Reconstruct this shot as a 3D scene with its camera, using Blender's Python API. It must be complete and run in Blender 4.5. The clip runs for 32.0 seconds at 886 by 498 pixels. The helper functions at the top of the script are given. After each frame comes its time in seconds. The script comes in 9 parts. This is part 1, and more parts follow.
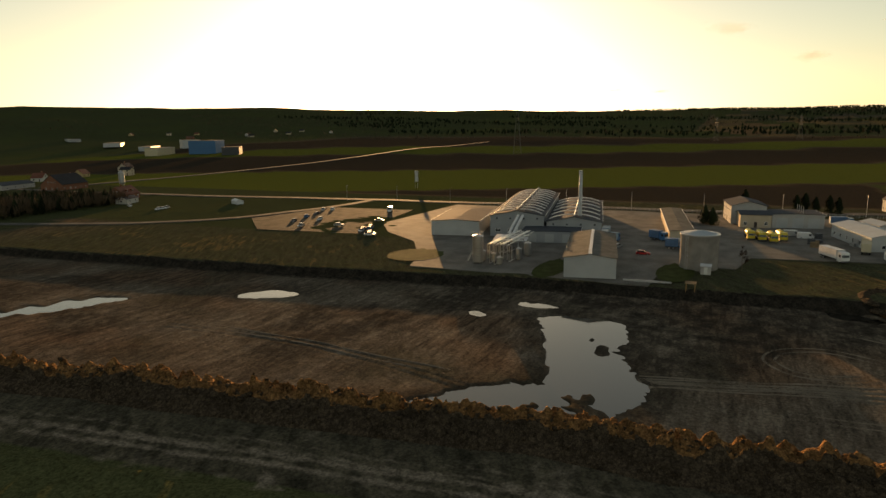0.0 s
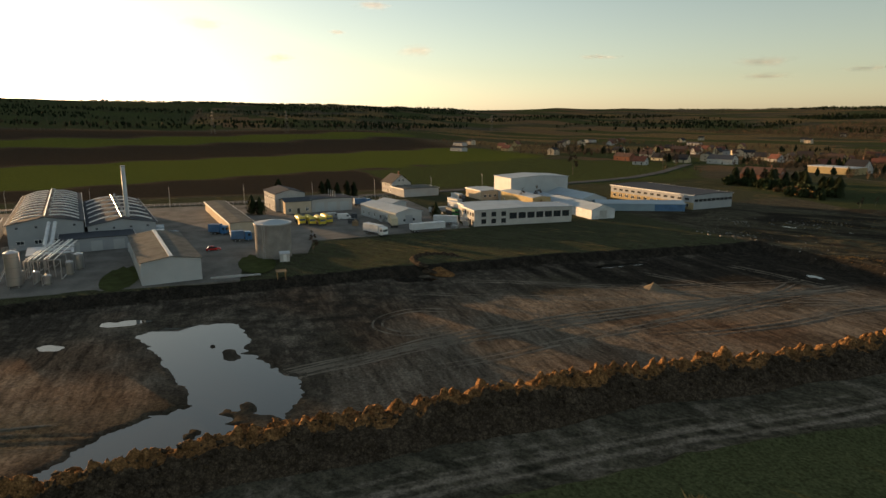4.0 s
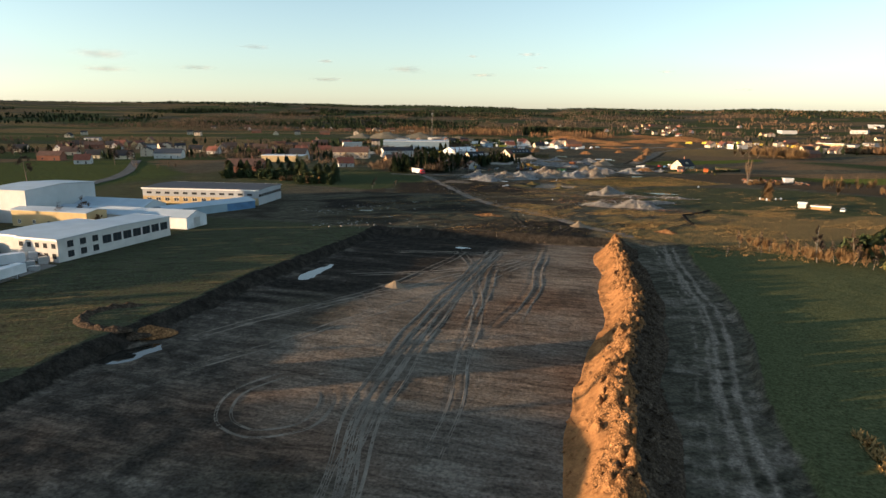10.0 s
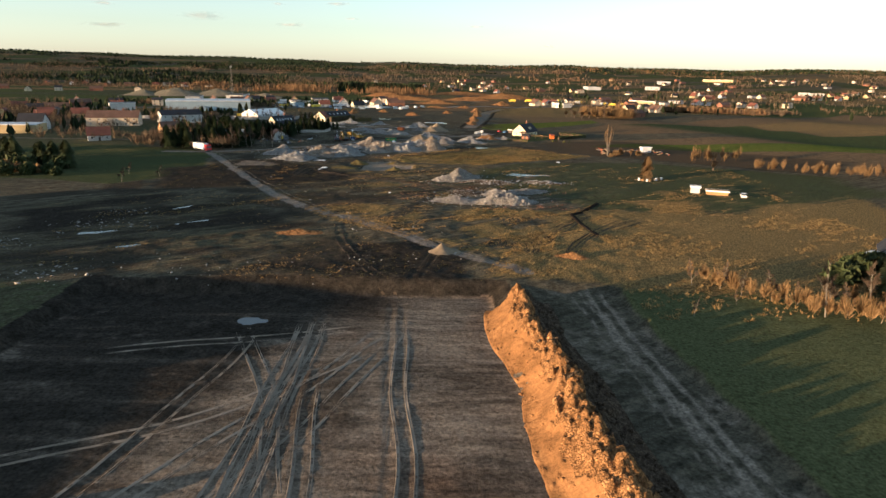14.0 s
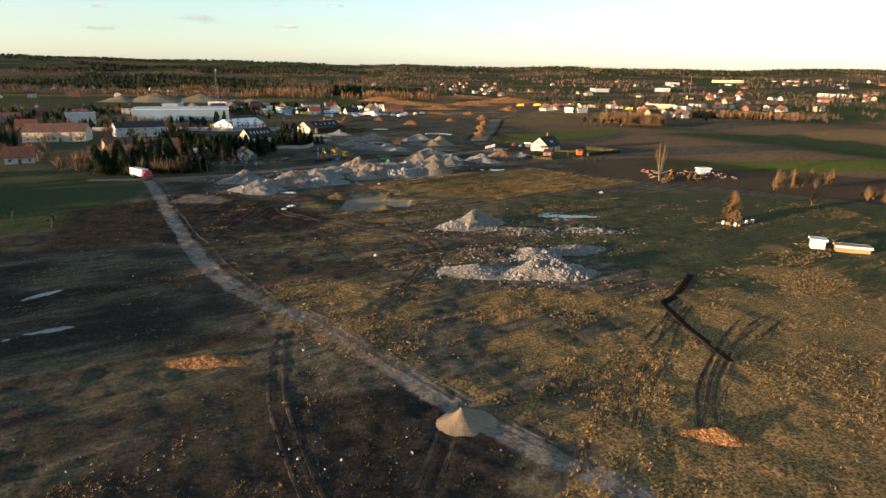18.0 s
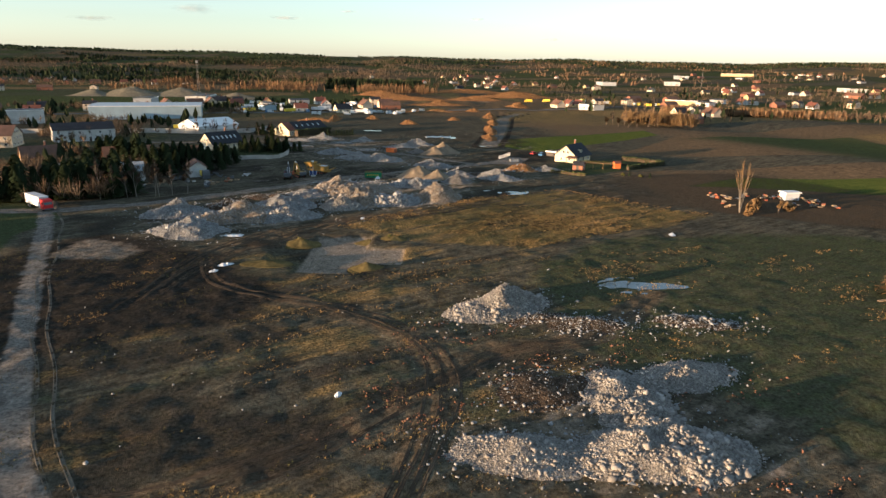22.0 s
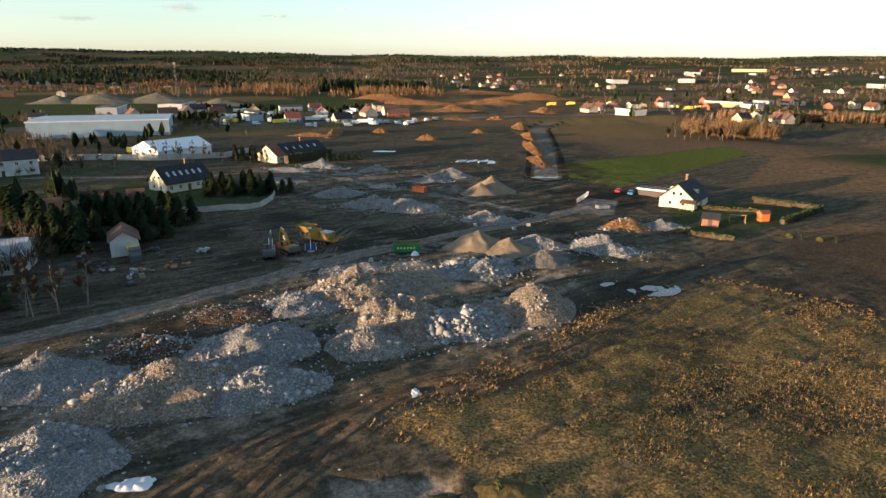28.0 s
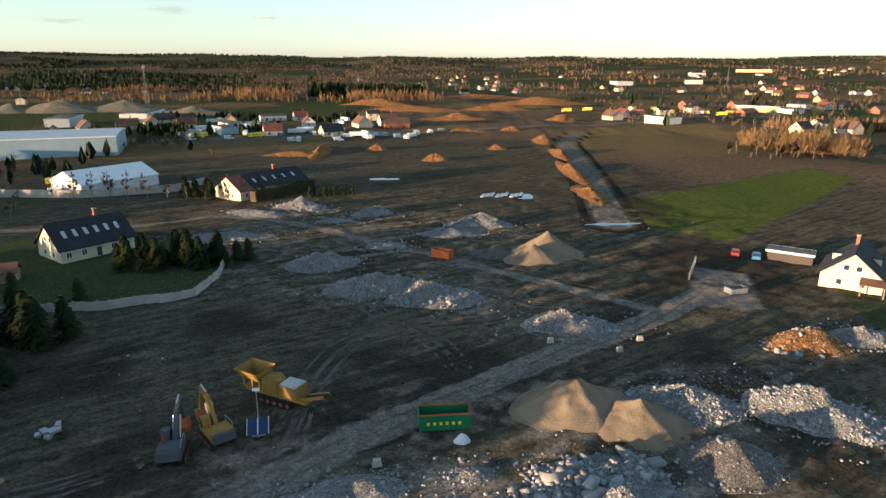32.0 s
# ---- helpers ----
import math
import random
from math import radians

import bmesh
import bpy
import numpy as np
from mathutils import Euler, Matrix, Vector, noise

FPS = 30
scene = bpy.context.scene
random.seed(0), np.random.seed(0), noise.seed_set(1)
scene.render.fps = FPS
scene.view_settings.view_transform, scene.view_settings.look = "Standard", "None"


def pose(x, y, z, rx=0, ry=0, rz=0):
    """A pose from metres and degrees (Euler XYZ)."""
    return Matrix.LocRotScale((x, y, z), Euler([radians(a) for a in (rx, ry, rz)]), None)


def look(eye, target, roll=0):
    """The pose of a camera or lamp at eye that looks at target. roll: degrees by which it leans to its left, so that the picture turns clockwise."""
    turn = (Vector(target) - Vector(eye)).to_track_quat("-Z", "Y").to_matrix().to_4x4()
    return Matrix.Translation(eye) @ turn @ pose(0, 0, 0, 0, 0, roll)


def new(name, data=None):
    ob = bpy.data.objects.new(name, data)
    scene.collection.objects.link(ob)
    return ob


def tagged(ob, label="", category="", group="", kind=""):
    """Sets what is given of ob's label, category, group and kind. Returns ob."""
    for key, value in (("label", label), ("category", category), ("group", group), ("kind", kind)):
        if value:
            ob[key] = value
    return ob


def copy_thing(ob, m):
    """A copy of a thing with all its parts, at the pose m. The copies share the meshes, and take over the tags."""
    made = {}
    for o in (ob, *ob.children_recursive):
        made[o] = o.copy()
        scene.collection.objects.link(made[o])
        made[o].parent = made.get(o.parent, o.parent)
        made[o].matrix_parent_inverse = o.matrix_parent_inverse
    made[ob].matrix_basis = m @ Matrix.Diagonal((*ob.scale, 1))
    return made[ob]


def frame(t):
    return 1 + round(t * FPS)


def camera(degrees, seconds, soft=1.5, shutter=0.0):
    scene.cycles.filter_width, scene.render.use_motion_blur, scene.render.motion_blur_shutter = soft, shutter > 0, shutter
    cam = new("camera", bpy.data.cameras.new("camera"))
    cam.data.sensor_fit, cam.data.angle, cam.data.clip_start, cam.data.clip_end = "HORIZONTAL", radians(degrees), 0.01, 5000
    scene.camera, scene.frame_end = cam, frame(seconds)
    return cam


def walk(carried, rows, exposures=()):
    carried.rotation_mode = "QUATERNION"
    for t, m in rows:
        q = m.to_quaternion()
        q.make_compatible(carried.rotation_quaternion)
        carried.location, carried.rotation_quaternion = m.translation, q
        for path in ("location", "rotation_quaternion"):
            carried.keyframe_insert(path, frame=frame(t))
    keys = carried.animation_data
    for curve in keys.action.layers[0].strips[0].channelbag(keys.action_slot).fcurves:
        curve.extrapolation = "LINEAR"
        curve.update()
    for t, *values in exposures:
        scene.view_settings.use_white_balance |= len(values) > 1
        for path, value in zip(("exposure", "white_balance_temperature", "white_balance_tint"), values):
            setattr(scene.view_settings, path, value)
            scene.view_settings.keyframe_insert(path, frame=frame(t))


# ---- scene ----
cam = camera(70.4, 32.0)
PATH = [
    (0, (38.791, 54.339, 39.771), (37.011, 53.508, 39.397), -1.0),
    (0.5, (38.924, 54.474, 39.708), (37.089, 53.775, 39.326), -0.8),
    (1, (39.269, 54.234, 39.681), (37.385, 53.684, 39.295), -0.9),
    (1.5, (39.947, 53.491, 39.64), (38.028, 53.086, 39.251), -0.8),
    (2, (40.583, 52.203, 39.584), (38.636, 51.965, 39.195), -0.7),
    (2.5, (40.736, 49.918, 39.514), (38.778, 49.817, 39.121), -0.2),
    (3, (40.147, 46.049, 39.424), (38.187, 46.097, 39.028), -0.1),
    (3.5, (38.528, 40.61, 39.337), (36.596, 40.937, 38.935), -0.1),
    (4, (35.61, 34.26, 39.277), (33.759, 34.901, 38.87), 0.1),
    (4.5, (31.673, 27.807, 39.239), (29.941, 28.718, 38.829), 0.3),
    (6.5, (9.281, 5.511, 38.503), (8.126, 7.09, 38.088), 0.4),
    (7, (2.732, 0.772, 38.387), (1.699, 2.434, 37.974), 0.4),
    (7.5, (-4.409, -3.365, 38.118), (-5.337, -1.643, 37.701), 0.5),
    (8, (-12.131, -7.378, 37.835), (-12.961, -5.607, 37.416), 0.4),
    (8.5, (-20.221, -10.756, 37.652), (-20.972, -8.95, 37.234), 0.5),
    (9, (-28.134, -12.234, 37.61), (-28.861, -10.418, 37.193), 0.5),
    (9.5, (-34.903, -9.573, 37.611), (-35.625, -7.755, 37.194), 0.4),
    (10, (-40.472, -2.514, 37.654), (-41.013, -0.634, 37.239), 0.5),
    (10.5, (-44.884, 7.024, 37.692), (-45.313, 8.933, 37.276), 0.6),
    (11, (-48.16, 17.799, 37.772), (-48.538, 19.718, 37.354), 0.6),
    (11.5, (-50.594, 28.907, 38.021), (-50.943, 30.832, 37.603), 0.6),
    (12, (-52.642, 39.783, 38.334), (-52.9, 41.722, 37.916), 0.7),
    (12.5, (-54.079, 50.203, 38.5), (-54.218, 52.123, 37.958), 1.0),
    (13, (-54.855, 61.064, 38.673), (-54.891, 62.989, 38.13), 1.0),
    (13.5, (-55.401, 71.948, 38.792), (-55.385, 73.872, 38.248), 1.1),
    (14, (-56.0, 83.213, 39.102), (-55.981, 85.138, 38.559), 1.1),
    (14.5, (-56.537, 93.772, 39.347), (-56.517, 95.697, 38.805), 1.0),
    (16.5, (-57.171, 128.935, 39.351), (-57.153, 130.861, 38.813), 0.9),
    (17, (-57.227, 137.155, 39.347), (-57.211, 139.081, 38.81), 0.8),
    (17.5, (-57.431, 145.403, 39.455), (-57.416, 147.33, 38.919), 0.7),
    (18, (-57.872, 153.672, 39.59), (-57.857, 155.598, 39.053), 0.7),
    (18.5, (-58.271, 161.733, 39.728), (-58.254, 163.659, 39.191), 0.8),
    (19, (-58.629, 170.219, 39.856), (-58.61, 172.145, 39.317), 0.8),
    (19.5, (-58.818, 178.36, 39.82), (-58.801, 180.287, 39.283), 0.8),
    (20, (-59.107, 186.791, 39.753), (-59.088, 188.718, 39.217), 0.9),
    (20.5, (-59.239, 194.914, 39.687), (-59.22, 196.839, 39.144), 0.8),
    (21, (-59.455, 203.334, 39.728), (-59.436, 205.253, 39.166), 0.9),
    (21.5, (-59.47, 211.239, 39.811), (-59.452, 213.158, 39.25), 0.9),
    (22, (-59.778, 219.204, 39.839), (-59.759, 221.124, 39.28), 0.9),
    (22.5, (-59.956, 226.313, 39.697), (-59.938, 228.233, 39.139), 0.9),
    (23, (-60.379, 233.092, 39.598), (-60.36, 235.013, 39.042), 0.9),
    (23.5, (-61.297, 239.367, 39.586), (-61.278, 241.288, 39.031), 0.9),
    (24, (-62.906, 245.978, 39.623), (-62.886, 247.9, 39.069), 0.9),
    (24.5, (-64.806, 252.423, 39.581), (-64.785, 254.345, 39.027), 0.9),
    (25, (-66.796, 259.36, 39.572), (-66.773, 261.283, 39.022), 1.0),
    (25.5, (-68.539, 266.926, 39.68), (-68.516, 268.849, 39.128), 0.9),
    (27.5, (-75.929, 301.387, 41.54), (-75.9, 303.305, 40.974), 0.5),
    (28, (-77.765, 310.07, 41.711), (-77.731, 311.988, 41.145), 0.3),
    (28.5, (-79.475, 318.66, 41.895), (-79.437, 320.578, 41.327), 0.2),
    (29, (-81.129, 327.462, 41.997), (-81.086, 329.38, 41.429), 0.2),
    (29.5, (-82.632, 336.386, 41.99), (-82.583, 338.303, 41.422), 0.1),
    (30, (-83.889, 345.604, 41.923), (-83.837, 347.522, 41.357), 0.0),
    (30.5, (-84.676, 354.871, 41.921), (-84.625, 356.789, 41.357), -0.1),
    (31, (-85.171, 364.321, 41.879), (-85.117, 366.24, 41.318), -0.0),
    (31.5, (-85.515, 373.609, 41.869), (-85.458, 375.527, 41.307), -0.0),
    (32, (-85.779, 382.951, 41.879), (-85.724, 384.87, 41.318), -0.0),
]
EXPOSURES = [(0, 1.22, 8300, 6), (2.5, 1.36, 7700, 6), (4, 1.52, 6700, 4), (6.5, 1.93, 5700, 4), (9, 2.15, 5500, 3), (13, 2.25, 5500, 4), (22, 2.28, 5400, 4), (32, 2.34, 5300, 3)]
walk(cam, [(t, look(eye, target, roll)) for t, eye, target, roll in PATH], EXPOSURES)

# ---- sky, sun ----
SUN_AZ, SUN_EL = 119.0, 4.2          # degrees: turned left from +y, above the horizon
world = bpy.data.worlds.new("world")
scene.world = world
world.use_nodes = True
wn = world.node_tree.nodes
sky = wn.new("ShaderNodeTexSky")
sky.sky_type, sky.sun_disc = "NISHITA", False
sky.sun_elevation, sky.sun_rotation = radians(SUN_EL), radians(-SUN_AZ)
sky.altitude, sky.air_density, sky.dust_density, sky.ozone_density = 150, 1.0, 0.7, 1.4
thin = wn.new("ShaderNodeHueSaturation")      # a hazy sky, paler than a clear one
thin.inputs["Saturation"].default_value = 0.58
world.node_tree.links.new(sky.outputs[0], thin.inputs["Color"])
world.node_tree.links.new(thin.outputs[0], wn["Background"].inputs[0])
wn["Background"].inputs[1].default_value = 0.09
sun_data = bpy.data.lights.new("sun", "SUN")
sun_data.energy, sun_data.angle, sun_data.color = 3.5, radians(0.6), (1.0, 0.585, 0.29)
sun = new("sun", sun_data)
sa, se = radians(SUN_AZ), radians(SUN_EL)
TO_SUN = Vector((-math.sin(sa) * math.cos(se), math.cos(sa) * math.cos(se), math.sin(se)))
sun.rotation_euler = TO_SUN.to_track_quat("Z", "Y").to_euler()


# ---- materials ----
def mat(name, col, rough=0.8, metal=0.0, var=0.25, scale=1.0, bump=0.2, spec=0.15, fine=8.0, rand=0.0, island=False, second=None, tint=(1, 1, 1)):
    """Plain surface with a coarse and a fine variation, relief, and a step of tone from piece to piece."""
    m = bpy.data.materials.new(name)
    m.use_nodes = True
    n, l = m.node_tree.nodes, m.node_tree.links
    p = n["Principled BSDF"]
    co = n.new("ShaderNodeTexCoord")
    big, small = n.new("ShaderNodeTexNoise"), n.new("ShaderNodeTexNoise")
    big.inputs["Scale"].default_value, small.inputs["Scale"].default_value = 0.35 * scale, fine * scale
    big.inputs["Detail"].default_value, small.inputs["Detail"].default_value = 5, 4
    for t in (big, small):
        l.new(co.outputs["Object"], t.inputs["Vector"])
    mx = n.new("ShaderNodeMix")
    mx.data_type = "RGBA"
    a = [c * (1 - var) for c in col]
    b = list(second) if second else [min(1, c * (1 + var)) for c in col]
    mx.inputs[6].default_value, mx.inputs[7].default_value = (*a, 1), (*b, 1)
    add = n.new("ShaderNodeMath")
    add.operation = "MULTIPLY_ADD"
    add.inputs[1].default_value, add.inputs[2].default_value = 0.5, 0.0
    l.new(small.outputs[0], add.inputs[0])
    add2 = n.new("ShaderNodeMath")
    add2.operation = "MULTIPLY_ADD"
    add2.inputs[1].default_value = 0.9
    l.new(big.outputs[0], add2.inputs[0])
    l.new(add.outputs[0], add2.inputs[2])
    ramp = n.new("ShaderNodeMapRange")
    ramp.inputs[1].default_value, ramp.inputs[2].default_value = 0.45, 0.95
    l.new(add2.outputs[0], ramp.inputs[0])
    l.new(ramp.outputs[0], mx.inputs[0])
    out = mx.outputs[2]
    if rand:
        src = n.new("ShaderNodeNewGeometry").outputs["Random Per Island"] if island else n.new("ShaderNodeObjectInfo").outputs["Random"]
        mr = n.new("ShaderNodeMapRange")
        mr.inputs[3].default_value, mr.inputs[4].default_value = 1 - rand, 1 + rand
        l.new(src, mr.inputs[0])
        hs = n.new("ShaderNodeHueSaturation")
        l.new(mr.outputs[0], hs.inputs["Value"])
        l.new(out, hs.inputs["Color"])
        out = hs.outputs[0]
    l.new(out, p.inputs["Base Color"])
    p.inputs["Roughness"].default_value, p.inputs["Metallic"].default_value = rough, metal
    p.inputs["Specular IOR Level"].default_value = 0.02 if rough > 0.84 else spec
    if bump:
        bp = n.new("ShaderNodeBump")
        bp.inputs["Strength"].default_value, bp.inputs["Distance"].default_value = bump, 0.1
        l.new(small.outputs[0], bp.inputs["Height"])
        l.new(bp.outputs[0], p.inputs["Normal"])
    return m


def rubble_mat(name, col, scale=3.0, rough=0.95):
    """Packed broken pieces: cells of differing tone and size, dark gaps, deep relief."""
    m = mat(name, col, rough, var=0.3, bump=0)
    n, l = m.node_tree.nodes, m.node_tree.links
    p, co = n["Principled BSDF"], n.new("ShaderNodeTexCoord")
    base = p.inputs["Base Color"].links[0].from_socket
    warp, add = n.new("ShaderNodeTexNoise"), n.new("ShaderNodeMixRGB")
    warp.inputs["Scale"].default_value = scale * 0.8
    l.new(co.outputs["Object"], warp.inputs["Vector"])
    add.blend_type, add.inputs[0].default_value = "ADD", 0.25
    l.new(co.outputs["Object"], add.inputs[1])
    l.new(warp.outputs[1], add.inputs[2])
    hs, height_in = n.new("ShaderNodeHueSaturation"), []
    for k, sc in ((0.6, scale), (0.4, scale * 2.7)):
        v, sp, mr = n.new("ShaderNodeTexVoronoi"), n.new("ShaderNodeSeparateColor"), n.new("ShaderNodeMapRange")
        v.inputs["Scale"].default_value = sc
        l.new(add.outputs[0], v.inputs["Vector"])
        l.new(v.outputs["Color"], sp.inputs[0])
        mr.inputs[3].default_value, mr.inputs[4].default_value = 0.68, 1.42
        l.new(sp.outputs[0], mr.inputs[0])
        gap, mu = n.new("ShaderNodeMapRange"), n.new("ShaderNodeMath")
        gap.inputs[1].default_value, gap.inputs[2].default_value, gap.inputs[3].default_value, gap.inputs[4].default_value = 0.35, 0.75, 1.0, 0.68
        l.new(v.outputs["Distance"], gap.inputs[0])
        mu.operation = "MULTIPLY"
        l.new(mr.outputs[0], mu.inputs[0])
        l.new(gap.outputs[0], mu.inputs[1])
        height_in.append(mu.outputs[0])
    avg = n.new("ShaderNodeMath")
    avg.operation = "MULTIPLY"
    l.new(height_in[0], avg.inputs[0])
    l.new(height_in[1], avg.inputs[1])
    l.new(avg.outputs[0], hs.inputs["Value"])
    l.new(base, hs.inputs["Color"])
    l.new(hs.outputs[0], p.inputs["Base Color"])
    bp = n.new("ShaderNodeBump")
    bp.inputs["Strength"].default_value, bp.inputs["Distance"].default_value = 1.0, 0.25
    l.new(avg.outputs[0], bp.inputs["Height"])
    l.new(bp.outputs[0], p.inputs["Normal"])
    return m


def sheet(name, col, pitch=0.25, axis=0, rough=0.45, metal=0.0, var=0.12, depth=0.03):
    """Ribbed metal sheet: ribs across one axis, with dirt."""
    m = mat(name, col, rough, metal, var, 0.5, 0.0)
    n, l = m.node_tree.nodes, m.node_tree.links
    w = n.new("ShaderNodeTexWave")
    w.bands_direction = "XYZ"[axis]
    w.inputs["Scale"].default_value = 0.314 / pitch * 1.0
    co = n.new("ShaderNodeTexCoord")
    l.new(co.outputs["Object"], w.inputs["Vector"])
    bp = n.new("ShaderNodeBump")
    bp.inputs["Strength"].default_value, bp.inputs["Distance"].default_value = 0.6, depth
    l.new(w.outputs[1], bp.inputs["Height"])
    l.new(bp.outputs[0], n["Principled BSDF"].inputs["Normal"])
    return m


M = {}
M["white"] = mat("white_render", (0.47, 0.46, 0.44), 0.85, var=0.16)
M["cream"] = mat("cream_render", (0.56, 0.49, 0.35), 0.85, var=0.1)
M["yellowwall"] = mat("yellow_render", (0.42, 0.33, 0.18), 0.85, var=0.12)
M["beige"] = mat("beige_render", (0.50, 0.42, 0.32), 0.85, var=0.12)
M["greywall"] = mat("grey_render", (0.42, 0.41, 0.40), 0.85, var=0.12)
M["brick"] = mat("red_brick", (0.22, 0.105, 0.07), 0.85, var=0.2)
M["panel"] = sheet("white_wall_panel", (0.42, 0.44, 0.45), 1.0, 0, 0.5)
M["panelgrey"] = sheet("grey_wall_panel", (0.32, 0.34, 0.36), 0.8, 0, 0.5)
M["panelblue"] = sheet("pale_blue_panel", (0.26, 0.34, 0.40), 0.8, 0, 0.5)
M["blue"] = mat("blue_tarpaulin", (0.09, 0.17, 0.30), 0.55, var=0.3)
M["roofwhite"] = sheet("pale_roof_sheet", (0.36, 0.42, 0.47), 0.6, 1, 0.65, 0.0)
M["roofgrey"] = sheet("grey_roof_sheet", (0.075, 0.082, 0.095), 0.6, 1, 0.85, 0.0)
M["rooffelt"] = mat("roofing_felt", (0.13, 0.13, 0.12), 0.9, var=0.3)
M["roofdark"] = mat("dark_roof_tiles", (0.028, 0.029, 0.034), 0.8, var=0.3, fine=14)
M["roofred"] = mat("red_roof_tiles", (0.15, 0.06, 0.042), 0.7, var=0.3, fine=14)
M["rooforange"] = mat("orange_roof_tiles", (0.19, 0.095, 0.057), 0.7, var=0.3, fine=14)
M["roofbrown"] = mat("brown_roof_tiles", (0.12, 0.07, 0.05), 0.7, var=0.3, fine=14)
M["glass"] = mat("window_glass", (0.03, 0.035, 0.04), 0.08, var=0.05, bump=0, spec=0.6)
M["frame"] = mat("white_frame", (0.70, 0.70, 0.69), 0.5, var=0.06, bump=0.05)
M["darkframe"] = mat("dark_frame", (0.06, 0.05, 0.045), 0.5, var=0.1, bump=0.05)
M["steel"] = mat("stainless_steel", (0.55, 0.55, 0.55), 0.32, 1.0, var=0.12, bump=0.05)
M["galv"] = mat("galvanised_steel", (0.42, 0.43, 0.44), 0.5, 0.8, var=0.2)
M["concrete"] = mat("concrete", (0.36, 0.34, 0.31), 0.9, var=0.25)
M["tankwall"] = mat("tank_concrete", (0.26, 0.24, 0.22), 0.9, var=0.3)
M["black"] = mat("black_rubber", (0.02, 0.02, 0.02), 0.75, var=0.2)
M["wood"] = mat("weathered_wood", (0.26, 0.19, 0.12), 0.85, var=0.3)
M["timber"] = mat("new_timber", (0.30, 0.185, 0.085), 0.75, var=0.25)
M["bark"] = mat("grey_bark", (0.17, 0.13, 0.10), 0.9, var=0.35)
M["birch"] = mat("pale_birch_bark", (0.17, 0.15, 0.125), 0.85, var=0.35, fine=3)
M["twig"] = mat("brown_twigs", (0.078, 0.058, 0.042), 0.9, var=0.3, bump=0)
M["willow"] = mat("orange_twigs", (0.155, 0.100, 0.048), 0.9, var=0.3, bump=0)
M["needle"] = mat("spruce_needles", (0.024, 0.034, 0.016), 0.85, var=0.45, bump=0)
M["leaf"] = mat("evergreen_leaves", (0.038, 0.050, 0.019), 0.8, var=0.45, bump=0)
M["yleaf"] = mat("yellow_green_shrub", (0.085, 0.085, 0.026), 0.8, var=0.4, bump=0)
M["sand"] = mat("sand", (0.185, 0.148, 0.104), 0.95, var=0.3, bump=0.9, fine=5)
M["grassmound"] = mat("grassy_soil", (0.090, 0.072, 0.030), 0.95, var=0.5, bump=1.0, fine=3)
M["fargravel"] = mat("dark_gravel", (0.135, 0.122, 0.09), 0.95, var=0.3, bump=0.3)
M["mast"] = mat("dull_mast_steel", (0.17, 0.16, 0.15), 0.7, var=0.2)
M["gravel"] = rubble_mat("gravel", (0.235, 0.222, 0.205), 6.0)
M["rubblebase"] = rubble_mat("crushed_rubble", (0.272, 0.272, 0.268), 3.4)
M["chunk"] = mat("broken_concrete", (0.238, 0.241, 0.243), 0.9, var=0.25, rand=0.30, island=True, bump=0.3)
M["chunkpale"] = mat("dusty_broken_concrete", (0.235, 0.222, 0.205), 0.9, var=0.25, rand=0.30, island=True, bump=0.3)
M["palebase"] = rubble_mat("pale_crushed_rubble", (0.29, 0.272, 0.245), 3.4)
M["sandrubble"] = rubble_mat("sandy_rubble", (0.28, 0.232, 0.18), 3.0)
M["chunkred"] = mat("broken_brick", (0.16, 0.085, 0.055), 0.9, var=0.3, rand=0.5, island=True, bump=0.3)
M["soilheap"] = rubble_mat("orange_clay_soil", (0.255, 0.136, 0.058), 1.6)
M["clayslope"] = mat("clay_slope", (0.205, 0.106, 0.043), 0.95, var=0.45, bump=1.0, fine=3.4, scale=0.9)
# dark soil of berms and heaps; also the painted shade on the clay ridge
M["darksoil_and_shade"] = rubble_mat("dark_soil_and_ridge_shade", (0.088, 0.066, 0.046), 1.8)
M["olivegrass"] = mat("olive_grass", (0.088, 0.078, 0.030), 0.9, var=0.35, rand=0.45, island=True, bump=0)
M["straw"] = mat("dry_straw", (0.235, 0.157, 0.062), 0.9, var=0.3, rand=0.4, island=True, bump=0)
M["asphalt"] = mat("worn_asphalt", (0.10, 0.098, 0.094), 0.85, var=0.35, scale=0.4)
M["paving"] = mat("concrete_paving", (0.165, 0.155, 0.14), 0.85, var=0.4, scale=0.4)
M["yellow"] = mat("yellow_machine_paint", (0.25, 0.155, 0.04), 0.6, var=0.4)
M["green"] = mat("green_container_paint", (0.03, 0.16, 0.07), 0.55, var=0.25)
M["rust"] = mat("rusty_steel", (0.30, 0.10, 0.05), 0.8, var=0.4)
M["orange"] = mat("orange_paint", (0.55, 0.15, 0.04), 0.6, var=0.2)
M["red"] = mat("red_paint", (0.42, 0.03, 0.03), 0.4, var=0.1, bump=0)
M["carwhite"] = mat("white_car_paint", (0.70, 0.70, 0.70), 0.3, var=0.05, bump=0)
M["carblue"] = mat("blue_car_paint", (0.06, 0.16, 0.32), 0.3, var=0.05, bump=0)
M["cardark"] = mat("dark_car_paint", (0.05, 0.05, 0.06), 0.3, var=0.05, bump=0)
M["silver"] = mat("silver_car_paint", (0.42, 0.43, 0.44), 0.3, 0.5, var=0.05, bump=0)
M["tankyellow"] = mat("yellow_tank_paint", (0.60, 0.46, 0.05), 0.4, var=0.1)
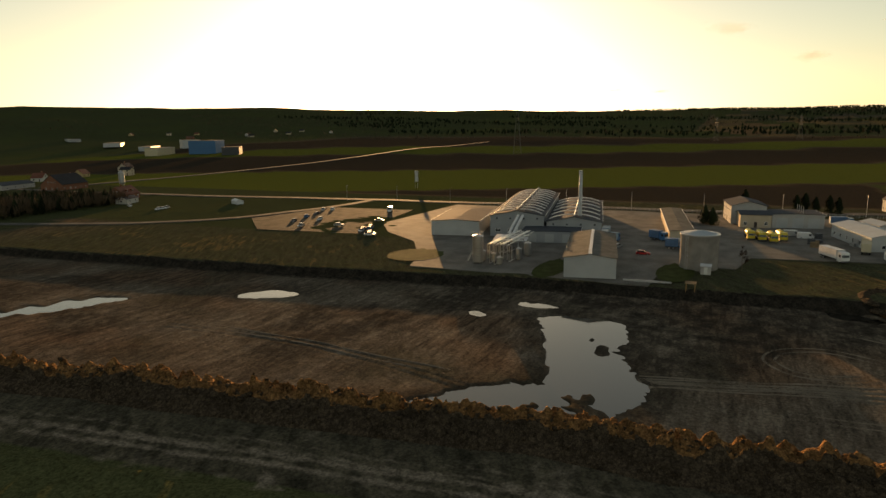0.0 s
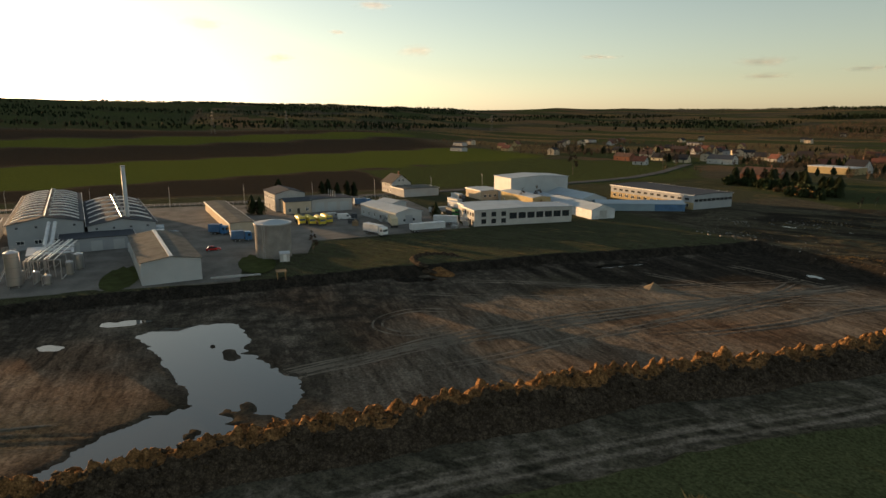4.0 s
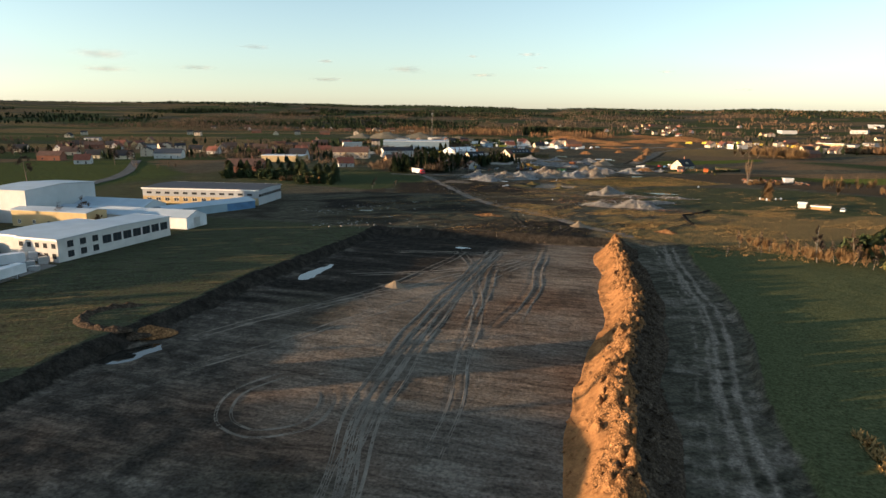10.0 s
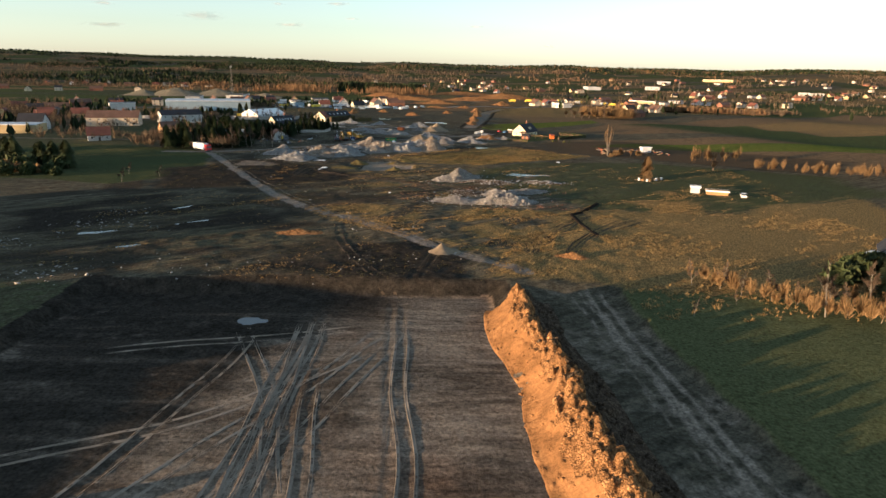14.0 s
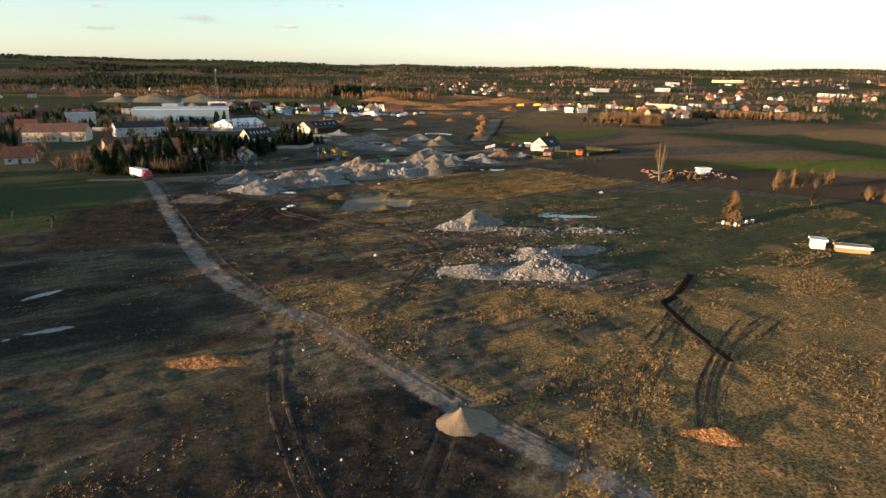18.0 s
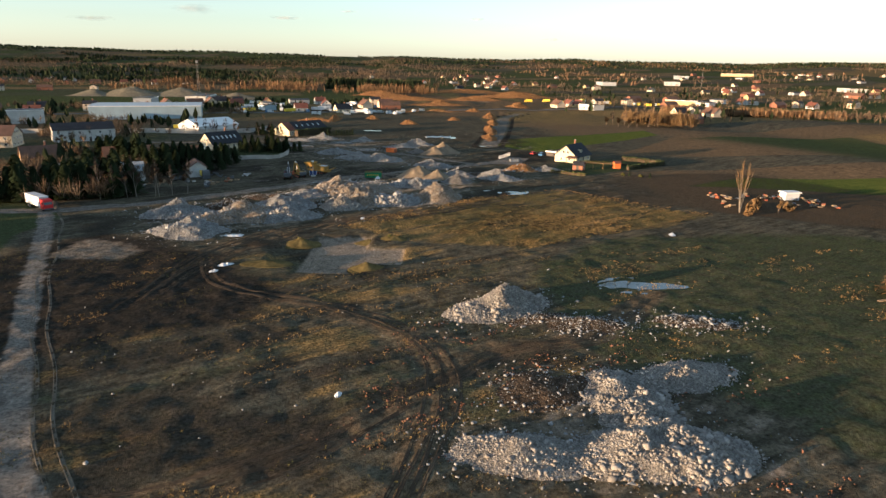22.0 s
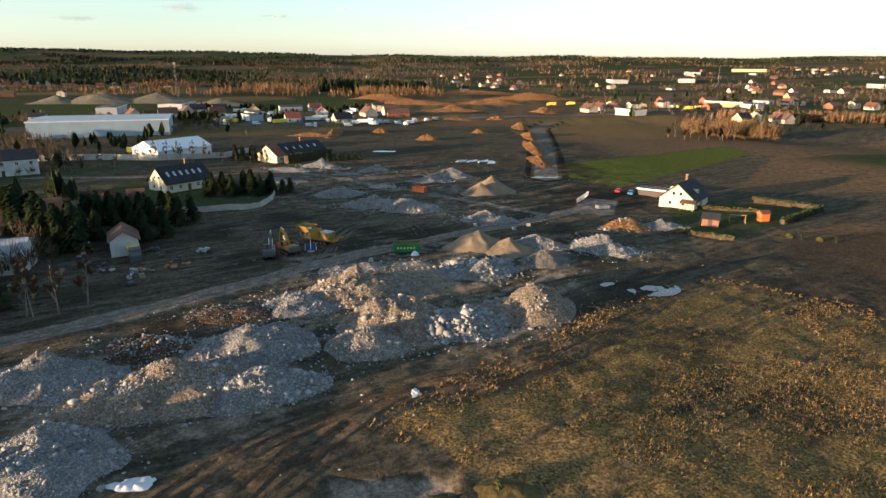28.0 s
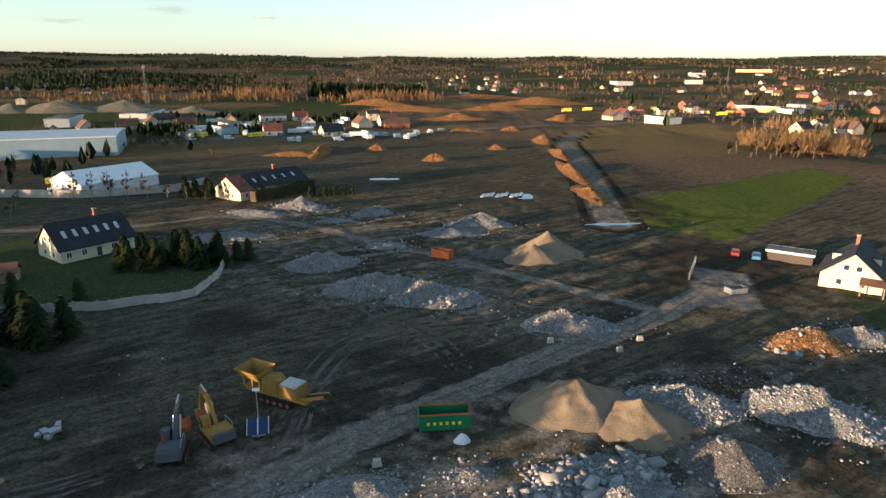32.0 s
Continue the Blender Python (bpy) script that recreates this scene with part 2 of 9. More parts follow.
M["plastic"] = mat("white_plastic_sheet", (0.54, 0.56, 0.58), 0.45, var=0.18)
M["darkgrey"] = mat("dark_grey_paint", (0.07, 0.075, 0.085), 0.5, var=0.15)
M["solar"] = mat("solar_cells", (0.015, 0.025, 0.08), 0.15, var=0.2, bump=0, spec=0.6)

# water: a dark, smooth mirror of the sky
M["water"] = mat("puddle_water", (0.024, 0.022, 0.018), 0.04, var=0.2, bump=0, spec=0.8, scale=0.1)
wnode = M["water"].node_tree.nodes["Principled BSDF"]
wnode.inputs["IOR"].default_value = 1.5


# ---- building blocks ----
class Geo:
    """Corners and faces of one mesh."""

    def __init__(self):
        self.v, self.f = [], []

    def add(self, vs, fs):
        k = len(self.v)
        self.v.extend(vs)
        self.f.extend([tuple(i + k for i in f) for f in fs])
        return self

    def box(self, x0, y0, z0, x1, y1, z1):
        vs = [(x, y, z) for z in (z0, z1) for y in (y0, y1) for x in (x0, x1)]
        return self.add(vs, [(0, 2, 3, 1), (4, 5, 7, 6), (0, 1, 5, 4), (2, 6, 7, 3), (0, 4, 6, 2), (1, 3, 7, 5)])

    def beam(self, p, q, w, h):
        """A bar of w x h from p to q."""
        p, q = Vector(p), Vector(q)
        d = (q - p).normalized()
        s = d.cross(Vector((0, 0, 1)))
        s = s.normalized() if s.length > 1e-4 else Vector((1, 0, 0))
        u = s.cross(d)
        vs = [tuple(c + s * a * w / 2 + u * b * h / 2) for c in (p, q) for a, b in ((-1, -1), (1, -1), (1, 1), (-1, 1))]
        return self.add(vs, [(0, 1, 2, 3), (7, 6, 5, 4), (0, 4, 5, 1), (1, 5, 6, 2), (2, 6, 7, 3), (3, 7, 4, 0)])

    def tube(self, p, q, r0, r1=None, n=8):
        r1 = r0 if r1 is None else r1
        p, q = Vector(p), Vector(q)
        d = (q - p).normalized()
        s = d.orthogonal().normalized()
        u = d.cross(s)
        vs = [tuple(c + (s * math.cos(a) + u * math.sin(a)) * r) for c, r in ((p, r0), (q, r1)) for a in (2 * math.pi * i / n for i in range(n))]
        fs = [(i, (i + 1) % n, n + (i + 1) % n, n + i) for i in range(n)]
        return self.add(vs, fs + [tuple(range(n - 1, -1, -1)), tuple(range(n, 2 * n))])

    def prism(self, prof, y0, y1):
        """A profile in x, z drawn out along y."""
        n = len(prof)
        vs = [(x, y, z) for y in (y0, y1) for x, z in prof]
        fs = [(i, i + n, (i + 1) % n + n, (i + 1) % n) for i in range(n)]
        return self.add(vs, fs + [tuple(range(n)), tuple(range(2 * n - 1, n - 1, -1))])

    def side(self, prof, x0, x1):
        """A profile in y, z drawn out along x."""
        n = len(prof)
        vs = [(x, y, z) for x in (x0, x1) for y, z in prof]
        fs = [((i + 1) % n, (i + 1) % n + n, i + n, i) for i in range(n)]
        return self.add(vs, fs + [tuple(range(n - 1, -1, -1)), tuple(range(n, 2 * n))])

    def sweep(self, P, w, h):
        """One closed bar of w x h along points that lie in a plane x = constant."""
        vs = [(x + a * w / 2, y, z + b * h / 2) for x, y, z in P for a, b in ((-1, -1), (1, -1), (1, 1), (-1, 1))]
        fs = [(4 * i + k, 4 * i + (k + 1) % 4, 4 * i + 4 + (k + 1) % 4, 4 * i + 4 + k) for i in range(len(P) - 1) for k in range(4)]
        m = 4 * (len(P) - 1)
        return self.add(vs, fs + [(3, 2, 1, 0), (m, m + 1, m + 2, m + 3)])

    def mesh(self, name):
        me = bpy.data.meshes.new(name)
        me.from_pydata(self.v, [], self.f)
        return me


def part(name, geo, material, parent=None, label="", smooth=False):
    me = geo.mesh(name) if isinstance(geo, Geo) else geo
    if not me.materials:
        me.materials.append(M[material] if isinstance(material, str) else material)
    if smooth:
        me.polygons.foreach_set("use_smooth", [True] * len(me.polygons))
    ob = new(name, me)
    ob.parent = parent
    return tagged(ob, label)


def thing(name, x, y, z=None, rot=0.0, label="", category="", group="", kind=""):
    ob = new(name)
    ob.empty_display_size = 0.5
    ob.matrix_basis = pose(x, y, height(x, y) if z is None else z, 0, 0, rot)
    return tagged(ob, label, category, group, kind)


def array_mesh(name, V, F):
    """A mesh from arrays: V n x 3, F m x 3 or m x 4."""
    me = bpy.data.meshes.new(name)
    k = F.shape[1]
    me.vertices.add(len(V))
    me.vertices.foreach_set("co", np.ascontiguousarray(V, dtype=np.float32).ravel())
    me.loops.add(F.size)
    me.loops.foreach_set("vertex_index", np.ascontiguousarray(F, dtype=np.int32).ravel())
    me.polygons.add(len(F))
    me.polygons.foreach_set("loop_start", np.arange(0, F.size, k, dtype=np.int32))
    me.update(calc_edges=True)
    return me


# ---- noise and height of the land ----
def lattice(ix, iy, seed):
    n = (ix.astype(np.int64) * 374761393 + iy.astype(np.int64) * 668265263 + seed * 1274126177) & 0xFFFFFFFF
    n = ((n ^ (n >> 13)) * 1103515245) & 0xFFFFFFFF
    return ((n ^ (n >> 16)) & 0xFFFF) / 65535.0


def vn(x, y, seed=0):
    x, y = np.asarray(x, float), np.asarray(y, float)
    fx, fy = np.floor(x), np.floor(y)
    u, v = x - fx, y - fy
    u, v = u * u * (3 - 2 * u), v * v * (3 - 2 * v)
    a, b = lattice(fx, fy, seed), lattice(fx + 1, fy, seed)
    c, d = lattice(fx, fy + 1, seed), lattice(fx + 1, fy + 1, seed)
    return (a * (1 - u) + b * u) * (1 - v) + (c * (1 - u) + d * u) * v


def fbm(x, y, size, seed=0, octaves=4):
    """Noise from -1 to 1 with forms of about that size in metres."""
    t, amp, norm = 0, 1.0, 0
    for o in range(octaves):
        t = t + amp * (vn(np.asarray(x) / size + 17.3 * o, np.asarray(y) / size - 9.1 * o, seed + o) * 2 - 1)
        norm, amp, size = norm + amp, amp * 0.5, size * 0.5
    return t / norm


def step(a, b, x):
    t = np.clip((np.asarray(x, float) - a) / (b - a), 0, 1)
    return t * t * (3 - 2 * t)


def along(x, y, size, seed, octaves=3, stretch=0.2):
    """Noise drawn out along the wheel tracks of the site."""
    x, y = np.asarray(x, float), np.asarray(y, float)
    return fbm((0.84 * x + 0.54 * y) * stretch, -0.54 * x + 0.84 * y + 1.5 * fbm(x, y, 25, seed + 9, 2), size, seed, octaves)


def worley(x, y, size, seed):
    """Distance to the nearest of scattered points, in cells, and that point's random number."""
    x, y = np.asarray(x, float) / size, np.asarray(y, float) / size
    ix, iy = np.floor(x), np.floor(y)
    best, rnd = np.full(x.shape, 9.0), np.zeros(x.shape)
    for a in (-1, 0, 1):
        for b in (-1, 0, 1):
            cx, cy = ix + a, iy + b
            d = np.hypot(x - cx - lattice(cx, cy, seed), y - cy - lattice(cx, cy, seed + 1))
            hit = d < best
            best, rnd = np.where(hit, d, best), np.where(hit, lattice(cx, cy, seed + 2), rnd)
    return best, rnd


def inside(poly, x, y, soft=2.0):
    """1 inside a polygon, 0 outside, soft edge."""
    x, y = np.asarray(x, float), np.asarray(y, float)
    far = soft + 1.0
    px, py = [p[0] for p in poly], [p[1] for p in poly]
    near = (x > min(px) - far) & (x < max(px) + far) & (y > min(py) - far) & (y < max(py) + far)
    out = np.zeros(x.shape)
    u, v = x[near], y[near]
    d, odd = np.full(u.shape, 1e9), np.zeros(u.shape, bool)
    for (ax, ay), (bx, by) in zip(poly, poly[1:] + poly[:1]):
        ex, ey = bx - ax, by - ay
        t = np.clip(((u - ax) * ex + (v - ay) * ey) / (ex * ex + ey * ey), 0, 1)
        d = np.minimum(d, np.hypot(u - ax - t * ex, v - ay - t * ey))
        if ey:
            odd ^= ((ay > v) != (by > v)) & (u < ax + (v - ay) * ex / ey)
    out[near] = step(-soft, soft, np.where(odd, d, -d))
    return out


def curve_pts(pts, n=8):
    """A smooth line through a few points."""
    P = [Vector((*p, 0)) for p in pts]
    P = [P[0] * 2 - P[1]] + P + [P[-1] * 2 - P[-2]]
    out = []
    for i in range(1, len(P) - 2):
        for k in range(n):
            t = k / n
            a, b, c, d = P[i - 1:i + 3]
            out.append(0.5 * ((2 * b) + (c - a) * t + (2 * a - 5 * b + 4 * c - d) * t * t + (3 * b - a - 3 * c + d) * t ** 3))
    return [(p.x, p.y) for p in out] + [tuple(pts[-1])]


def off_line(line, x, y, reach):
    """Signed distance from a line, beyond reach left at a large number; and the way along."""
    x, y = np.asarray(x, float), np.asarray(y, float)
    d, s, along = np.full(x.shape, 1e3), np.ones(x.shape), 0.0
    way = np.zeros(x.shape)
    xs, ys = [p[0] for p in line], [p[1] for p in line]
    near = (x > min(xs) - reach) & (x < max(xs) + reach) & (y > min(ys) - reach) & (y < max(ys) + reach)
    X, Y = x[near], y[near]
    D, S, W = np.full(X.shape, 1e3), np.ones(X.shape), np.zeros(X.shape)
    for (ax, ay), (bx, by) in zip(line, line[1:]):
        ux, uy = bx - ax, by - ay
        ln = math.hypot(ux, uy) or 1e-6
        t = np.clip(((X - ax) * ux + (Y - ay) * uy) / ln ** 2, 0, 1)
        e = np.hypot(X - ax - t * ux, Y - ay - t * uy)
        hit = e < D
        D[hit] = e[hit]
        S[hit] = np.sign((ux * (Y - ay) - uy * (X - ax)))[hit]
        W[hit] = (along + t * ln)[hit]
        along += ln
    d[near], s[near], way[near] = D, S, W
    return d * np.where(s == 0, 1, s), way

# ---- the land ----
PIT_Z = -2.5
BANK_Y, BANK_X = [-400, -190, -66, 16, 90, 146, 200], [-86, -97, -108, -119.5, -124, -122.5, -121]
RIDGE_Y, RIDGE_X = [-140, -61, -18, 12, 40, 60, 88, 112, 130, 150, 173, 189], [-12, -22, -29.5, -34, -37.8, -39.2, -39.6, -37, -37, -38.4, -41.3, -41.3]
SITE_ROAD = curve_pts([(-38, 206), (-47, 214), (-55.6, 223), (-69.5, 240), (-78.3, 250), (-86.8, 257.5), (-96, 266.6), (-105, 278), (-119.5, 302), (-135.5, 331), (-152, 361.5), (-166, 386), (-182, 412)])
HAUL_ROAD = curve_pts([(-186, 386), (-158, 393), (-131, 411), (-105, 437.3), (-94.7, 447), (-78.5, 460), (-64.6, 470.4), (-45, 484), (-26, 500)])
FIELD_LANE = curve_pts([(-230, 545), (-169, 551), (-144, 562), (-115, 547), (-85, 522), (-58.5, 498.5), (-43.5, 485)])
NEW_TRACK = curve_pts([(-34, 548), (-24, 610), (-13, 690), (-6, 740), (14, 790)])
VILLAGE_ROAD = curve_pts([(-168, 391), (-190, 420), (-230, 434), (-300, 430), (-380, 436)])
MAIN_ROAD = curve_pts([(-256, -560), (-259, -420), (-262, -300), (-273, -168), (-279, -60), (-276, 30), (-285, 110), (-300, 190), (-330, 300), (-420, 420)])
FAR_ROAD = curve_pts([(-420, 690), (-300, 728), (-190, 762), (-100, 800), (0, 838), (110, 880), (240, 960)])
SIDE_ROAD = curve_pts([(-118, -330), (-137, -255), (-155, -201), (-184, -163), (-215, -149), (-244, -139.5), (-276, -136)])
WEST_ROAD = curve_pts([(-270, -432), (-324, -419), (-430, -408), (-623, -390), (-800, -380), (-1000, -340)])
RUTS = [curve_pts(p) for p in (
    [(-61, 34), (-64, 43), (-67.5, 54), (-72.5, 72), (-74.6, 90), (-75.6, 115), (-75.8, 148), (-76.3, 188)],
    [(-62.5, 112), (-60.5, 130), (-60.3, 146), (-62, 170), (-63.5, 192)],
    [(-60.5, 58), (-61.6, 74), (-64, 92), (-66.3, 106), (-70.6, 134), (-74, 165)],
    [(-58, -60), (-60, -30), (-57, -5), (-52, 15)],
    [(-118, 84), (-106, 110), (-96, 130), (-88, 160), (-86, 183)],
    [(-84, 86), (-92, 82), (-96, 72), (-92, 62), (-84, 59), (-77, 65), (-78, 75), (-84, 83)],
    [(-62, 196), (-72, 212), (-80, 235), (-82, 255)],
    [(-60, 200), (-57, 215), (-55, 228)],
)]
SITE_RUTS = [curve_pts(p) for p in (
    [(-104, 267), (-86, 270.5), (-72, 279.4), (-60, 293), (-51, 303.6), (-36, 309), (-20, 328)],
    [(-70, 250), (-62, 275), (-60, 300), (-75, 318), (-100, 330), (-112, 352)],
    [(-112, 320), (-108, 345), (-98, 362), (-84, 384), (-66, 392), (-44, 410), (-30, 424)],
    [(-114, 318), (-112, 345), (-104, 364), (-88, 381), (-70, 387), (-48, 404)],
    [(-30, 210), (-22, 228), (-10, 246), (6, 262)], [(-34, 212), (-27, 232), (-17, 250), (-4, 268)],
    [(-104, 440), (-100, 470), (-90, 480), (-74, 486), (-66, 500)], [(-100, 500), (-94, 486), (-84, 474), (-80, 462)],
    [(-50, 291), (-46.5, 295), (-41.5, 294.5), (-39, 291), (-41.5, 287.5), (-46.5, 287), (-49.5, 290)], [(-115, 446), (-125, 440), (-140, 432)], [(-50, 485), (-70, 492), (-78, 510)], [(-90, 438), (-80, 430), (-74, 420)],
)]
MAIN_POOL = [(-95, 14.5), (-98.5, 21), (-98.5, 26), (-97, 34), (-88.5, 36.5), (-79, 34.8), (-73, 38.8), (-62.5, 42.8), (-55, 42.8), (-50, 40), (-53.5, 36), (-57, 32.5), (-48.6, 33.7), (-45, 28.8), (-42, 24),
             (-41.5, 17.7), (-39.5, 9.5), (-45.4, 10.2), (-51.6, 16.4), (-56.8, 21.6), (-58.5, 27), (-69, 24.5), (-81.6, 21.5)]
POOLS = [  # centre, half sizes, turn
    (-104, 12.5, 5, 1.8, 100), (-92.6, 1, 1.8, 2.2, 0),
    (-89, -57, 4.0, 8.0, 22), (-58, -100, 18, 4.0, 146), (-120, 80, 3, 6, -20), (-116, 142, 2, 9, 0), (-88, 184, 3, 2, 0),
]
LITTER_SPOTS = [(-158, 222), (-153, 221), (-134, 204), (-148, 240), (-139, 238), (-140, 254), (-134, 199), (-139, 197)]
SHALLOW = [  # pools up on the site: centre, half sizes, turn, and the water's level
    (-20, 333, 9, 2.2, 0), (-35, 424, 2.4, 1.7, 10), (-43, 427, 2.2, 0.9, 20), (-102, 624, 6, 5, 0), (-53, 590, 4, 6, 0), (-76, 720, 8, 3, 0), (-34, 550, 9, 2.0, 5),
    (-138, 233, 5, 1.6, 30), (-126, 222, 3, 1.2, 10), (-130, 262, 4, 1.3, 60), (-119, 246, 4, 1, 30), (-40, 716, 6, 2, 0),
]


def blob(x, y, cx, cy, rx, ry, rot):
    c, s = math.cos(radians(rot)), math.sin(radians(rot))
    u, v = ((x - cx) * c + (y - cy) * s) / rx, (-(x - cx) * s + (y - cy) * c) / ry
    return np.hypot(u, v)


def pit_mask(x, y):
    left = np.interp(y, BANK_Y, BANK_X) + 1.6 * fbm(x, y, 14, 5, 3)
    right = np.interp(y, RIDGE_Y, RIDGE_X) - 2
    return step(-2.6, 2.0, x - left) * step(-1.5, 3, right - x) * step(-3.5, 1, 197 + 2 * fbm(x, y, 20, 6, 2) - y)


def strip_mask(x, y):
    """The stripped track beside the ridge."""
    left = np.interp(y, RIDGE_Y, RIDGE_X) + 2
    right = left + np.interp(y, [-140, 40, 100, 200], [26, 21, 19, 20]) - 1.5 + 0.7 * fbm(x, y, 6, 8, 3)
    return step(-1, 2, x - left) * step(-0.8, 0.8, right - x) * step(-3, 3, 196 - y)


def far_height(x, y):
    """Hills round the plain, higher in the west; a gentle rise behind the main road."""
    r = np.hypot(x + 90, y - 260)
    a = np.arctan2(x + 90, y - 260)
    hill = np.interp(a, [-3.14, -2.6, -2.2, -1.85, -1.6, -1.2, -0.6, -0.15, 0.3, 0.7, 3.14], [150, 190, 160, 124, 116, 104, 108, 96, 86, 84, 84])
    hill = hill + 10 * (vn(a * 3.1 + 50, a * 0 + 3, 41) - 0.5) + 12 * (vn(a * 9 + 80, a * 0 + 7, 42) - 0.5) + 5 * (vn(a * 31 + 80, a * 0 + 9, 45) - 0.5)
    rise = 16 * step(620, 1150, r) * step(-1.2, -1.6, a) * step(-2.9, -2.3, a)
    return hill * step(1200, 4300, r) * (0.95 + 0.05 * fbm(x, y, 500, 43, 3)) + 9 * step(500, 1400, r) * fbm(x, y, 420, 44, 3) + rise


def height(x, y):
    x, y = np.asarray(x, float), np.asarray(y, float)
    h = 0.35 * fbm(x, y, 32, 1, 3) + 0.10 * fbm(x, y, 5, 2, 3)
    calm = inside([(-300, -70), (-125, -70), (-128, 60), (-170, 80), (-170, 270), (-300, 270)], x, y, 8)
    h = h * (1 - 0.85 * calm)
    rough = step(195, 205, y) * step(-190, -150, x) * step(30, -10, x) * step(640, 560, y)
    h = h + rough * (0.26 * fbm(x, y, 7, 11, 4) + 0.16 * fbm(x, y, 2.2, 12, 3))
    h = h + rough * (0.26 * along(x, y, 2.6, 13) + 0.20 * along(x, y, 6, 14))
    pit = pit_mask(x, y)
    h = h * (1 - pit) + pit * (PIT_Z + 0.14 * fbm(x, y, 16, 3, 3) + 0.05 * fbm(x * 0.25, y * 2, 2.5, 4, 3))
    strip = strip_mask(x, y)
    h = h * (1 - strip) + strip * (-0.7 + 0.16 * fbm(x, y, 6, 9, 3))
    # soil pushed up along the far edge of the stripped track
    off = x - np.interp(y, RIDGE_Y, RIDGE_X) - np.interp(y, [-140, 40, 100, 200], [26, 21, 19, 20]) - 0.6
    h = h + 0.75 * np.exp(-(off / 0.9) ** 2) * np.clip(0.55 + 0.9 * fbm(x, y, 3.5, 18, 3), 0, 1.4) * step(-3, 3, 194 - y)
    # dug rectangle with a flat floor
    dug = np.maximum(inside([(-88.5, 339), (-75.5, 339), (-75.5, 367), (-88.5, 367)], x, y, 0.7),
                     inside([(-96, 346), (-67, 346), (-67, 358), (-96, 358)], x, y, 0.7))
    h = h * (1 - dug) + dug * -0.9
    # rolling ploughland beyond the house
    roll = step(45, 120, x) * step(380, 450, y) * step(1500, 1000, y)
    h = h + roll * 1.7 * np.sin((0.87 * x + 0.49 * y) / 27.0 + 2.2 * fbm(x, y, 160, 71, 2))
    torn_ = step(760, 800, y) * step(1360, 1280, y) * step(-190, -150, x) * step(110, 70, x)
    h = h + torn_ * (1.6 * fbm(x, y, 34, 79, 3) + 0.8 * np.abs(fbm(x, y, 14, 80, 2)))
    return h + far_height(x, y)


def ruts_of(lines, x, y, reach=3.0):
    """Depth of wheel ruts and how strongly a place lies in them."""
    dep, on = np.zeros(x.shape), np.zeros(x.shape)
    for k, ln in enumerate(lines):
        d, way = off_line(ln, x, y, reach + 1)
        wob = 0.25 * np.sin(way * 0.13 + k)
        for o in (-1.05, 1.05):
            g = np.exp(-((d - o - wob) / 0.42) ** 2)
            e = np.exp(-((np.abs(d - o - wob) - 0.75) / 0.3) ** 2)
            dep = dep - 0.17 * g + 0.11 * e
            on = np.maximum(on, g)
    return dep, on


def lines_for(a, b, fine, start):
    """Grid lines: even between a and b, then ever wider to the edge of the world."""
    core = list(np.arange(a, b, fine))
    out, s = [core[-1]], start
    while out[-1] < 4800:
        out.append(out[-1] + s)
        s *= 1.07
    back, s = [core[0]], start
    while back[-1] > -4800:
        back.append(back[-1] - s)
        s *= 1.07
    return back[:0:-1] + core + out[1:]


gx = lines_for(-128, -12, 0.55, 1.0)
gx = np.array(sorted(set(np.round(np.concatenate([np.array(gx), np.arange(-260, -128, 1.6), np.arange(-11.5, 90, 1.2)]), 2))))
gx = gx[np.concatenate([[True], np.diff(gx) > 0.3])]
gy = np.array(lines_for(-60, 560, 0.75, 1.2))
GX, GY = np.meshgrid(gx, gy)
GH = height(GX, GY)
dep1, on1 = ruts_of(RUTS, GX, GY)
dep2, on2 = ruts_of(SITE_RUTS, GX, GY)
GH = GH + (dep1 + dep2) * 0.35
pit, strip = pit_mask(GX, GY), strip_mask(GX, GY)
wet = 2.2 * inside(MAIN_POOL, GX + 1.6 * fbm(GX, GY, 6, 21, 5) + 1.3 * fbm(GX, GY, 1.7, 26, 3), GY + 1.6 * fbm(GX, GY, 6, 22, 5) + 1.3 * fbm(GX, GY, 1.7, 27, 3), 5.0) - 1.1
for cx, cy, rx, ry, rot in POOLS:
    wet = np.maximum(wet, 1 - blob(GX + 2.6 * fbm(GX, GY, 9, 21, 5) + 0.9 * fbm(GX, GY, 2.2, 26, 2), GY + 2.6 * fbm(GX, GY, 9, 22, 5) + 0.7 * fbm(GX, GY, 2.2, 27, 2), cx, cy, rx, ry, rot))
for cx, cy, rx, ry in ((-78.3, 33.4, 3.2, 1.6), (-49.5, 28.2, 1.6, 1.0), (-55, 35.5, 2.2, 1.2), (-84, 30.5, 1.2, 0.6)):  # mud islands
    wet = np.minimum(wet, blob(GX + 1.2 * fbm(GX, GY, 4, 28, 3), GY + 1.2 * fbm(GX, GY, 4, 29, 3), cx, cy, rx, ry, 0) - 1)
low = step(-0.2, 0.15, wet)
GH = np.where(pit > 0.5, GH * (1 - low) + low * (PIT_Z - 0.38 + 0.10 * fbm(GX, GY, 3, 23, 3)), GH)
shal = np.zeros(GX.shape)
for cx, cy, rx, ry, rot in SHALLOW:
    w = 1 - blob(GX + 1.0 * fbm(GX, GY, 4, 24, 3), GY + 1.0 * fbm(GX, GY, 4, 25, 3), cx, cy, rx, ry, rot)
    shal = np.maximum(shal, w)
    lw = step(-0.15, 0.2, w)
    GH = GH * (1 - lw) + lw * (float(height(cx, cy)) - 0.35)



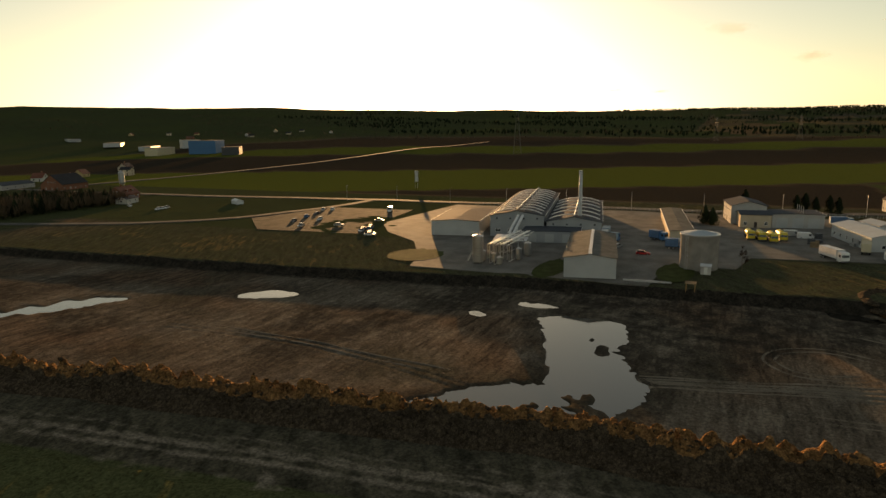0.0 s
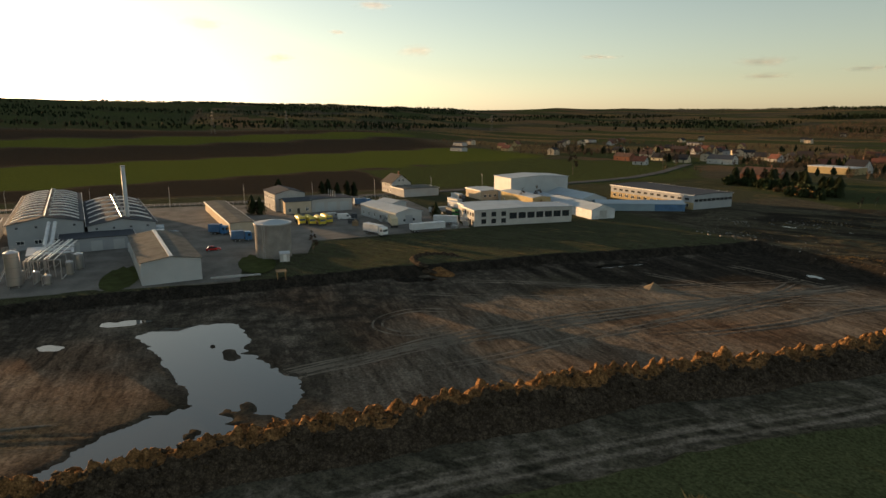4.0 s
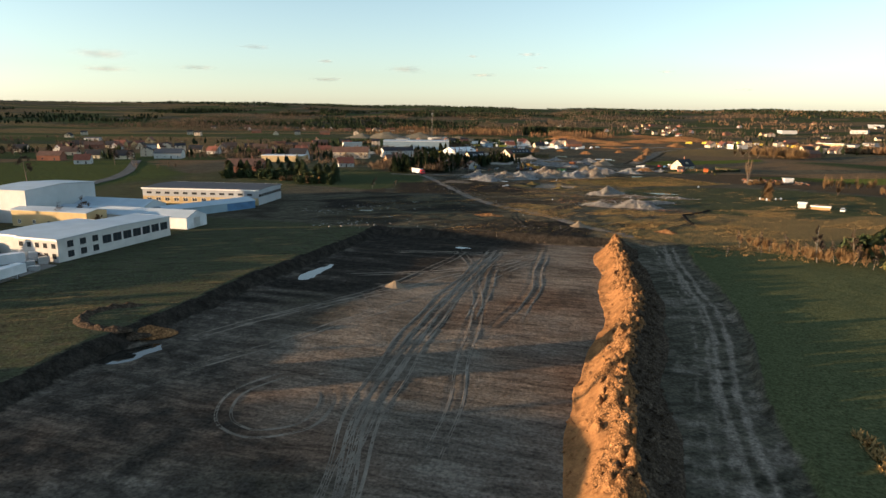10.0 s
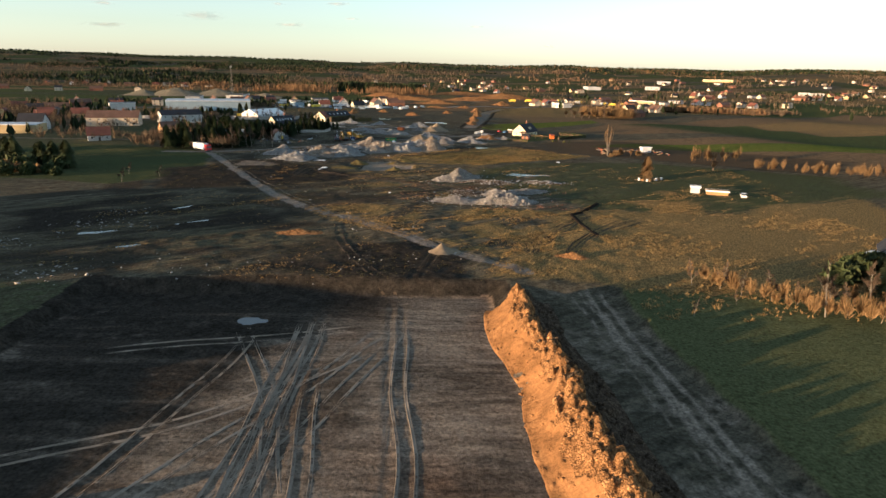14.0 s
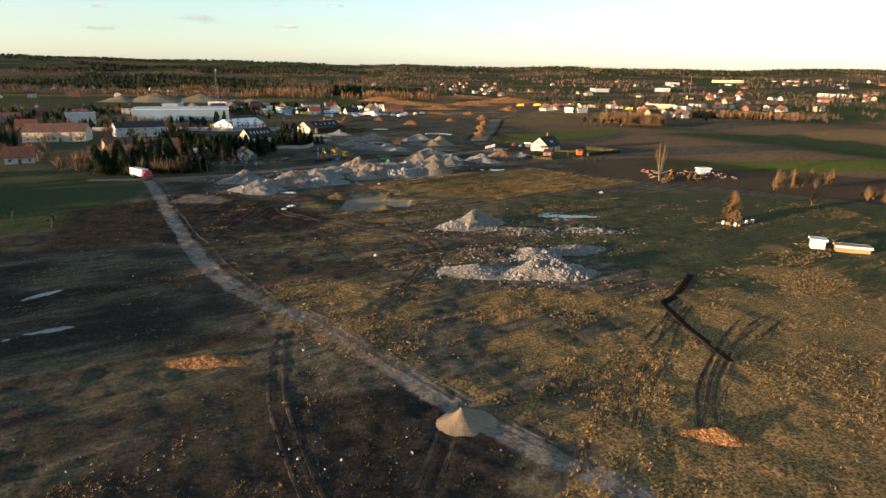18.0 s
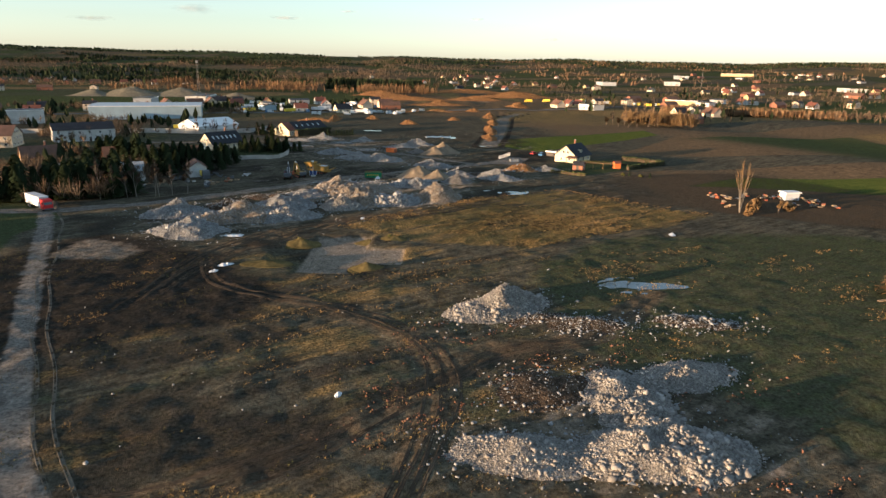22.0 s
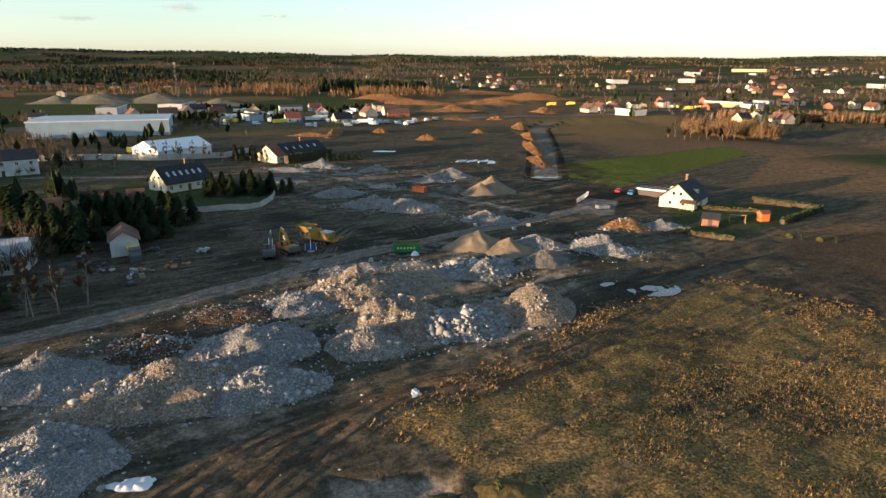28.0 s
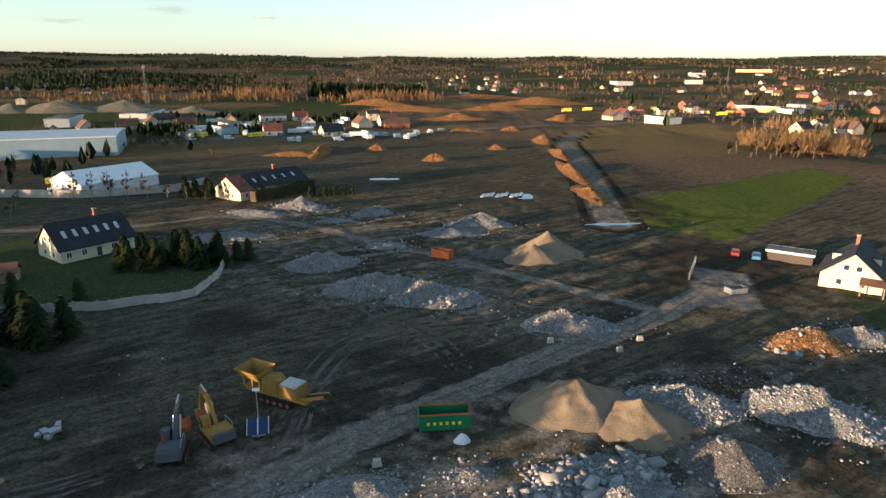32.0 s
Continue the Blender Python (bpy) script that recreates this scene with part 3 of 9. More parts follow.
def ground_z(x, y):
    """The ground as built, between its grid lines."""
    x, y = np.asarray(x, float), np.asarray(y, float)
    i = np.clip(np.searchsorted(gx, x) - 1, 0, len(gx) - 2)
    j = np.clip(np.searchsorted(gy, y) - 1, 0, len(gy) - 2)
    u, v = (x - gx[i]) / (gx[i + 1] - gx[i]), (y - gy[j]) / (gy[j + 1] - gy[j])
    return (GH[j, i] * (1 - u) + GH[j, i + 1] * u) * (1 - v) + (GH[j + 1, i] * (1 - u) + GH[j + 1, i + 1] * u) * v


# what the ground is made of, place by place; dark also holds painted shade
wob1, wob2 = fbm(GX, GY, 18, 31, 4), fbm(GX, GY, 4, 32, 3)
WX, WY = GX + 5 * wob1, GY + 5 * fbm(GX, GY, 18, 33, 4)
grass, straw, pale, dark, road, plough = (np.zeros(GX.shape) for _ in range(6))
site = step(193, 203, GY) * (1 - step(640, 720, GY)) * step(-215, -175, WX) * (1 - step(-30, 60, WX))
far = step(250, 330, np.hypot(GX + 90, (GY - 230) * 0.62))
# patchwork of fields far off
ca, sa2 = math.cos(radians(18)), math.sin(radians(18))
FU, FV = (GX * ca + GY * sa2) / 260.0, (-GX * sa2 + GY * ca) / 90.0
kind_of = lattice(np.floor(FU + 0.3 * np.floor(FV)), np.floor(FV), 77)
grass = np.maximum(grass, far * (kind_of > 0.45) * (kind_of < 0.80))
plough = np.maximum(plough, far * (kind_of > 0.86))
straw = np.maximum(straw, 0.62 * far * (kind_of < 0.34))
grass = np.maximum(grass, 0.55 * far * (kind_of >= 0.30) * (kind_of < 0.45))
# meadow beside the works, and the field beyond the stripped track
meadow_w = step(2, -2, GX - np.interp(GY, BANK_Y, BANK_X)) * step(-330, -300, GX) * (1 - far)
grass = np.maximum(grass, 0.52 * meadow_w * (1 - site))
straw = np.maximum(straw, 0.42 * meadow_w * (1 - site) * step(-0.3, 0.5, wob1 + 0.5 * wob2))
field_e = step(-1, 1, GX - np.interp(GY, RIDGE_Y, RIDGE_X) - 20) * step(203, 190, GY)
grass = np.maximum(grass, field_e * (1 - far * 0.5))
village_green = inside([(-262, 318), (-166, 296), (-150, 322), (-160, 382), (-178, 402), (-255, 412)], WX, WY, 3)
grass = np.maximum(grass, village_green)
site = site * (1 - village_green)
# dry grass
sunny = inside([(-46, 203), (-20, 196), (70, 190), (90, 300), (40, 322), (-24, 262)], WX, WY, 6)
tallgrass = inside([(-82, 377), (-72, 363), (-38, 358), (18, 392), (-20, 428), (-48, 412)], WX, WY, 2.5)
heath = inside([(-150, 200), (-60, 200), (-74, 236), (-104, 262), (-150, 290), (-175, 262)], WX, WY, 6)
mid = inside([(-104, 268), (-60, 246), (-28, 262), (-20, 360), (-66, 360), (-100, 352), (-132, 318)], WX, WY, 6)
eastroad = inside([(-42, 214), (-62, 230), (-86, 250), (-96, 264), (-84, 272), (-62, 270), (-30, 268), (-18, 262), (-30, 220)], WX, WY, 4)
straw = np.maximum.reduce([straw, 0.9 * eastroad * step(-0.6, 0.1, wob1 + 0.6 * along(GX, GY, 3, 17)), 0.9 * sunny, tallgrass * (0.5 + 0.42 * step(-0.3, 0.35, along(GX, GY, 5, 23) + 0.5 * wob1)), 0.30 * heath, 0.68 * mid * step(0.0, 0.55, wob1 + 0.8 * along(GX, GY, 4, 15))])
grass = np.maximum(grass, 0.5 * inside([(-30, 318), (40, 300), (110, 330), (60, 372), (-16, 356), (-40, 340)], WX, WY, 8))
grass = np.maximum(grass, 0.45 * inside([(-20, 262), (60, 240), (110, 330), (10, 330)], WX, WY, 10))
greenf = inside([(-36, 300), (-10, 268), (20, 262), (110, 300), (110, 345), (40, 375), (-10, 372), (-40, 352), (-48, 335)], WX, WY, 6)
grass, straw, site = np.maximum(grass, 0.62 * greenf), straw * (1 - 0.75 * greenf * step(-0.4, 0.2, wob1)), site * (1 - 0.85 * greenf)
# fields on the far side of the house
plough = np.maximum(plough, inside([(-14, 430), (22, 396), (160, 330), (420, 420), (420, 560), (10, 470)], WX, WY, 3))
plough = np.maximum(plough, inside([(-20, 582), (75, 640), (150, 780), (130, 812), (-4, 714)], GX, GY, 3))
plough = np.maximum(plough, inside([(24, 520), (400, 520), (460, 800), (110, 640)], GX, GY, 4))
green_e = inside([(-30, 553), (-11, 530), (76, 613), (77, 643), (-19, 582)], GX, GY, 3)
green_f = inside([(30, 440), (400, 400), (400, 452), (60, 462)], GX, GY, 3)
grass, plough = np.maximum(grass, np.maximum(green_e, green_f)), plough * (1 - np.maximum(green_e, green_f))
straw = np.maximum(straw * (1 - green_e), 0.7 * inside([(-2, 716), (128, 812), (120, 880), (0, 800)], GX, GY, 3))
# crops beyond the main road, in long strips
west = step(-300, -312, GX)
band = np.interp(-GX - 0.45 * (GY - 60), [290, 300, 420, 432, 640, 655, 900, 920, 1050, 1070, 1200], [0, 0.0, 0.0, 1, 1, 0, 0, 1, 1, 0, 0])
strip_w = west * step(-900, -800, GY) * step(420, 300, GY) * step(-1500, -1300, GX)
crop = np.maximum(strip_w * band, np.maximum(green_e, green_f))
grass = grass * (1 - strip_w) + strip_w * band
plough = plough * (1 - strip_w) + 0.7 * strip_w * (1 - band)
deep = strip_w * (1 - band)
straw = straw * (1 - strip_w)
crop = np.maximum(crop, grass * far * (1 - strip_w) * 0.35)
crop = np.maximum(crop, 0.3 * field_e * (1 - far))
south_w = step(-150, -170, GX) * step(-40, -70, GY) * (1 - strip_w)
straw, plough, grass = straw * (1 - 0.8 * south_w), plough * (1 - 0.6 * south_w), np.maximum(grass, 0.75 * south_w)
# lawns
grass = np.maximum(grass, inside([(-186, 500), (-134, 486), (-128, 514), (-150, 540), (-190, 540)], GX, GY, 2))
grass = np.maximum(grass, 0.8 * inside([(-4, 462), (28, 478), (20, 510), (-16, 500)], GX, GY, 2))
site = site * (1 - np.clip(tallgrass + sunny + 0.7 * eastroad, 0, 1))
bare = np.clip(pit + strip + 0.9 * site, 0, 1)
grass, plough, straw = grass * (1 - np.clip(pit + strip, 0, 1)), plough * (1 - bare), straw * (1 - np.clip(pit + strip, 0, 1))
grass = grass * (1 - 0.9 * site * (1 - np.maximum(mid, heath) * 0.2))
grass = np.maximum(grass, site * np.maximum(0.36 * heath, 0.40 * mid) * step(-0.45, 0.25, along(GX, GY, 9, 16) + 0.4 * wob2))
# scraped stripes in the pit, dust, wet and trodden places, and places darkened for shade
sweep = 0.5 + 0.5 * fbm(GX * 0.10, GY, 3.0, 51, 4)
patch = 0.5 + 0.5 * fbm(GX, GY, 26, 52, 4)
fleck = 0.5 + 0.5 * fbm(GX, GY, 3, 56, 4)
pale = pit * np.clip(0.7 * step(0.5, 0.8, sweep) * step(0.45, 0.7, patch) * fleck, 0, 1)
mud = inside(MAIN_POOL, GX + 5 * wob1 + 2 * wob2, GY + 5 * fbm(GX, GY, 18, 33, 4), 14)
dark = np.maximum(0.58 * pit * np.maximum(step(-0.62, 0.0, wet + 0.25 * wob1 + 0.1 * wob2), step(0.02, 0.4, mud)), 0.9 * pit * step(172, 194, GY) * (1 - step(-70, -60, GX) * 0.6))
dark = np.maximum(dark, 0.62 * pit * step(0.50, 0.76, patch + 0.12 * step(40, -40, GY) + 0.18 * (sweep - 0.5)))
dark = np.maximum(dark, 0.5 * pit * step(0.62, 0.85, sweep))
dark = np.maximum(dark, 0.62 * pit * (0.4 + fleck) * inside([(-126, -6), (-60, 40), (-68, 58), (-90, 72), (-104, 92), (-126, 104)], WX, WY, 8))
dark = np.maximum(dark, 0.45 * pit * step(14, -6, GY + 6 * wob1))
dark = np.maximum(dark, pit * (0.35 + 0.9 * sweep) * inside([(-126, 104), (-98, 116), (-84, 150), (-72, 184), (-66, 198), (-126, 198)], WX, WY, 9))
dark = np.maximum(dark, 0.6 * pit * step(-72, -104, GX + 8 * wob1 + 5 * wob2) * step(40, 90, GY) * (0.45 + 0.8 * sweep))
# darker along the pit's western foot, and on the west and north banks
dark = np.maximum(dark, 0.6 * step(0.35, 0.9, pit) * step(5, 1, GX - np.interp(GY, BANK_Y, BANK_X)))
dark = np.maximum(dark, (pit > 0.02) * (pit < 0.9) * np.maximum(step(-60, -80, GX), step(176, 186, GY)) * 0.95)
dark = np.maximum(dark, 0.66 * site * step(0.45, 0.72, 0.5 + 0.5 * fbm(GX, GY, 20, 53, 4)))
dark = np.maximum(dark, 0.6 * site * step(0.1, 0.5, along(GX, GY, 5, 55)))
# deep shade over the heath, painted as streaky darkening
dark = np.maximum(dark, heath * (0.3 + 0.5 * step(-0.2, 0.35, along(GX, GY, 7, 19) + 0.5 * wob1)))
# streaks of shade in the tall grass, painted dark
dark = np.maximum(dark, 0.5 * tallgrass * step(0.0, 0.45, along(GX, GY, 4, 24) - 0.4 * wob1))
dark = np.maximum(dark, 0.6 * inside([(-128, 300), (-104, 274), (-82, 276), (-72, 300), (-76, 330), (-100, 340), (-130, 345)], WX, WY, 9) * step(-0.35, 0.2, along(GX, GY, 6, 20) + 0.4 * wob2))
dark = np.maximum(dark, 0.9 * inside([(-76, 198), (-48, 198), (-50, 219), (-62, 232), (-78, 226)], WX, WY, 3))
# black soil, and the shadow lying over it, both in this dark patch
dark = np.maximum(dark, 0.8 * inside([(-150, 285), (-112, 296), (-88, 312), (-84, 326), (-96, 338), (-104, 352), (-140, 366), (-165, 335)], WX, WY, 6))
pale = np.maximum(pale, 0.35 * site * step(0.6, 0.85, 0.5 + 0.5 * fbm(GX, GY, 12, 54, 4)) * fleck)
trail = GX - np.interp(GY, RIDGE_Y, RIDGE_X) - 15 + wob1
lanes = np.maximum(np.exp(-((np.abs(trail) - 1.1) / 0.55) ** 2), 0.7 * np.exp(-((np.abs(trail + 3.2 + wob1) - 1.0) / 0.5) ** 2))
pale = np.maximum(pale, strip * np.clip(lanes * (0.4 + 0.7 * fleck) + 0.45 * step(5, 1, np.abs(trail)) * (fleck - 0.15), 0, 0.75))
pale = np.maximum(pale, 0.6 * strip * step(3.0, 1.5, np.abs(trail - 4.6)) * step(0.5, 0.75, fleck))
pale = np.maximum(pale, strip * np.clip(0.55 * step(0.3, 0.75, 0.5 + 0.5 * fbm(GX * 0.22, GY, 4, 60, 4)) * (0.4 + fleck), 0, 0.5))
pale = np.maximum(pale, 0.75 * np.maximum(inside([(-88.5, 339), (-75.5, 339), (-75.5, 367), (-88.5, 367)], GX, GY, 0.7), inside([(-84, 346), (-67, 346), (-67, 358), (-84, 358)], GX, GY, 0.7)))
pale = np.maximum(pale, step(1.2, 0.3, blob(WX, WY, -92, 134.6, 8, 5, 10)) * (0.3 + 0.6 * fleck))
dust = np.maximum.reduce([inside([(-112, 398), (-56, 392), (-40, 452), (-60, 470), (-112, 446)], WX, WY, 6), 0.8 * inside([(-142, 500), (-60, 470), (-46, 520), (-66, 562), (-145, 580)], WX, WY, 10),
                          0.8 * inside([(-140, 372), (-118, 358), (-92, 378), (-92, 402), (-128, 404)], WX, WY, 5), 0.7 * inside([(-56, 446), (-20, 440), (-10, 476), (-50, 470)], WX, WY, 6), 0.8 * inside([(-52, 268), (-22, 266), (-18, 288), (-50, 290)], WX, WY, 4)])
pale = np.maximum(pale, dust * np.clip(0.8 * fleck + 0.5 * along(GX, GY, 2, 57) + 0.3 * fbm(GX, GY, 1.6, 59, 2) - 0.02, 0, 0.85))
pale = np.maximum(pale, inside([(-91, 428), (-84, 418), (-70, 418), (-70, 430), (-78, 443), (-90, 444)], WX, WY, 4) * (0.45 + 0.5 * fleck))
pale = np.maximum(pale, 0.45 * site * step(0.25, 0.6, along(GX, GY, 3.5, 58)) * step(380, 430, GY))
pale = np.maximum(pale, inside([(-145, 345), (-124, 340), (-122, 352), (-140, 360)], WX, WY, 2) * 0.6)
dark = np.maximum(dark, np.clip(1.2 * strip - pale, 0, 0.12) * step(0.3, 0.6, patch))
for ln, w, s in ((SITE_ROAD, 1.9, 0.85), (HAUL_ROAD, 2.7, 0.85), (FIELD_LANE, 1.9, 0.75), (NEW_TRACK, 5.0, 0.62), (VILLAGE_ROAD, 3.0, 0.5)):
    d, way = off_line(ln, GX, GY, 12)
    road = np.maximum(road, s * step(w + 0.9, w - 0.7, np.abs(d) + 0.5 * wob2) * (0.75 + 0.25 * fleck))
road = np.maximum(road, 0.7 * inside([(-38, 488), (-26, 484), (-18, 506), (-28, 512)], GX, GY, 2))
meadow_n = inside([(-304, 132), (-300, 330), (-430, 440), (-560, 320), (-440, 132)], WX, WY, 4)
grass, crop = np.maximum(grass, meadow_n), np.maximum(crop, 0.42 * meadow_n)
plough, deep, straw, dark = plough * (1 - meadow_n), deep * (1 - meadow_n), straw * (1 - meadow_n), dark * (1 - meadow_n)
# western fields between the crops: their backlit darkness put into the colour
dark = np.maximum(dark, 0.72 * deep)
# shadow over the near ploughland, painted into the ground
dark = np.maximum(dark, 0.55 * inside([(-20, 427), (22, 394), (110, 345), (150, 390), (60, 474), (10, 462)], WX, WY, 4))
for ln in SITE_RUTS[:4]:
    d, way = off_line(ln, GX, GY, 8)
    belt_ = step(3.4, 1.6, np.abs(d) + wob2)
    plough, grass, straw = np.maximum(plough, 0.5 * belt_), grass * (1 - 0.9 * belt_), straw * (1 - belt_)
dark = np.maximum(dark, 0.5 * (on2 > 0.5) * fleck)
works = inside([(-140, 560), (-40, 556), (-24, 760), (-136, 770)], WX, WY, 4)
grass, straw, plough, dark = grass * (1 - works), straw * (1 - works), plough * (1 - 0.6 * works), np.maximum(dark * (1 - works), 0.45 * works * step(0.4, 0.7, patch))
d, way = off_line(NEW_TRACK, GX, GY, 24)
dark = np.maximum(dark, 0.9 * step(9.5, 8, np.abs(d)) * step(5.5, 6.5, np.abs(d)))


# torn-up earth of the far road works, and the garden lawns
torn = inside([(-170, 790), (-40, 770), (60, 860), (90, 1320), (-120, 1320)], WX, WY, 14)
grass, straw, dark, crop = grass * (1 - torn), straw * (1 - torn), dark * (1 - 0.7 * torn), crop * (1 - torn)
straw = np.maximum(straw, 0.85 * torn * step(-0.1, 0.35, fbm(GX * 1.6, GY * 0.6, 60, 81, 4)))
plough, pale = np.maximum(plough, torn * step(-0.5, 0.1, wob1)), np.maximum(pale, 0.6 * torn * step(0.2, 0.6, fbm(GX, GY, 40, 78, 3)))
lawn = np.maximum.reduce([inside([(-186, 500), (-178, 498), (-160, 488), (-142, 490), (-130, 497), (-130, 516), (-150, 540), (-190, 540)], GX, GY, 1.5), inside([(-14, 468), (-3, 460), (18, 475), (36, 490), (24, 502), (-6, 496)], GX, GY, 1.5)])
grass, straw, dark, pale, plough = np.maximum(grass * (1 - lawn), lawn), straw * (1 - lawn), dark * (1 - lawn), pale * (1 - lawn), plough * (1 - lawn)


def land_material():
    m = bpy.data.materials.new("land")
    m.use_nodes = True
    n, l = m.node_tree.nodes, m.node_tree.links
    p = n["Principled BSDF"]
    p.inputs["Specular IOR Level"].default_value = 0.0
    geo = n.new("ShaderNodeNewGeometry")
    noises = []
    for sc, det in ((0.05, 6), (0.5, 6), (3.0, 4)):
        t = n.new("ShaderNodeTexNoise")
        t.inputs["Scale"].default_value, t.inputs["Detail"].default_value = sc, det
        l.new(geo.outputs["Position"], t.inputs["Vector"])
        noises.append(t.outputs[0])
    za, zb = n.new("ShaderNodeAttribute"), n.new("ShaderNodeAttribute")
    za.attribute_name, zb.attribute_name = "zone_a", "zone_b"
    zc, sc_ = n.new("ShaderNodeAttribute"), n.new("ShaderNodeSeparateColor")
    zc.attribute_name = "zone_c"
    l.new(zc.outputs["Color"], sc_.inputs[0])
    # scraper marks: noise drawn out along x
    mp = n.new("ShaderNodeMapping")
    mp.inputs["Scale"].default_value = (0.10, 0.55, 1.0)
    mp.inputs["Rotation"].default_value = (0, 0, 0.04)
    l.new(geo.outputs["Position"], mp.inputs["Vector"])
    t = n.new("ShaderNodeTexNoise")
    t.inputs["Scale"].default_value, t.inputs["Detail"].default_value, t.inputs["Roughness"].default_value, t.inputs["Distortion"].default_value = 1.3, 7, 0.62, 0.5
    l.new(mp.outputs[0], t.inputs["Vector"])
    noises.append(t.outputs[0])
    # streaks along the wheel tracks of the site
    mp = n.new("ShaderNodeMapping")
    mp.vector_type = "TEXTURE"
    mp.inputs["Rotation"].default_value = (0, 0, 0.57)
    mp.inputs["Scale"].default_value = (7.0, 1.1, 1.0)
    l.new(geo.outputs["Position"], mp.inputs["Vector"])
    t = n.new("ShaderNodeTexNoise")
    t.inputs["Scale"].default_value, t.inputs["Detail"].default_value, t.inputs["Distortion"].default_value = 0.7, 6, 0.6
    l.new(mp.outputs[0], t.inputs["Vector"])
    noises.append(t.outputs[0])
    sa_, sb_ = n.new("ShaderNodeSeparateColor"), n.new("ShaderNodeSeparateColor")
    l.new(za.outputs["Color"], sa_.inputs[0])
    l.new(zb.outputs["Color"], sb_.inputs[0])

    def mixed(fac, a, b):
        x = n.new("ShaderNodeMix")
        x.data_type = "RGBA"
        for sock, val in ((x.inputs[0], fac), (x.inputs[6], a), (x.inputs[7], b)):
            if isinstance(val, tuple):
                sock.default_value = (*val, 1)
            else:
                l.new(val, sock)
        return x.outputs[2]

    def edge(sock, lo=0.25, hi=0.75, ns=1, amt=0.7):
        """Break the edge of a zone up with noise."""
        a = n.new("ShaderNodeMath")
        a.operation = "MULTIPLY_ADD"
        a.inputs[1].default_value, a.inputs[2].default_value = amt, -amt / 2
        l.new(noises[ns], a.inputs[0])
        b = n.new("ShaderNodeMath")
        b.operation = "ADD"
        l.new(a.outputs[0], b.inputs[0])
        l.new(sock, b.inputs[1])
        r = n.new("ShaderNodeMapRange")
        r.interpolation_type = "SMOOTHSTEP"
        r.inputs[1].default_value, r.inputs[2].default_value = lo, hi
        l.new(b.outputs[0], r.inputs[0])
        return r.outputs[0]

    def spread(a, b, ns, lo=0.3, hi=0.7):
        r = n.new("ShaderNodeMapRange")
        r.inputs[1].default_value, r.inputs[2].default_value = lo, hi
        l.new(noises[ns], r.inputs[0])
        return mixed(r.outputs[0], a, b)

    red_ = n.new("ShaderNodeMapRange")
    red_.inputs[1].default_value, red_.inputs[2].default_value, red_.inputs[4].default_value = 0.48, 0.64, 0.85
    warm = n.new("ShaderNodeTexNoise")
    warm.inputs["Scale"].default_value, warm.inputs["Detail"].default_value = 0.028, 5
    l.new(geo.outputs["Position"], warm.inputs["Vector"])
    l.new(warm.outputs[0], red_.inputs[0])
    soil = mixed(noises[2], spread((0.034, 0.031, 0.022), (0.118, 0.106, 0.077), 1), spread((0.026, 0.024, 0.017), (0.118, 0.102, 0.070), 4, 0.36, 0.64))
    stripe = mixed(noises[1], spread((0.050, 0.042, 0.033), (0.25, 0.212, 0.166), 3, 0.37, 0.66), spread((0.062, 0.050, 0.038), (0.225, 0.188, 0.146), 0, 0.36, 0.62))
    stripe = mixed(red_.outputs[0], stripe, spread((0.058, 0.036, 0.024), (0.185, 0.122, 0.080), 3, 0.37, 0.66))
    soil = mixed(sc_.outputs[0], soil, stripe)
    col = mixed(edge(sb_.outputs[2]), soil, spread((0.072, 0.052, 0.033), (0.168, 0.116, 0.066), 1))
    col = mixed(edge(sa_.outputs[0]), col, mixed(noises[0], spread((0.036, 0.041, 0.021), (0.068, 0.068, 0.034), 1), spread((0.040, 0.050, 0.024), (0.060, 0.075, 0.034), 2)))
    col = mixed(edge(sc_.outputs[1]), col, spread((0.060, 0.074, 0.018), (0.100, 0.112, 0.027), 1))
    col = mixed(edge(sc_.outputs[2], 0.25, 0.75, 1, 0.4), col, mixed(noises[0], spread((0.050, 0.058, 0.026), (0.088, 0.088, 0.042), 2), spread((0.060, 0.066, 0.030), (0.098, 0.106, 0.050), 1)))
    col = mixed(edge(sa_.outputs[1], 0.3, 0.8, 4, 1.2), col, spread((0.075, 0.058, 0.028), (0.25, 0.168, 0.070), 2, 0.38, 0.62))
    # dark mask: black and wet soil, and shade put into the ground colour
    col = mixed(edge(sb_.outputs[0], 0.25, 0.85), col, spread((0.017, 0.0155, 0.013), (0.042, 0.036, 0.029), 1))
    col = mixed(edge(sa_.outputs[2], 0.2, 0.9, 1, 0.8), col, spread((0.15, 0.125, 0.098), (0.28, 0.232, 0.18), 2))
    col = mixed(edge(sb_.outputs[1], 0.25, 0.7, 1, 0.5), col, spread((0.115, 0.10, 0.085), (0.20, 0.178, 0.152), 1))
    # clods, stalks and crumbs: fine specks over every kind of ground
    speck = n.new("ShaderNodeTexNoise")
    speck.inputs["Scale"].default_value, speck.inputs["Detail"].default_value, speck.inputs["Roughness"].default_value = 1.9, 8, 0.75
    l.new(geo.outputs["Position"], speck.inputs["Vector"])
    val, hs = n.new("ShaderNodeMapRange"), n.new("ShaderNodeHueSaturation")
    val.inputs[1].default_value, val.inputs[2].default_value, val.inputs[3].default_value, val.inputs[4].default_value = 0.34, 0.66, 0.45, 1.6
    l.new(speck.outputs[0], val.inputs[0])
    l.new(val.outputs[0], hs.inputs["Value"])
    l.new(col, hs.inputs["Color"])
    l.new(hs.outputs[0], p.inputs["Base Color"])
    r = n.new("ShaderNodeMapRange")
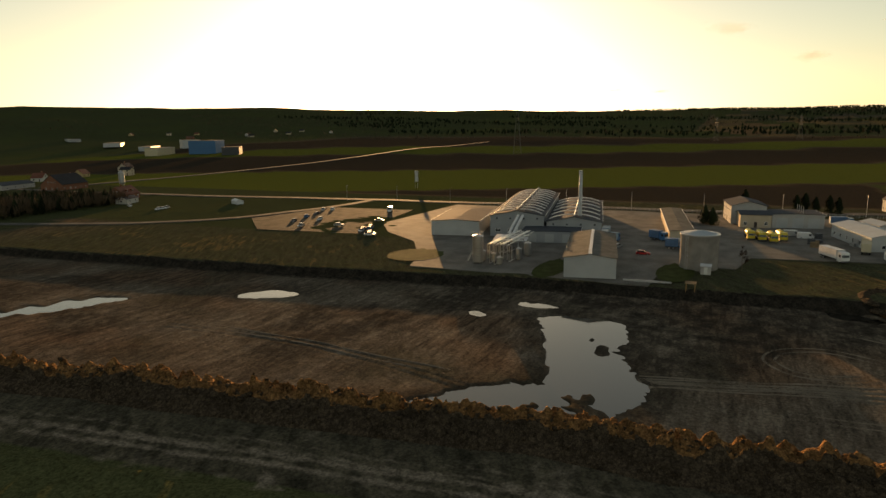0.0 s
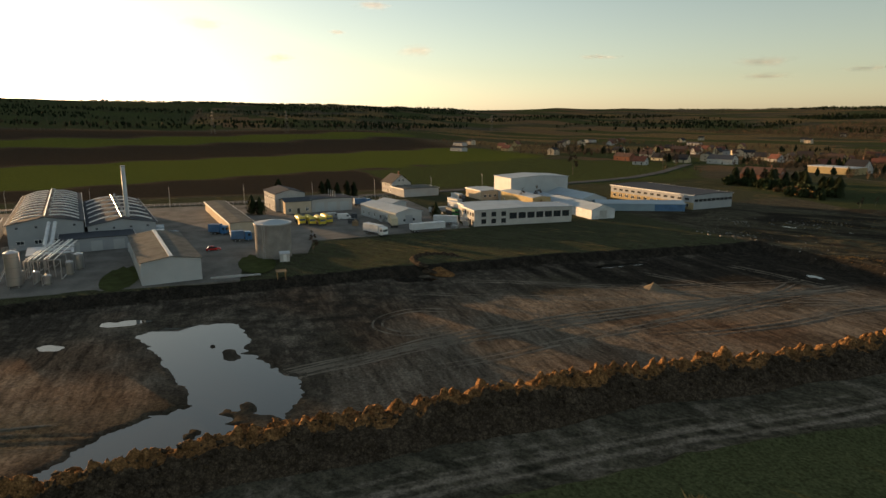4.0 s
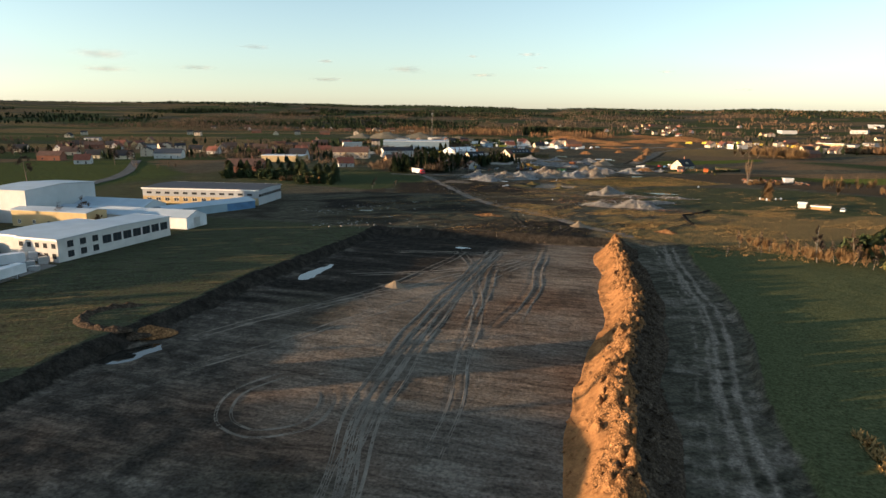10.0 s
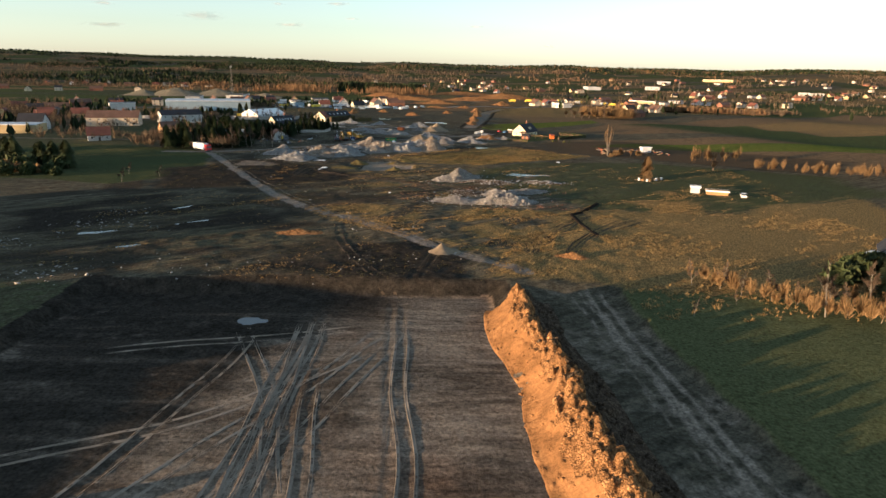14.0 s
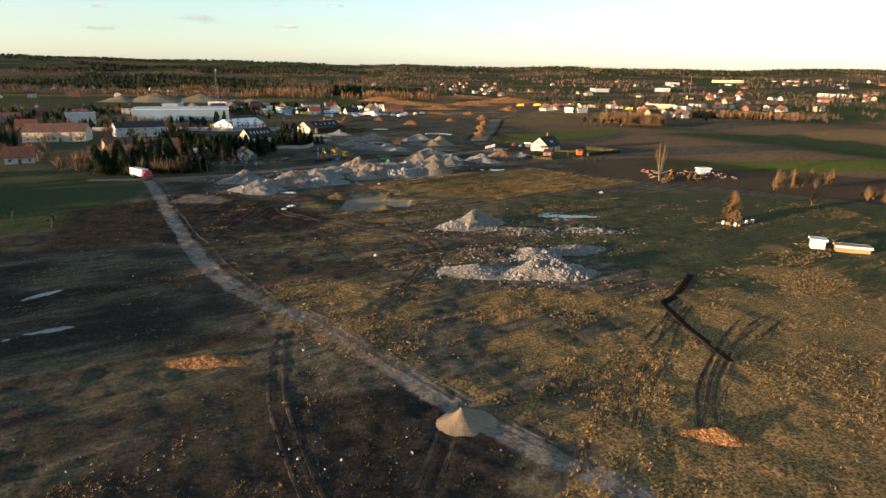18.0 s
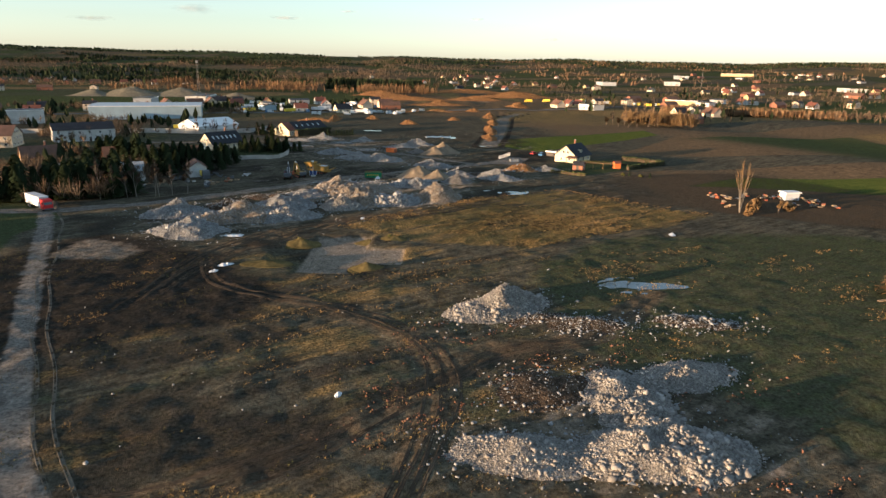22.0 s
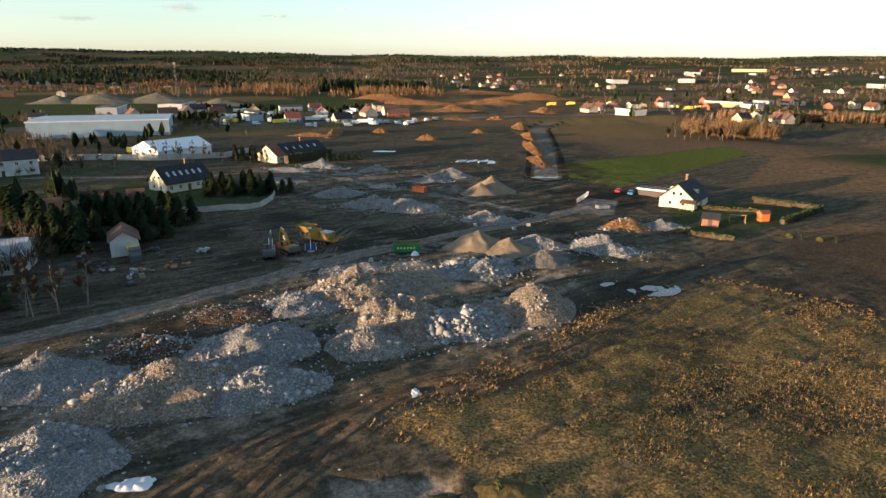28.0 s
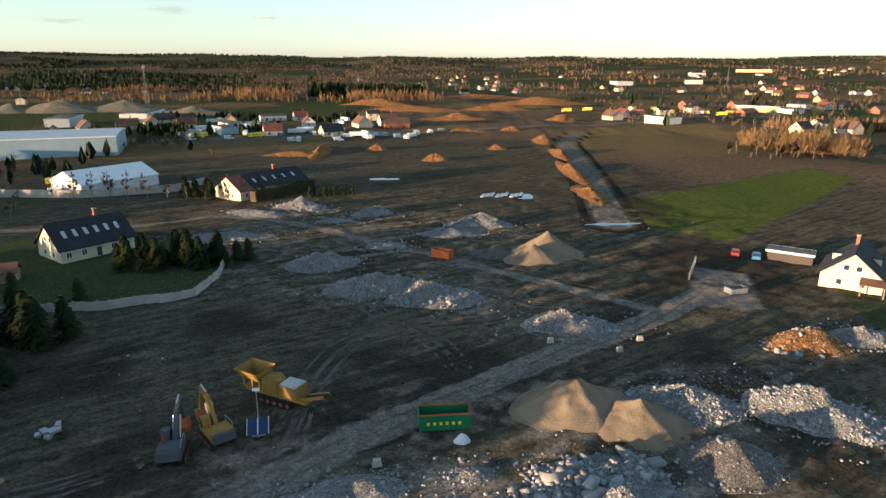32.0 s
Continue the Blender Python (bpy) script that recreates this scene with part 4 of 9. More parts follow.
    r.inputs[3].default_value, r.inputs[4].default_value = 0.95, 0.8
    l.new(sb_.outputs[0], r.inputs[0])
    l.new(r.outputs[0], p.inputs["Roughness"])
    bp = n.new("ShaderNodeBump")
    bp.inputs["Strength"].default_value, bp.inputs["Distance"].default_value = 0.9, 0.25
    sm = n.new("ShaderNodeMath")
    sm.operation = "MULTIPLY_ADD"
    sm.inputs[1].default_value = 0.9
    l.new(speck.outputs[0], sm.inputs[0])
    l.new(noises[1], sm.inputs[2])
    l.new(sm.outputs[0], bp.inputs["Height"])
    l.new(bp.outputs[0], p.inputs["Normal"])
    return m


M["land"] = land_material()
rows_n, cols_n = GX.shape
idx = np.arange(rows_n * cols_n).reshape(rows_n, cols_n)
quads = np.stack([idx[:-1, :-1], idx[:-1, 1:], idx[1:, 1:], idx[1:, :-1]], -1).reshape(-1, 4)
land_me = array_mesh("ground", np.stack([GX, GY, GH], -1).reshape(-1, 3), quads)
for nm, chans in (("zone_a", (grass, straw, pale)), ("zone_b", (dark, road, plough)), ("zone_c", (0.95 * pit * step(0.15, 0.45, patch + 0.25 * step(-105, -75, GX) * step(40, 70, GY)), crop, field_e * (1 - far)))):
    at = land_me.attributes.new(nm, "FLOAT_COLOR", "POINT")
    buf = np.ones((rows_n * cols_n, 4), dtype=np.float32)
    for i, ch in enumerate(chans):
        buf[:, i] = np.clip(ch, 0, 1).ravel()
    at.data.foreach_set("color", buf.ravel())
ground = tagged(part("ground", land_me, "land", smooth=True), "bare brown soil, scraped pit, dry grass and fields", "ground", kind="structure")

# standing water
def water(name, cx, cy, rx, ry, rot, z, label):
    g = Geo()
    n = 40
    vs = [(rx * math.cos(2 * math.pi * i / n), ry * math.sin(2 * math.pi * i / n), 0) for i in range(n)]
    g.add(vs, [tuple(range(n))])
    ob = part(name, g, "water")
    ob.matrix_basis = pose(cx, cy, z, 0, 0, rot)
    return tagged(ob, label, "puddle", kind="structure")


water("puddle", -70, 25, 46, 34, 20, PIT_Z - 0.20, "large muddy rainwater pool in the scraped pit, mirroring the sky")
for cx, cy, rx, ry, rot in POOLS[2:]:
    water("puddle", cx, cy, rx + 3.5, ry + 3.5, rot, PIT_Z - 0.2, "still puddle on the muddy pit floor, mirroring the sky")
for cx, cy, rx, ry, rot in SHALLOW:
    water("puddle", cx, cy, rx + 3.0, ry + 2.6, rot, float(height(cx, cy)) - 0.22, "shallow rainwater puddle on the bare site")


def ribbon(name, line, width, z_up, material, label):
    """A road sheet that follows a line over the land."""
    vs, fs = [], []
    for i, (x, y) in enumerate(line):
        a, b = line[max(0, i - 1)], line[min(len(line) - 1, i + 1)]
        d = Vector((b[0] - a[0], b[1] - a[1], 0)).normalized()
        for k in (-1, -0.96, 0.96, 1):
            px, py = x - d.y * k * width / 2, y + d.x * k * width / 2
            vs.append((px, py, float(height(x, y)) + (z_up if abs(k) < 1 else -0.3)))
    for i in range(len(line) - 1):
        fs += [(4 * i + k, 4 * i + k + 4, 4 * i + k + 5, 4 * i + k + 1) for k in range(3)]
    return tagged(part(name, Geo().add(vs, fs), material), label, "road", kind="structure")


ribbon("road", MAIN_ROAD, 7.0, 0.35, "asphalt", "grey asphalt country road past the works")
ribbon("road", FAR_ROAD, 8.0, 0.5, "asphalt", "grey road across the far end of the building ground")
ribbon("road", WEST_ROAD, 7.0, 0.5, "asphalt", "grey country road climbing between the western fields")
ribbon("road", SIDE_ROAD, 5.5, 0.3, "asphalt", "grey asphalt side road between meadows")

CUBE = np.array([(x, y, z) for z in (-.5, .5) for y in (-.5, .5) for x in (-.5, .5)])
CUBE_F = np.array([(0, 2, 3, 1), (4, 5, 7, 6), (0, 1, 5, 4), (2, 6, 7, 3), (0, 4, 6, 2), (1, 3, 7, 5)])


def clod_boxes(P, size, rng, flat=0.7):
    """Broken pieces at the places P: corners of bent boxes, turned at random."""
    n = len(P)
    s = size * (0.45 + rng.random((n, 1, 1)) ** 3 * 1.8) * (0.5 + rng.random((n, 1, 3)))
    s[:, :, 2] *= flat
    v = CUBE[None] * s * (1 + 0.5 * (rng.random((n, 8, 3)) - 0.5)) + 0.18 * s * (rng.random((n, 8, 3)) - 0.5)
    a, b = rng.random(n) * 6.28, (rng.random(n) - 0.5) * 1.6
    ca, sa_, cb, sb_ = np.cos(a)[:, None], np.sin(a)[:, None], np.cos(b)[:, None], np.sin(b)[:, None]
    x, y, z = v[:, :, 0], v[:, :, 1], v[:, :, 2]
    y, z = y * cb - z * sb_, y * sb_ + z * cb
    x, y = x * ca - y * sa_, x * sa_ + y * ca
    V = np.stack([x, y, z], -1) + P[:, None, :]
    F = (CUBE_F[None] + (np.arange(n) * 8)[:, None, None]).reshape(-1, 4)
    return V.reshape(-1, 3), F


def wheel_marks(name, lines, copies, material, label, seed, high=0.10):
    """Pairs of wheel ruts: low soil berms on both sides of each tyre's groove."""
    rng = np.random.default_rng(seed)
    Vs, Fs, k = [], [], 0
    prof = ((-0.27, -0.05), (-0.18, high), (-0.09, 0.0), (0.09, 0.0), (0.18, high), (0.27, -0.05))
    for ln in lines:
        P = np.array(ln)
        dist = np.concatenate([[0], np.cumsum(np.hypot(*np.diff(P, axis=0).T))])
        m = max(8, int(dist[-1] / 1.3))
        q = np.linspace(0, dist[-1], m)
        X, Y = np.interp(q, dist, P[:, 0]), np.interp(q, dist, P[:, 1])
        dx, dy = np.gradient(X), np.gradient(Y)
        L = np.hypot(dx, dy)
        nx, ny = -dy / L, dx / L
        for _ in range(copies):
            off = rng.normal() * 1.5 + rng.normal() * 1.2 * np.linspace(-1, 1, m) ** 2 * rng.choice([-1, 1]) + 0.7 * np.sin(q * 0.06 + rng.random() * 6) + 0.3 * np.sin(q * 0.21 + rng.random() * 6)
            for wy in (-1.0, 1.0):
                cx, cy = X + nx * (off + wy), Y + ny * (off + wy)
                rows = []
                for a, b in prof:
                    px, py = cx + nx * a, cy + ny * a
                    rows.append(np.stack([px, py, ground_z(px, py) + (b + 0.05) * (0.45 + 0.7 * vn(q * 0.22, q * 0 + wy + off[0], seed)) * np.clip(np.minimum(q, q[-1] - q) / 12, 0, 1) - 0.04], -1))
                V = np.stack(rows, 1)
                c = len(prof)
                ix = np.arange(m * c).reshape(m, c) + k
                Vs.append(V.reshape(-1, 3))
                Fs.append(np.stack([ix[:-1, :-1], ix[:-1, 1:], ix[1:, 1:], ix[1:, :-1]], -1).reshape(-1, 4)[:, ::-1])
                k += m * c
    ob = part(name, array_mesh(name, np.concatenate(Vs), np.concatenate(Fs)), material)
    return tagged(ob, label, "wheel ruts", kind="stuff")


M["rutsoil"] = mat("rut_soil", (0.21, 0.175, 0.135), 0.95, var=0.45, bump=0.6, scale=0.5)
M["rutmid"] = mat("pale_rut_soil", (0.115, 0.10, 0.078), 0.95, var=0.45, bump=0.6, scale=0.5)
M["rutdark"] = mat("dark_rut_soil", (0.068, 0.052, 0.036), 0.95, var=0.45, bump=0.6, scale=0.5)
wheel_marks("wheel_ruts", RUTS[:1], 4, "rutsoil", "bundle of deep wheel ruts across the pit floor", 5, 0.065)
wheel_marks("wheel_ruts", RUTS[1:3], 1, "rutsoil", "wheel ruts fanning out over the pit floor", 9, 0.05)
wheel_marks("wheel_ruts", RUTS[6:], 1, "rutdark", "dark wheel ruts up out of the pit", 11, 0.02)
wheel_marks("wheel_ruts", RUTS[3:6], 1, "rutsoil", "wheel ruts in the scraped soil", 6, 0.05)
wheel_marks("wheel_ruts", SITE_RUTS[:6], 2, "rutdark", "muddy wheel ruts winding over the site", 7, 0.07)
wheel_marks("wheel_ruts", SITE_RUTS[6:], 3, "rutmid", "pale wheel ruts between the rubble heaps", 10, 0.06)
wheel_marks("wheel_ruts", [SITE_ROAD, HAUL_ROAD, FIELD_LANE], 1, "rutmid", "wheel tracks worn into the site roads", 8, 0.05)

FAN = [curve_pts(p) for p in ([(-62, 186), (-74, 160), (-92, 128), (-114, 94)], [(-60, 186), (-70, 150), (-86, 114), (-108, 72)], [(-92, 183), (-82, 162), (-72, 132), (-68, 108)],
                              [(-112, 168), (-94, 176), (-76, 180), (-60, 184)], [(-60, 184), (-72, 166), (-90, 150), (-114, 138)])]
wheel_marks("wheel_ruts", FAN, 1, "rutsoil", "pale wheel tracks fanning out over the pit floor", 12, 0.04)

# ridge of heaped clay along the pit
def ridge():
    n_s, n_t = 1300, 72
    ys = np.linspace(-138, 189.5, n_s)
    t = np.linspace(-1, 1, n_t)
    Y, T = np.meshgrid(ys, t, indexing="ij")
    cx = np.interp(Y, RIDGE_Y, RIDGE_X) + 1.1 * fbm(Y, Y * 0, 18, 61, 3)
    half = 6.5 + 1.2 * fbm(Y, Y * 0, 15, 62, 3)
    X = cx + T * half
    prof = np.clip(1 - np.abs(T - 0.02) ** 1.25, 0, 1)
    end = step(189.5, 186, Y) * step(-138, -120, Y)
    top = (2.2 + 0.7 * fbm(X, Y, 12, 63, 2)) * end
    # big clods tipped over the crest and down the far side
    wx, wy = X + 0.6 * fbm(X, Y, 1.6, 67, 3), Y + 0.6 * fbm(X, Y, 1.6, 69, 3)
    d1, r1 = worley(wx, wy, 2.9, 71)
    d2, r2 = worley(wx, wy, 1.3, 75)
    d3, r3 = worley(wx, wy, 0.7, 79)
    zone = step(-0.50, -0.26, T + 0.34 * fbm(X, Y, 5, 70, 3)) * step(1.0, 0.7, T) * end
    lee = 1 - 0.5 * step(0.1, 0.4, T)
    clod = np.clip(1 - (d1 / 0.55) ** 2, 0, 1) ** 0.5 * 1.35 * r1 ** 1.2 + 1.1 * np.clip(1 - (d2 / 0.52) ** 2, 0, 1) ** 0.5 * r2 ** 1.5 + 0.35 * np.clip(1 - (d3 / 0.52) ** 2, 0, 1) ** 0.5 * r3
    slope = (1 - zone) * step(0, 0.15, prof)
    gully = 0.26 * fbm(X * 0.35, Y, 1.1, 66, 3) + 0.20 * fbm(X, Y, 0.9, 64, 3) + 0.3 * np.clip(1 - (d3 / 0.5) ** 2, 0, 1) ** 0.5 * step(0.7, 0.95, r3)
    h = prof * top + zone * lee * (clod - 0.3) * (0.5 + 0.7 * prof) + slope * gully + 0.14 * fbm(X, Y, 2.2, 65, 4) * step(0, 0.2, prof)
    base = np.where(T < -0.05, PIT_Z * step(-0.05, -0.85, T), -0.7 * step(-0.05, 0.8, T))
    Z = base + h - 0.25 * (np.abs(T) > 0.97)
    V = np.stack([X, Y, Z], -1).reshape(-1, 3)
    ix = np.arange(n_s * n_t).reshape(n_s, n_t)
    F = np.stack([ix[:-1, :-1], ix[:-1, 1:], ix[1:, 1:], ix[1:, :-1]], -1).reshape(-1, 4)
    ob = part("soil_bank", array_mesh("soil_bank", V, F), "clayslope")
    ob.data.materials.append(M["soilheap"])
    ob.data.materials.append(M["darksoil_and_shade"])
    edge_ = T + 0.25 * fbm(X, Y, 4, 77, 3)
    tone = np.where(edge_ > 0.24, 2, (zone > 0.5).astype(int))[:-1, :-1].ravel().astype(np.int32)   # shade of the far side, put into its colour
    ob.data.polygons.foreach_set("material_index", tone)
    rng = np.random.default_rng(68)
    n = 2600
    i, j = rng.integers(20, n_s - 20, n), np.clip((n_t * (0.70 + 0.14 * rng.normal(size=n))).astype(int), 2, n_t - 2)
    P = np.stack([X[i, j], Y[i, j], Z[i, j] + 0.03], -1)
    # clods on the far side carry the same painted shade
    cl = part("clod_rest", array_mesh("clod_rest", *clod_boxes(P, 0.3, rng)), "darksoil_and_shade", ob)
    tagged(cl, kind="stuff")
    n = 1500
    i, j = rng.integers(20, n_s - 20, n), np.clip((n_t * (0.25 + 0.14 * rng.normal(size=n))).astype(int), 2, n_t - 2)
    P = np.stack([X[i, j], Y[i, j], Z[i, j] + 0.03], -1)
    cl = part("clod_rest", array_mesh("clod_rest", *clod_boxes(P, 0.14, rng)), "clayslope", ob)
    tagged(cl, kind="stuff")
    return tagged(ob, "long ridge of heaped orange-brown clay clods beside the pit", "soil heap")


ridge()

# ---- kinds of things ----
FAR = [False]          # far houses carry plainer windows and wheels


def put_window(parent, x, y, z, w, h, axis, out, frame_mat="frame", name="window"):
    """A window on a wall: frame bars with a pane set back. axis: the way the wall runs; out: +1 or -1."""
    g, p, b = Geo(), Geo(), 0.09
    o0, o1 = (-0.05, 0.06) if out > 0 else (-0.06, 0.05)

    def bx(geo, a0, z0, a1, z1, d0, d1):
        if axis == "x":
            geo.box(a0, d0, z0, a1, d1, z1)
        else:
            geo.box(d0, a0, z0, d1, a1, z1)
    bx(g, -w / 2, 0, w / 2, b, o0, o1)
    bx(g, -w / 2, h - b, w / 2, h, o0, o1)
    bx(g, -w / 2, b, -w / 2 + b, h - b, o0, o1)
    bx(g, w / 2 - b, b, w / 2, h - b, o0, o1)
    if w > 1.1:
        bx(g, -b / 2, b, b / 2, h - b, o0, o1)
    if FAR[0]:
        bx(p, -w / 2, 0, w / 2, h, o0, o1)
        ob = part(name, p, "glass", parent)
        ob.location = (x, y, z)
        return ob
    bx(p, -w / 2 + b, b, w / 2 - b, h - b, -0.02, 0.02)
    fr = part(name, g, frame_mat, parent)
    fr.location = (x, y, z)
    part("pane", p, "glass", fr)
    return fr


def put_door(parent, x, y, z, w, h, axis, out, material="darkgrey", name="door", label=""):
    g = Geo()
    d0, d1 = (-0.03, 0.07) if out > 0 else (-0.07, 0.03)
    n = max(1, int(h / 0.6)) if w > 2 else 1
    prof = [(d0, 0.0)]
    for i in range(n):       # grooves between the leaves of a wide door
        prof += [(d1, h * i / n + 0.02), (d1, h * (i + 1) / n - 0.02), (d1 - (d1 - d0) * 0.3, h * (i + 1) / n)] if out > 0 else []
    if out <= 0:
        prof = [(d1, 0.0)] + [p for i in range(n) for p in ((d0, h * i / n + 0.02), (d0, h * (i + 1) / n - 0.02), (d0 + (d1 - d0) * 0.3, h * (i + 1) / n))]
    prof += [(d0 if out > 0 else d1, h)]
    if out > 0:
        prof = prof[::-1]
    if axis == "x":
        g.side(prof, -w / 2, w / 2)
    else:
        g.prism(prof, -w / 2, w / 2)
    ob = part(name, g, material, parent, label)
    ob.location = (x, y, z)
    return ob


def slab(a, b, c, d, th):
    """A roof sheet on four corners with thickness."""
    g = Geo()
    a, b, c, d = (Vector(p) for p in (a, b, c, d))
    nrm = (b - a).cross(d - a).normalized() * th
    return g.add([tuple(p) for p in (a, b, c, d)] + [tuple(p + nrm) for p in (a, b, c, d)],
                 [(3, 2, 1, 0), (4, 5, 6, 7), (0, 1, 5, 4), (1, 2, 6, 5), (2, 3, 7, 6), (3, 0, 4, 7)])


def gable(name, x, y, rot, L, W, H, R, wall, roof, label, category="house", group="", over=0.4, wins=0, storeys=1, chimney=True, dormers=0, skylights=0, gable_wins=1, door=True,
          wfr="frame", z=None, thick=0.16):
    """A building with a pitched roof: ridge along x, L x W, walls H high and the roof R above them."""
    t = thing(name, x, y, z, rot, label, category, group)
    w2, l2 = W / 2, L / 2
    g = Geo().side([(-w2, -0.6), (w2, -0.6), (w2, H), (0, H + R), (-w2, H)], -l2, l2)
    part("wall", g, wall, t)
    s = R / w2
    for k in (-1, 1):
        e = (w2 + over)
        lo, hi = H - s * over + 0.03, H + R + 0.03
        c = [(-l2 - over, k * e, lo), (l2 + over, k * e, lo), (l2 + over, 0, hi), (-l2 - over, 0, hi)]
        part("roof", slab(*(c if k < 0 else c[::-1]), thick), roof, t)
    if chimney:
        ch = part("chimney", Geo().box(-0.35, -0.3, 0, 0.35, 0.3, R * 0.5 + 1.2), "brick", t)
        ch.location = (L * 0.18, 0.5, H + R * 0.6)
        part("chimney_cap", Geo().box(-0.45, -0.4, R * 0.5 + 1.2, 0.45, 0.4, R * 0.5 + 1.32), "concrete", ch)
    sh = H / storeys
    for st in range(storeys):
        for i in range(wins):
            px = -l2 + L * (i + 0.5) / wins
            for k in (-1, 1):
                if door and st == 0 and k < 0 and i == wins // 2:
                    put_door(t, px, -w2, 0.05, 1.1, 2.1, "x", -1, "darkframe")
                else:
                    put_window(t, px, k * w2, st * sh + 0.9, 1.2, min(1.4, sh - 1.2), "x", k, wfr)
    for st in range(storeys + (1 if R > 2 else 0)):
        for k in (-1, 1):
            for i in range(gable_wins):
                py = (i - (gable_wins - 1) / 2) * W / (gable_wins + 1) * (0.6 if st == storeys else 1.1)
                put_window(t, k * l2, py, st * sh + 0.9, 1.1, 1.2, "y", k, wfr)
    for i in range(skylights):
        px = -l2 + L * (i + 1) / (skylights + 1)
        for k in (-1, 1):
            f0, f1 = 0.35, 0.62
            y0, y1 = k * w2 * (1 - f0), k * w2 * (1 - f1)
            z0, z1 = H + R * f0 + thick + 0.05, H + R * f1 + thick + 0.05
            c = [(px - 0.4, y0, z0), (px + 0.4, y0, z0), (px + 0.4, y1, z1), (px - 0.4, y1, z1)]
            part("roof_window", slab(*(c if k < 0 else c[::-1]), 0.05), "panel", t, "pale roof window")
    for i in range(dormers):
        px = -l2 + L * (i + 1) / (dormers + 1)
        for k in (-1, 1):
            y0 = k * w2 * 0.78
            zb = H + R * 0.22
            d = part("dormer", Geo().box(px - 0.9, min(y0, 0), zb, px + 0.9, max(y0, 0), zb + 1.5), wall, t)
            c = [(px - 1.1, y0 + k * 0.3, zb + 1.5), (px + 1.1, y0 + k * 0.3, zb + 1.5), (px + 1.1, 0, zb + 1.9), (px - 1.1, 0, zb + 1.9)]
            part("dormer_roof", slab(*(c if k < 0 else c[::-1]), 0.1), roof, d)
            put_window(d, px, y0, zb + 0.3, 1.1, 1.0, "x", k, wfr)
    return t


def flat_hall(name, x, y, rot, L, W, H, wall, roof, label, category="hall", group="", slope=0.0, z=None, rim=0.35):
    """A hall with a low roof and a rim: L along x, W along y."""
    t = thing(name, x, y, z, rot, label, category, group)
    l2, w2 = L / 2, W / 2
    part("wall", Geo().side([(-w2, -0.6), (w2, -0.6), (w2, H), (0, H + slope), (-w2, H)], -l2, l2), wall, t)
    for k in (-1, 1):
        c = [(-l2 - rim, k * (w2 + rim), H + 0.02), (l2 + rim, k * (w2 + rim), H + 0.02), (l2 + rim, 0, H + slope + 0.02), (-l2 - rim, 0, H + slope + 0.02)]
        part("roof", slab(*(c if k < 0 else c[::-1]), 0.2), roof, t)
    for k in (-1, 1):
        part("eaves_trim", Geo().box(-l2 - rim, k * (w2 + rim) - 0.06, H - 0.25, l2 + rim, k * (w2 + rim) + 0.06, H + 0.24), "frame", t)
    return t


def wheel(parent, x, y, r, w, hub="galv"):
    ob = part("wheel", Geo().tube((0, -w / 2, 0), (0, w / 2, 0), r, r, 14), "black", parent, smooth=False)
    ob.location = (x, y, r)
    if not FAR[0]:
        part("rim", Geo().tube((0, -w / 2 - 0.015, 0), (0, w / 2 + 0.015, 0), r * 0.55, r * 0.55, 10), hub, ob)
    return ob


def make_car(x, y, rot, paint, label, name="car", L=4.3, H=1.45, category="car", z=None):
    t = thing(name, x, y, z, rot, label, category, "parked cars")
    h = L / 2
    g = Geo().prism([(-h, 0.3), (h, 0.3), (h, 0.62), (h * 0.9, 0.78), (h * 0.42, 0.92), (-h * 0.95, 0.95), (-h, 0.7)], -0.86, 0.86)
    part("body", g, paint, t)
    g = Geo().prism([(-h * 0.88, 0.95), (h * 0.42, 0.92), (h * 0.12, H), (-h * 0.6, H)], -0.74, 0.74)
    part("window_glass", g, "glass", t)
    part("roof", Geo().prism([(-h * 0.62, H - 0.02), (h * 0.14, H - 0.02), (h * 0.1, H + 0.05), (-h * 0.56, H + 0.05)], -0.72, 0.72), paint, t)
    for px in (-h * 0.62, h * 0.62):
        for py in (-0.78, 0.78):
            wheel(t, px, py, 0.32, 0.2)
    for py in (-0.6, 0.6):
        part("headlight", Geo().box(h - 0.06, py - 0.18, 0.6, h + 0.02, py + 0.18, 0.74), "plastic", t)
    return t


def make_van(x, y, rot, paint, label, L=5.6, H=2.4):
    t = thing("van", x, y, None, rot, label, "van", "parked vans")
    h = L / 2
    part("body", Geo().prism([(-h, 0.35), (h, 0.35), (h, 1.0), (h * 0.72, 1.2), (h * 0.45, H), (-h, H)], -0.95, 0.95), paint, t)
    part("windscreen", Geo().prism([(h * 0.74, 1.22), (h * 0.76, 1.24), (h * 0.5, H - 0.15), (h * 0.47, H - 0.18)], -0.85, 0.85), "glass", t)
    for k in (-1, 1):
        part("side_window", Geo().box(h * 0.2, k * 0.96 - 0.02, 1.3, h * 0.5, k * 0.96 + 0.02, 1.9), "glass", t)
    for px in (-h * 0.6, h * 0.62):
        for py in (-0.85, 0.85):
            wheel(t, px, py, 0.36, 0.24)
    return t


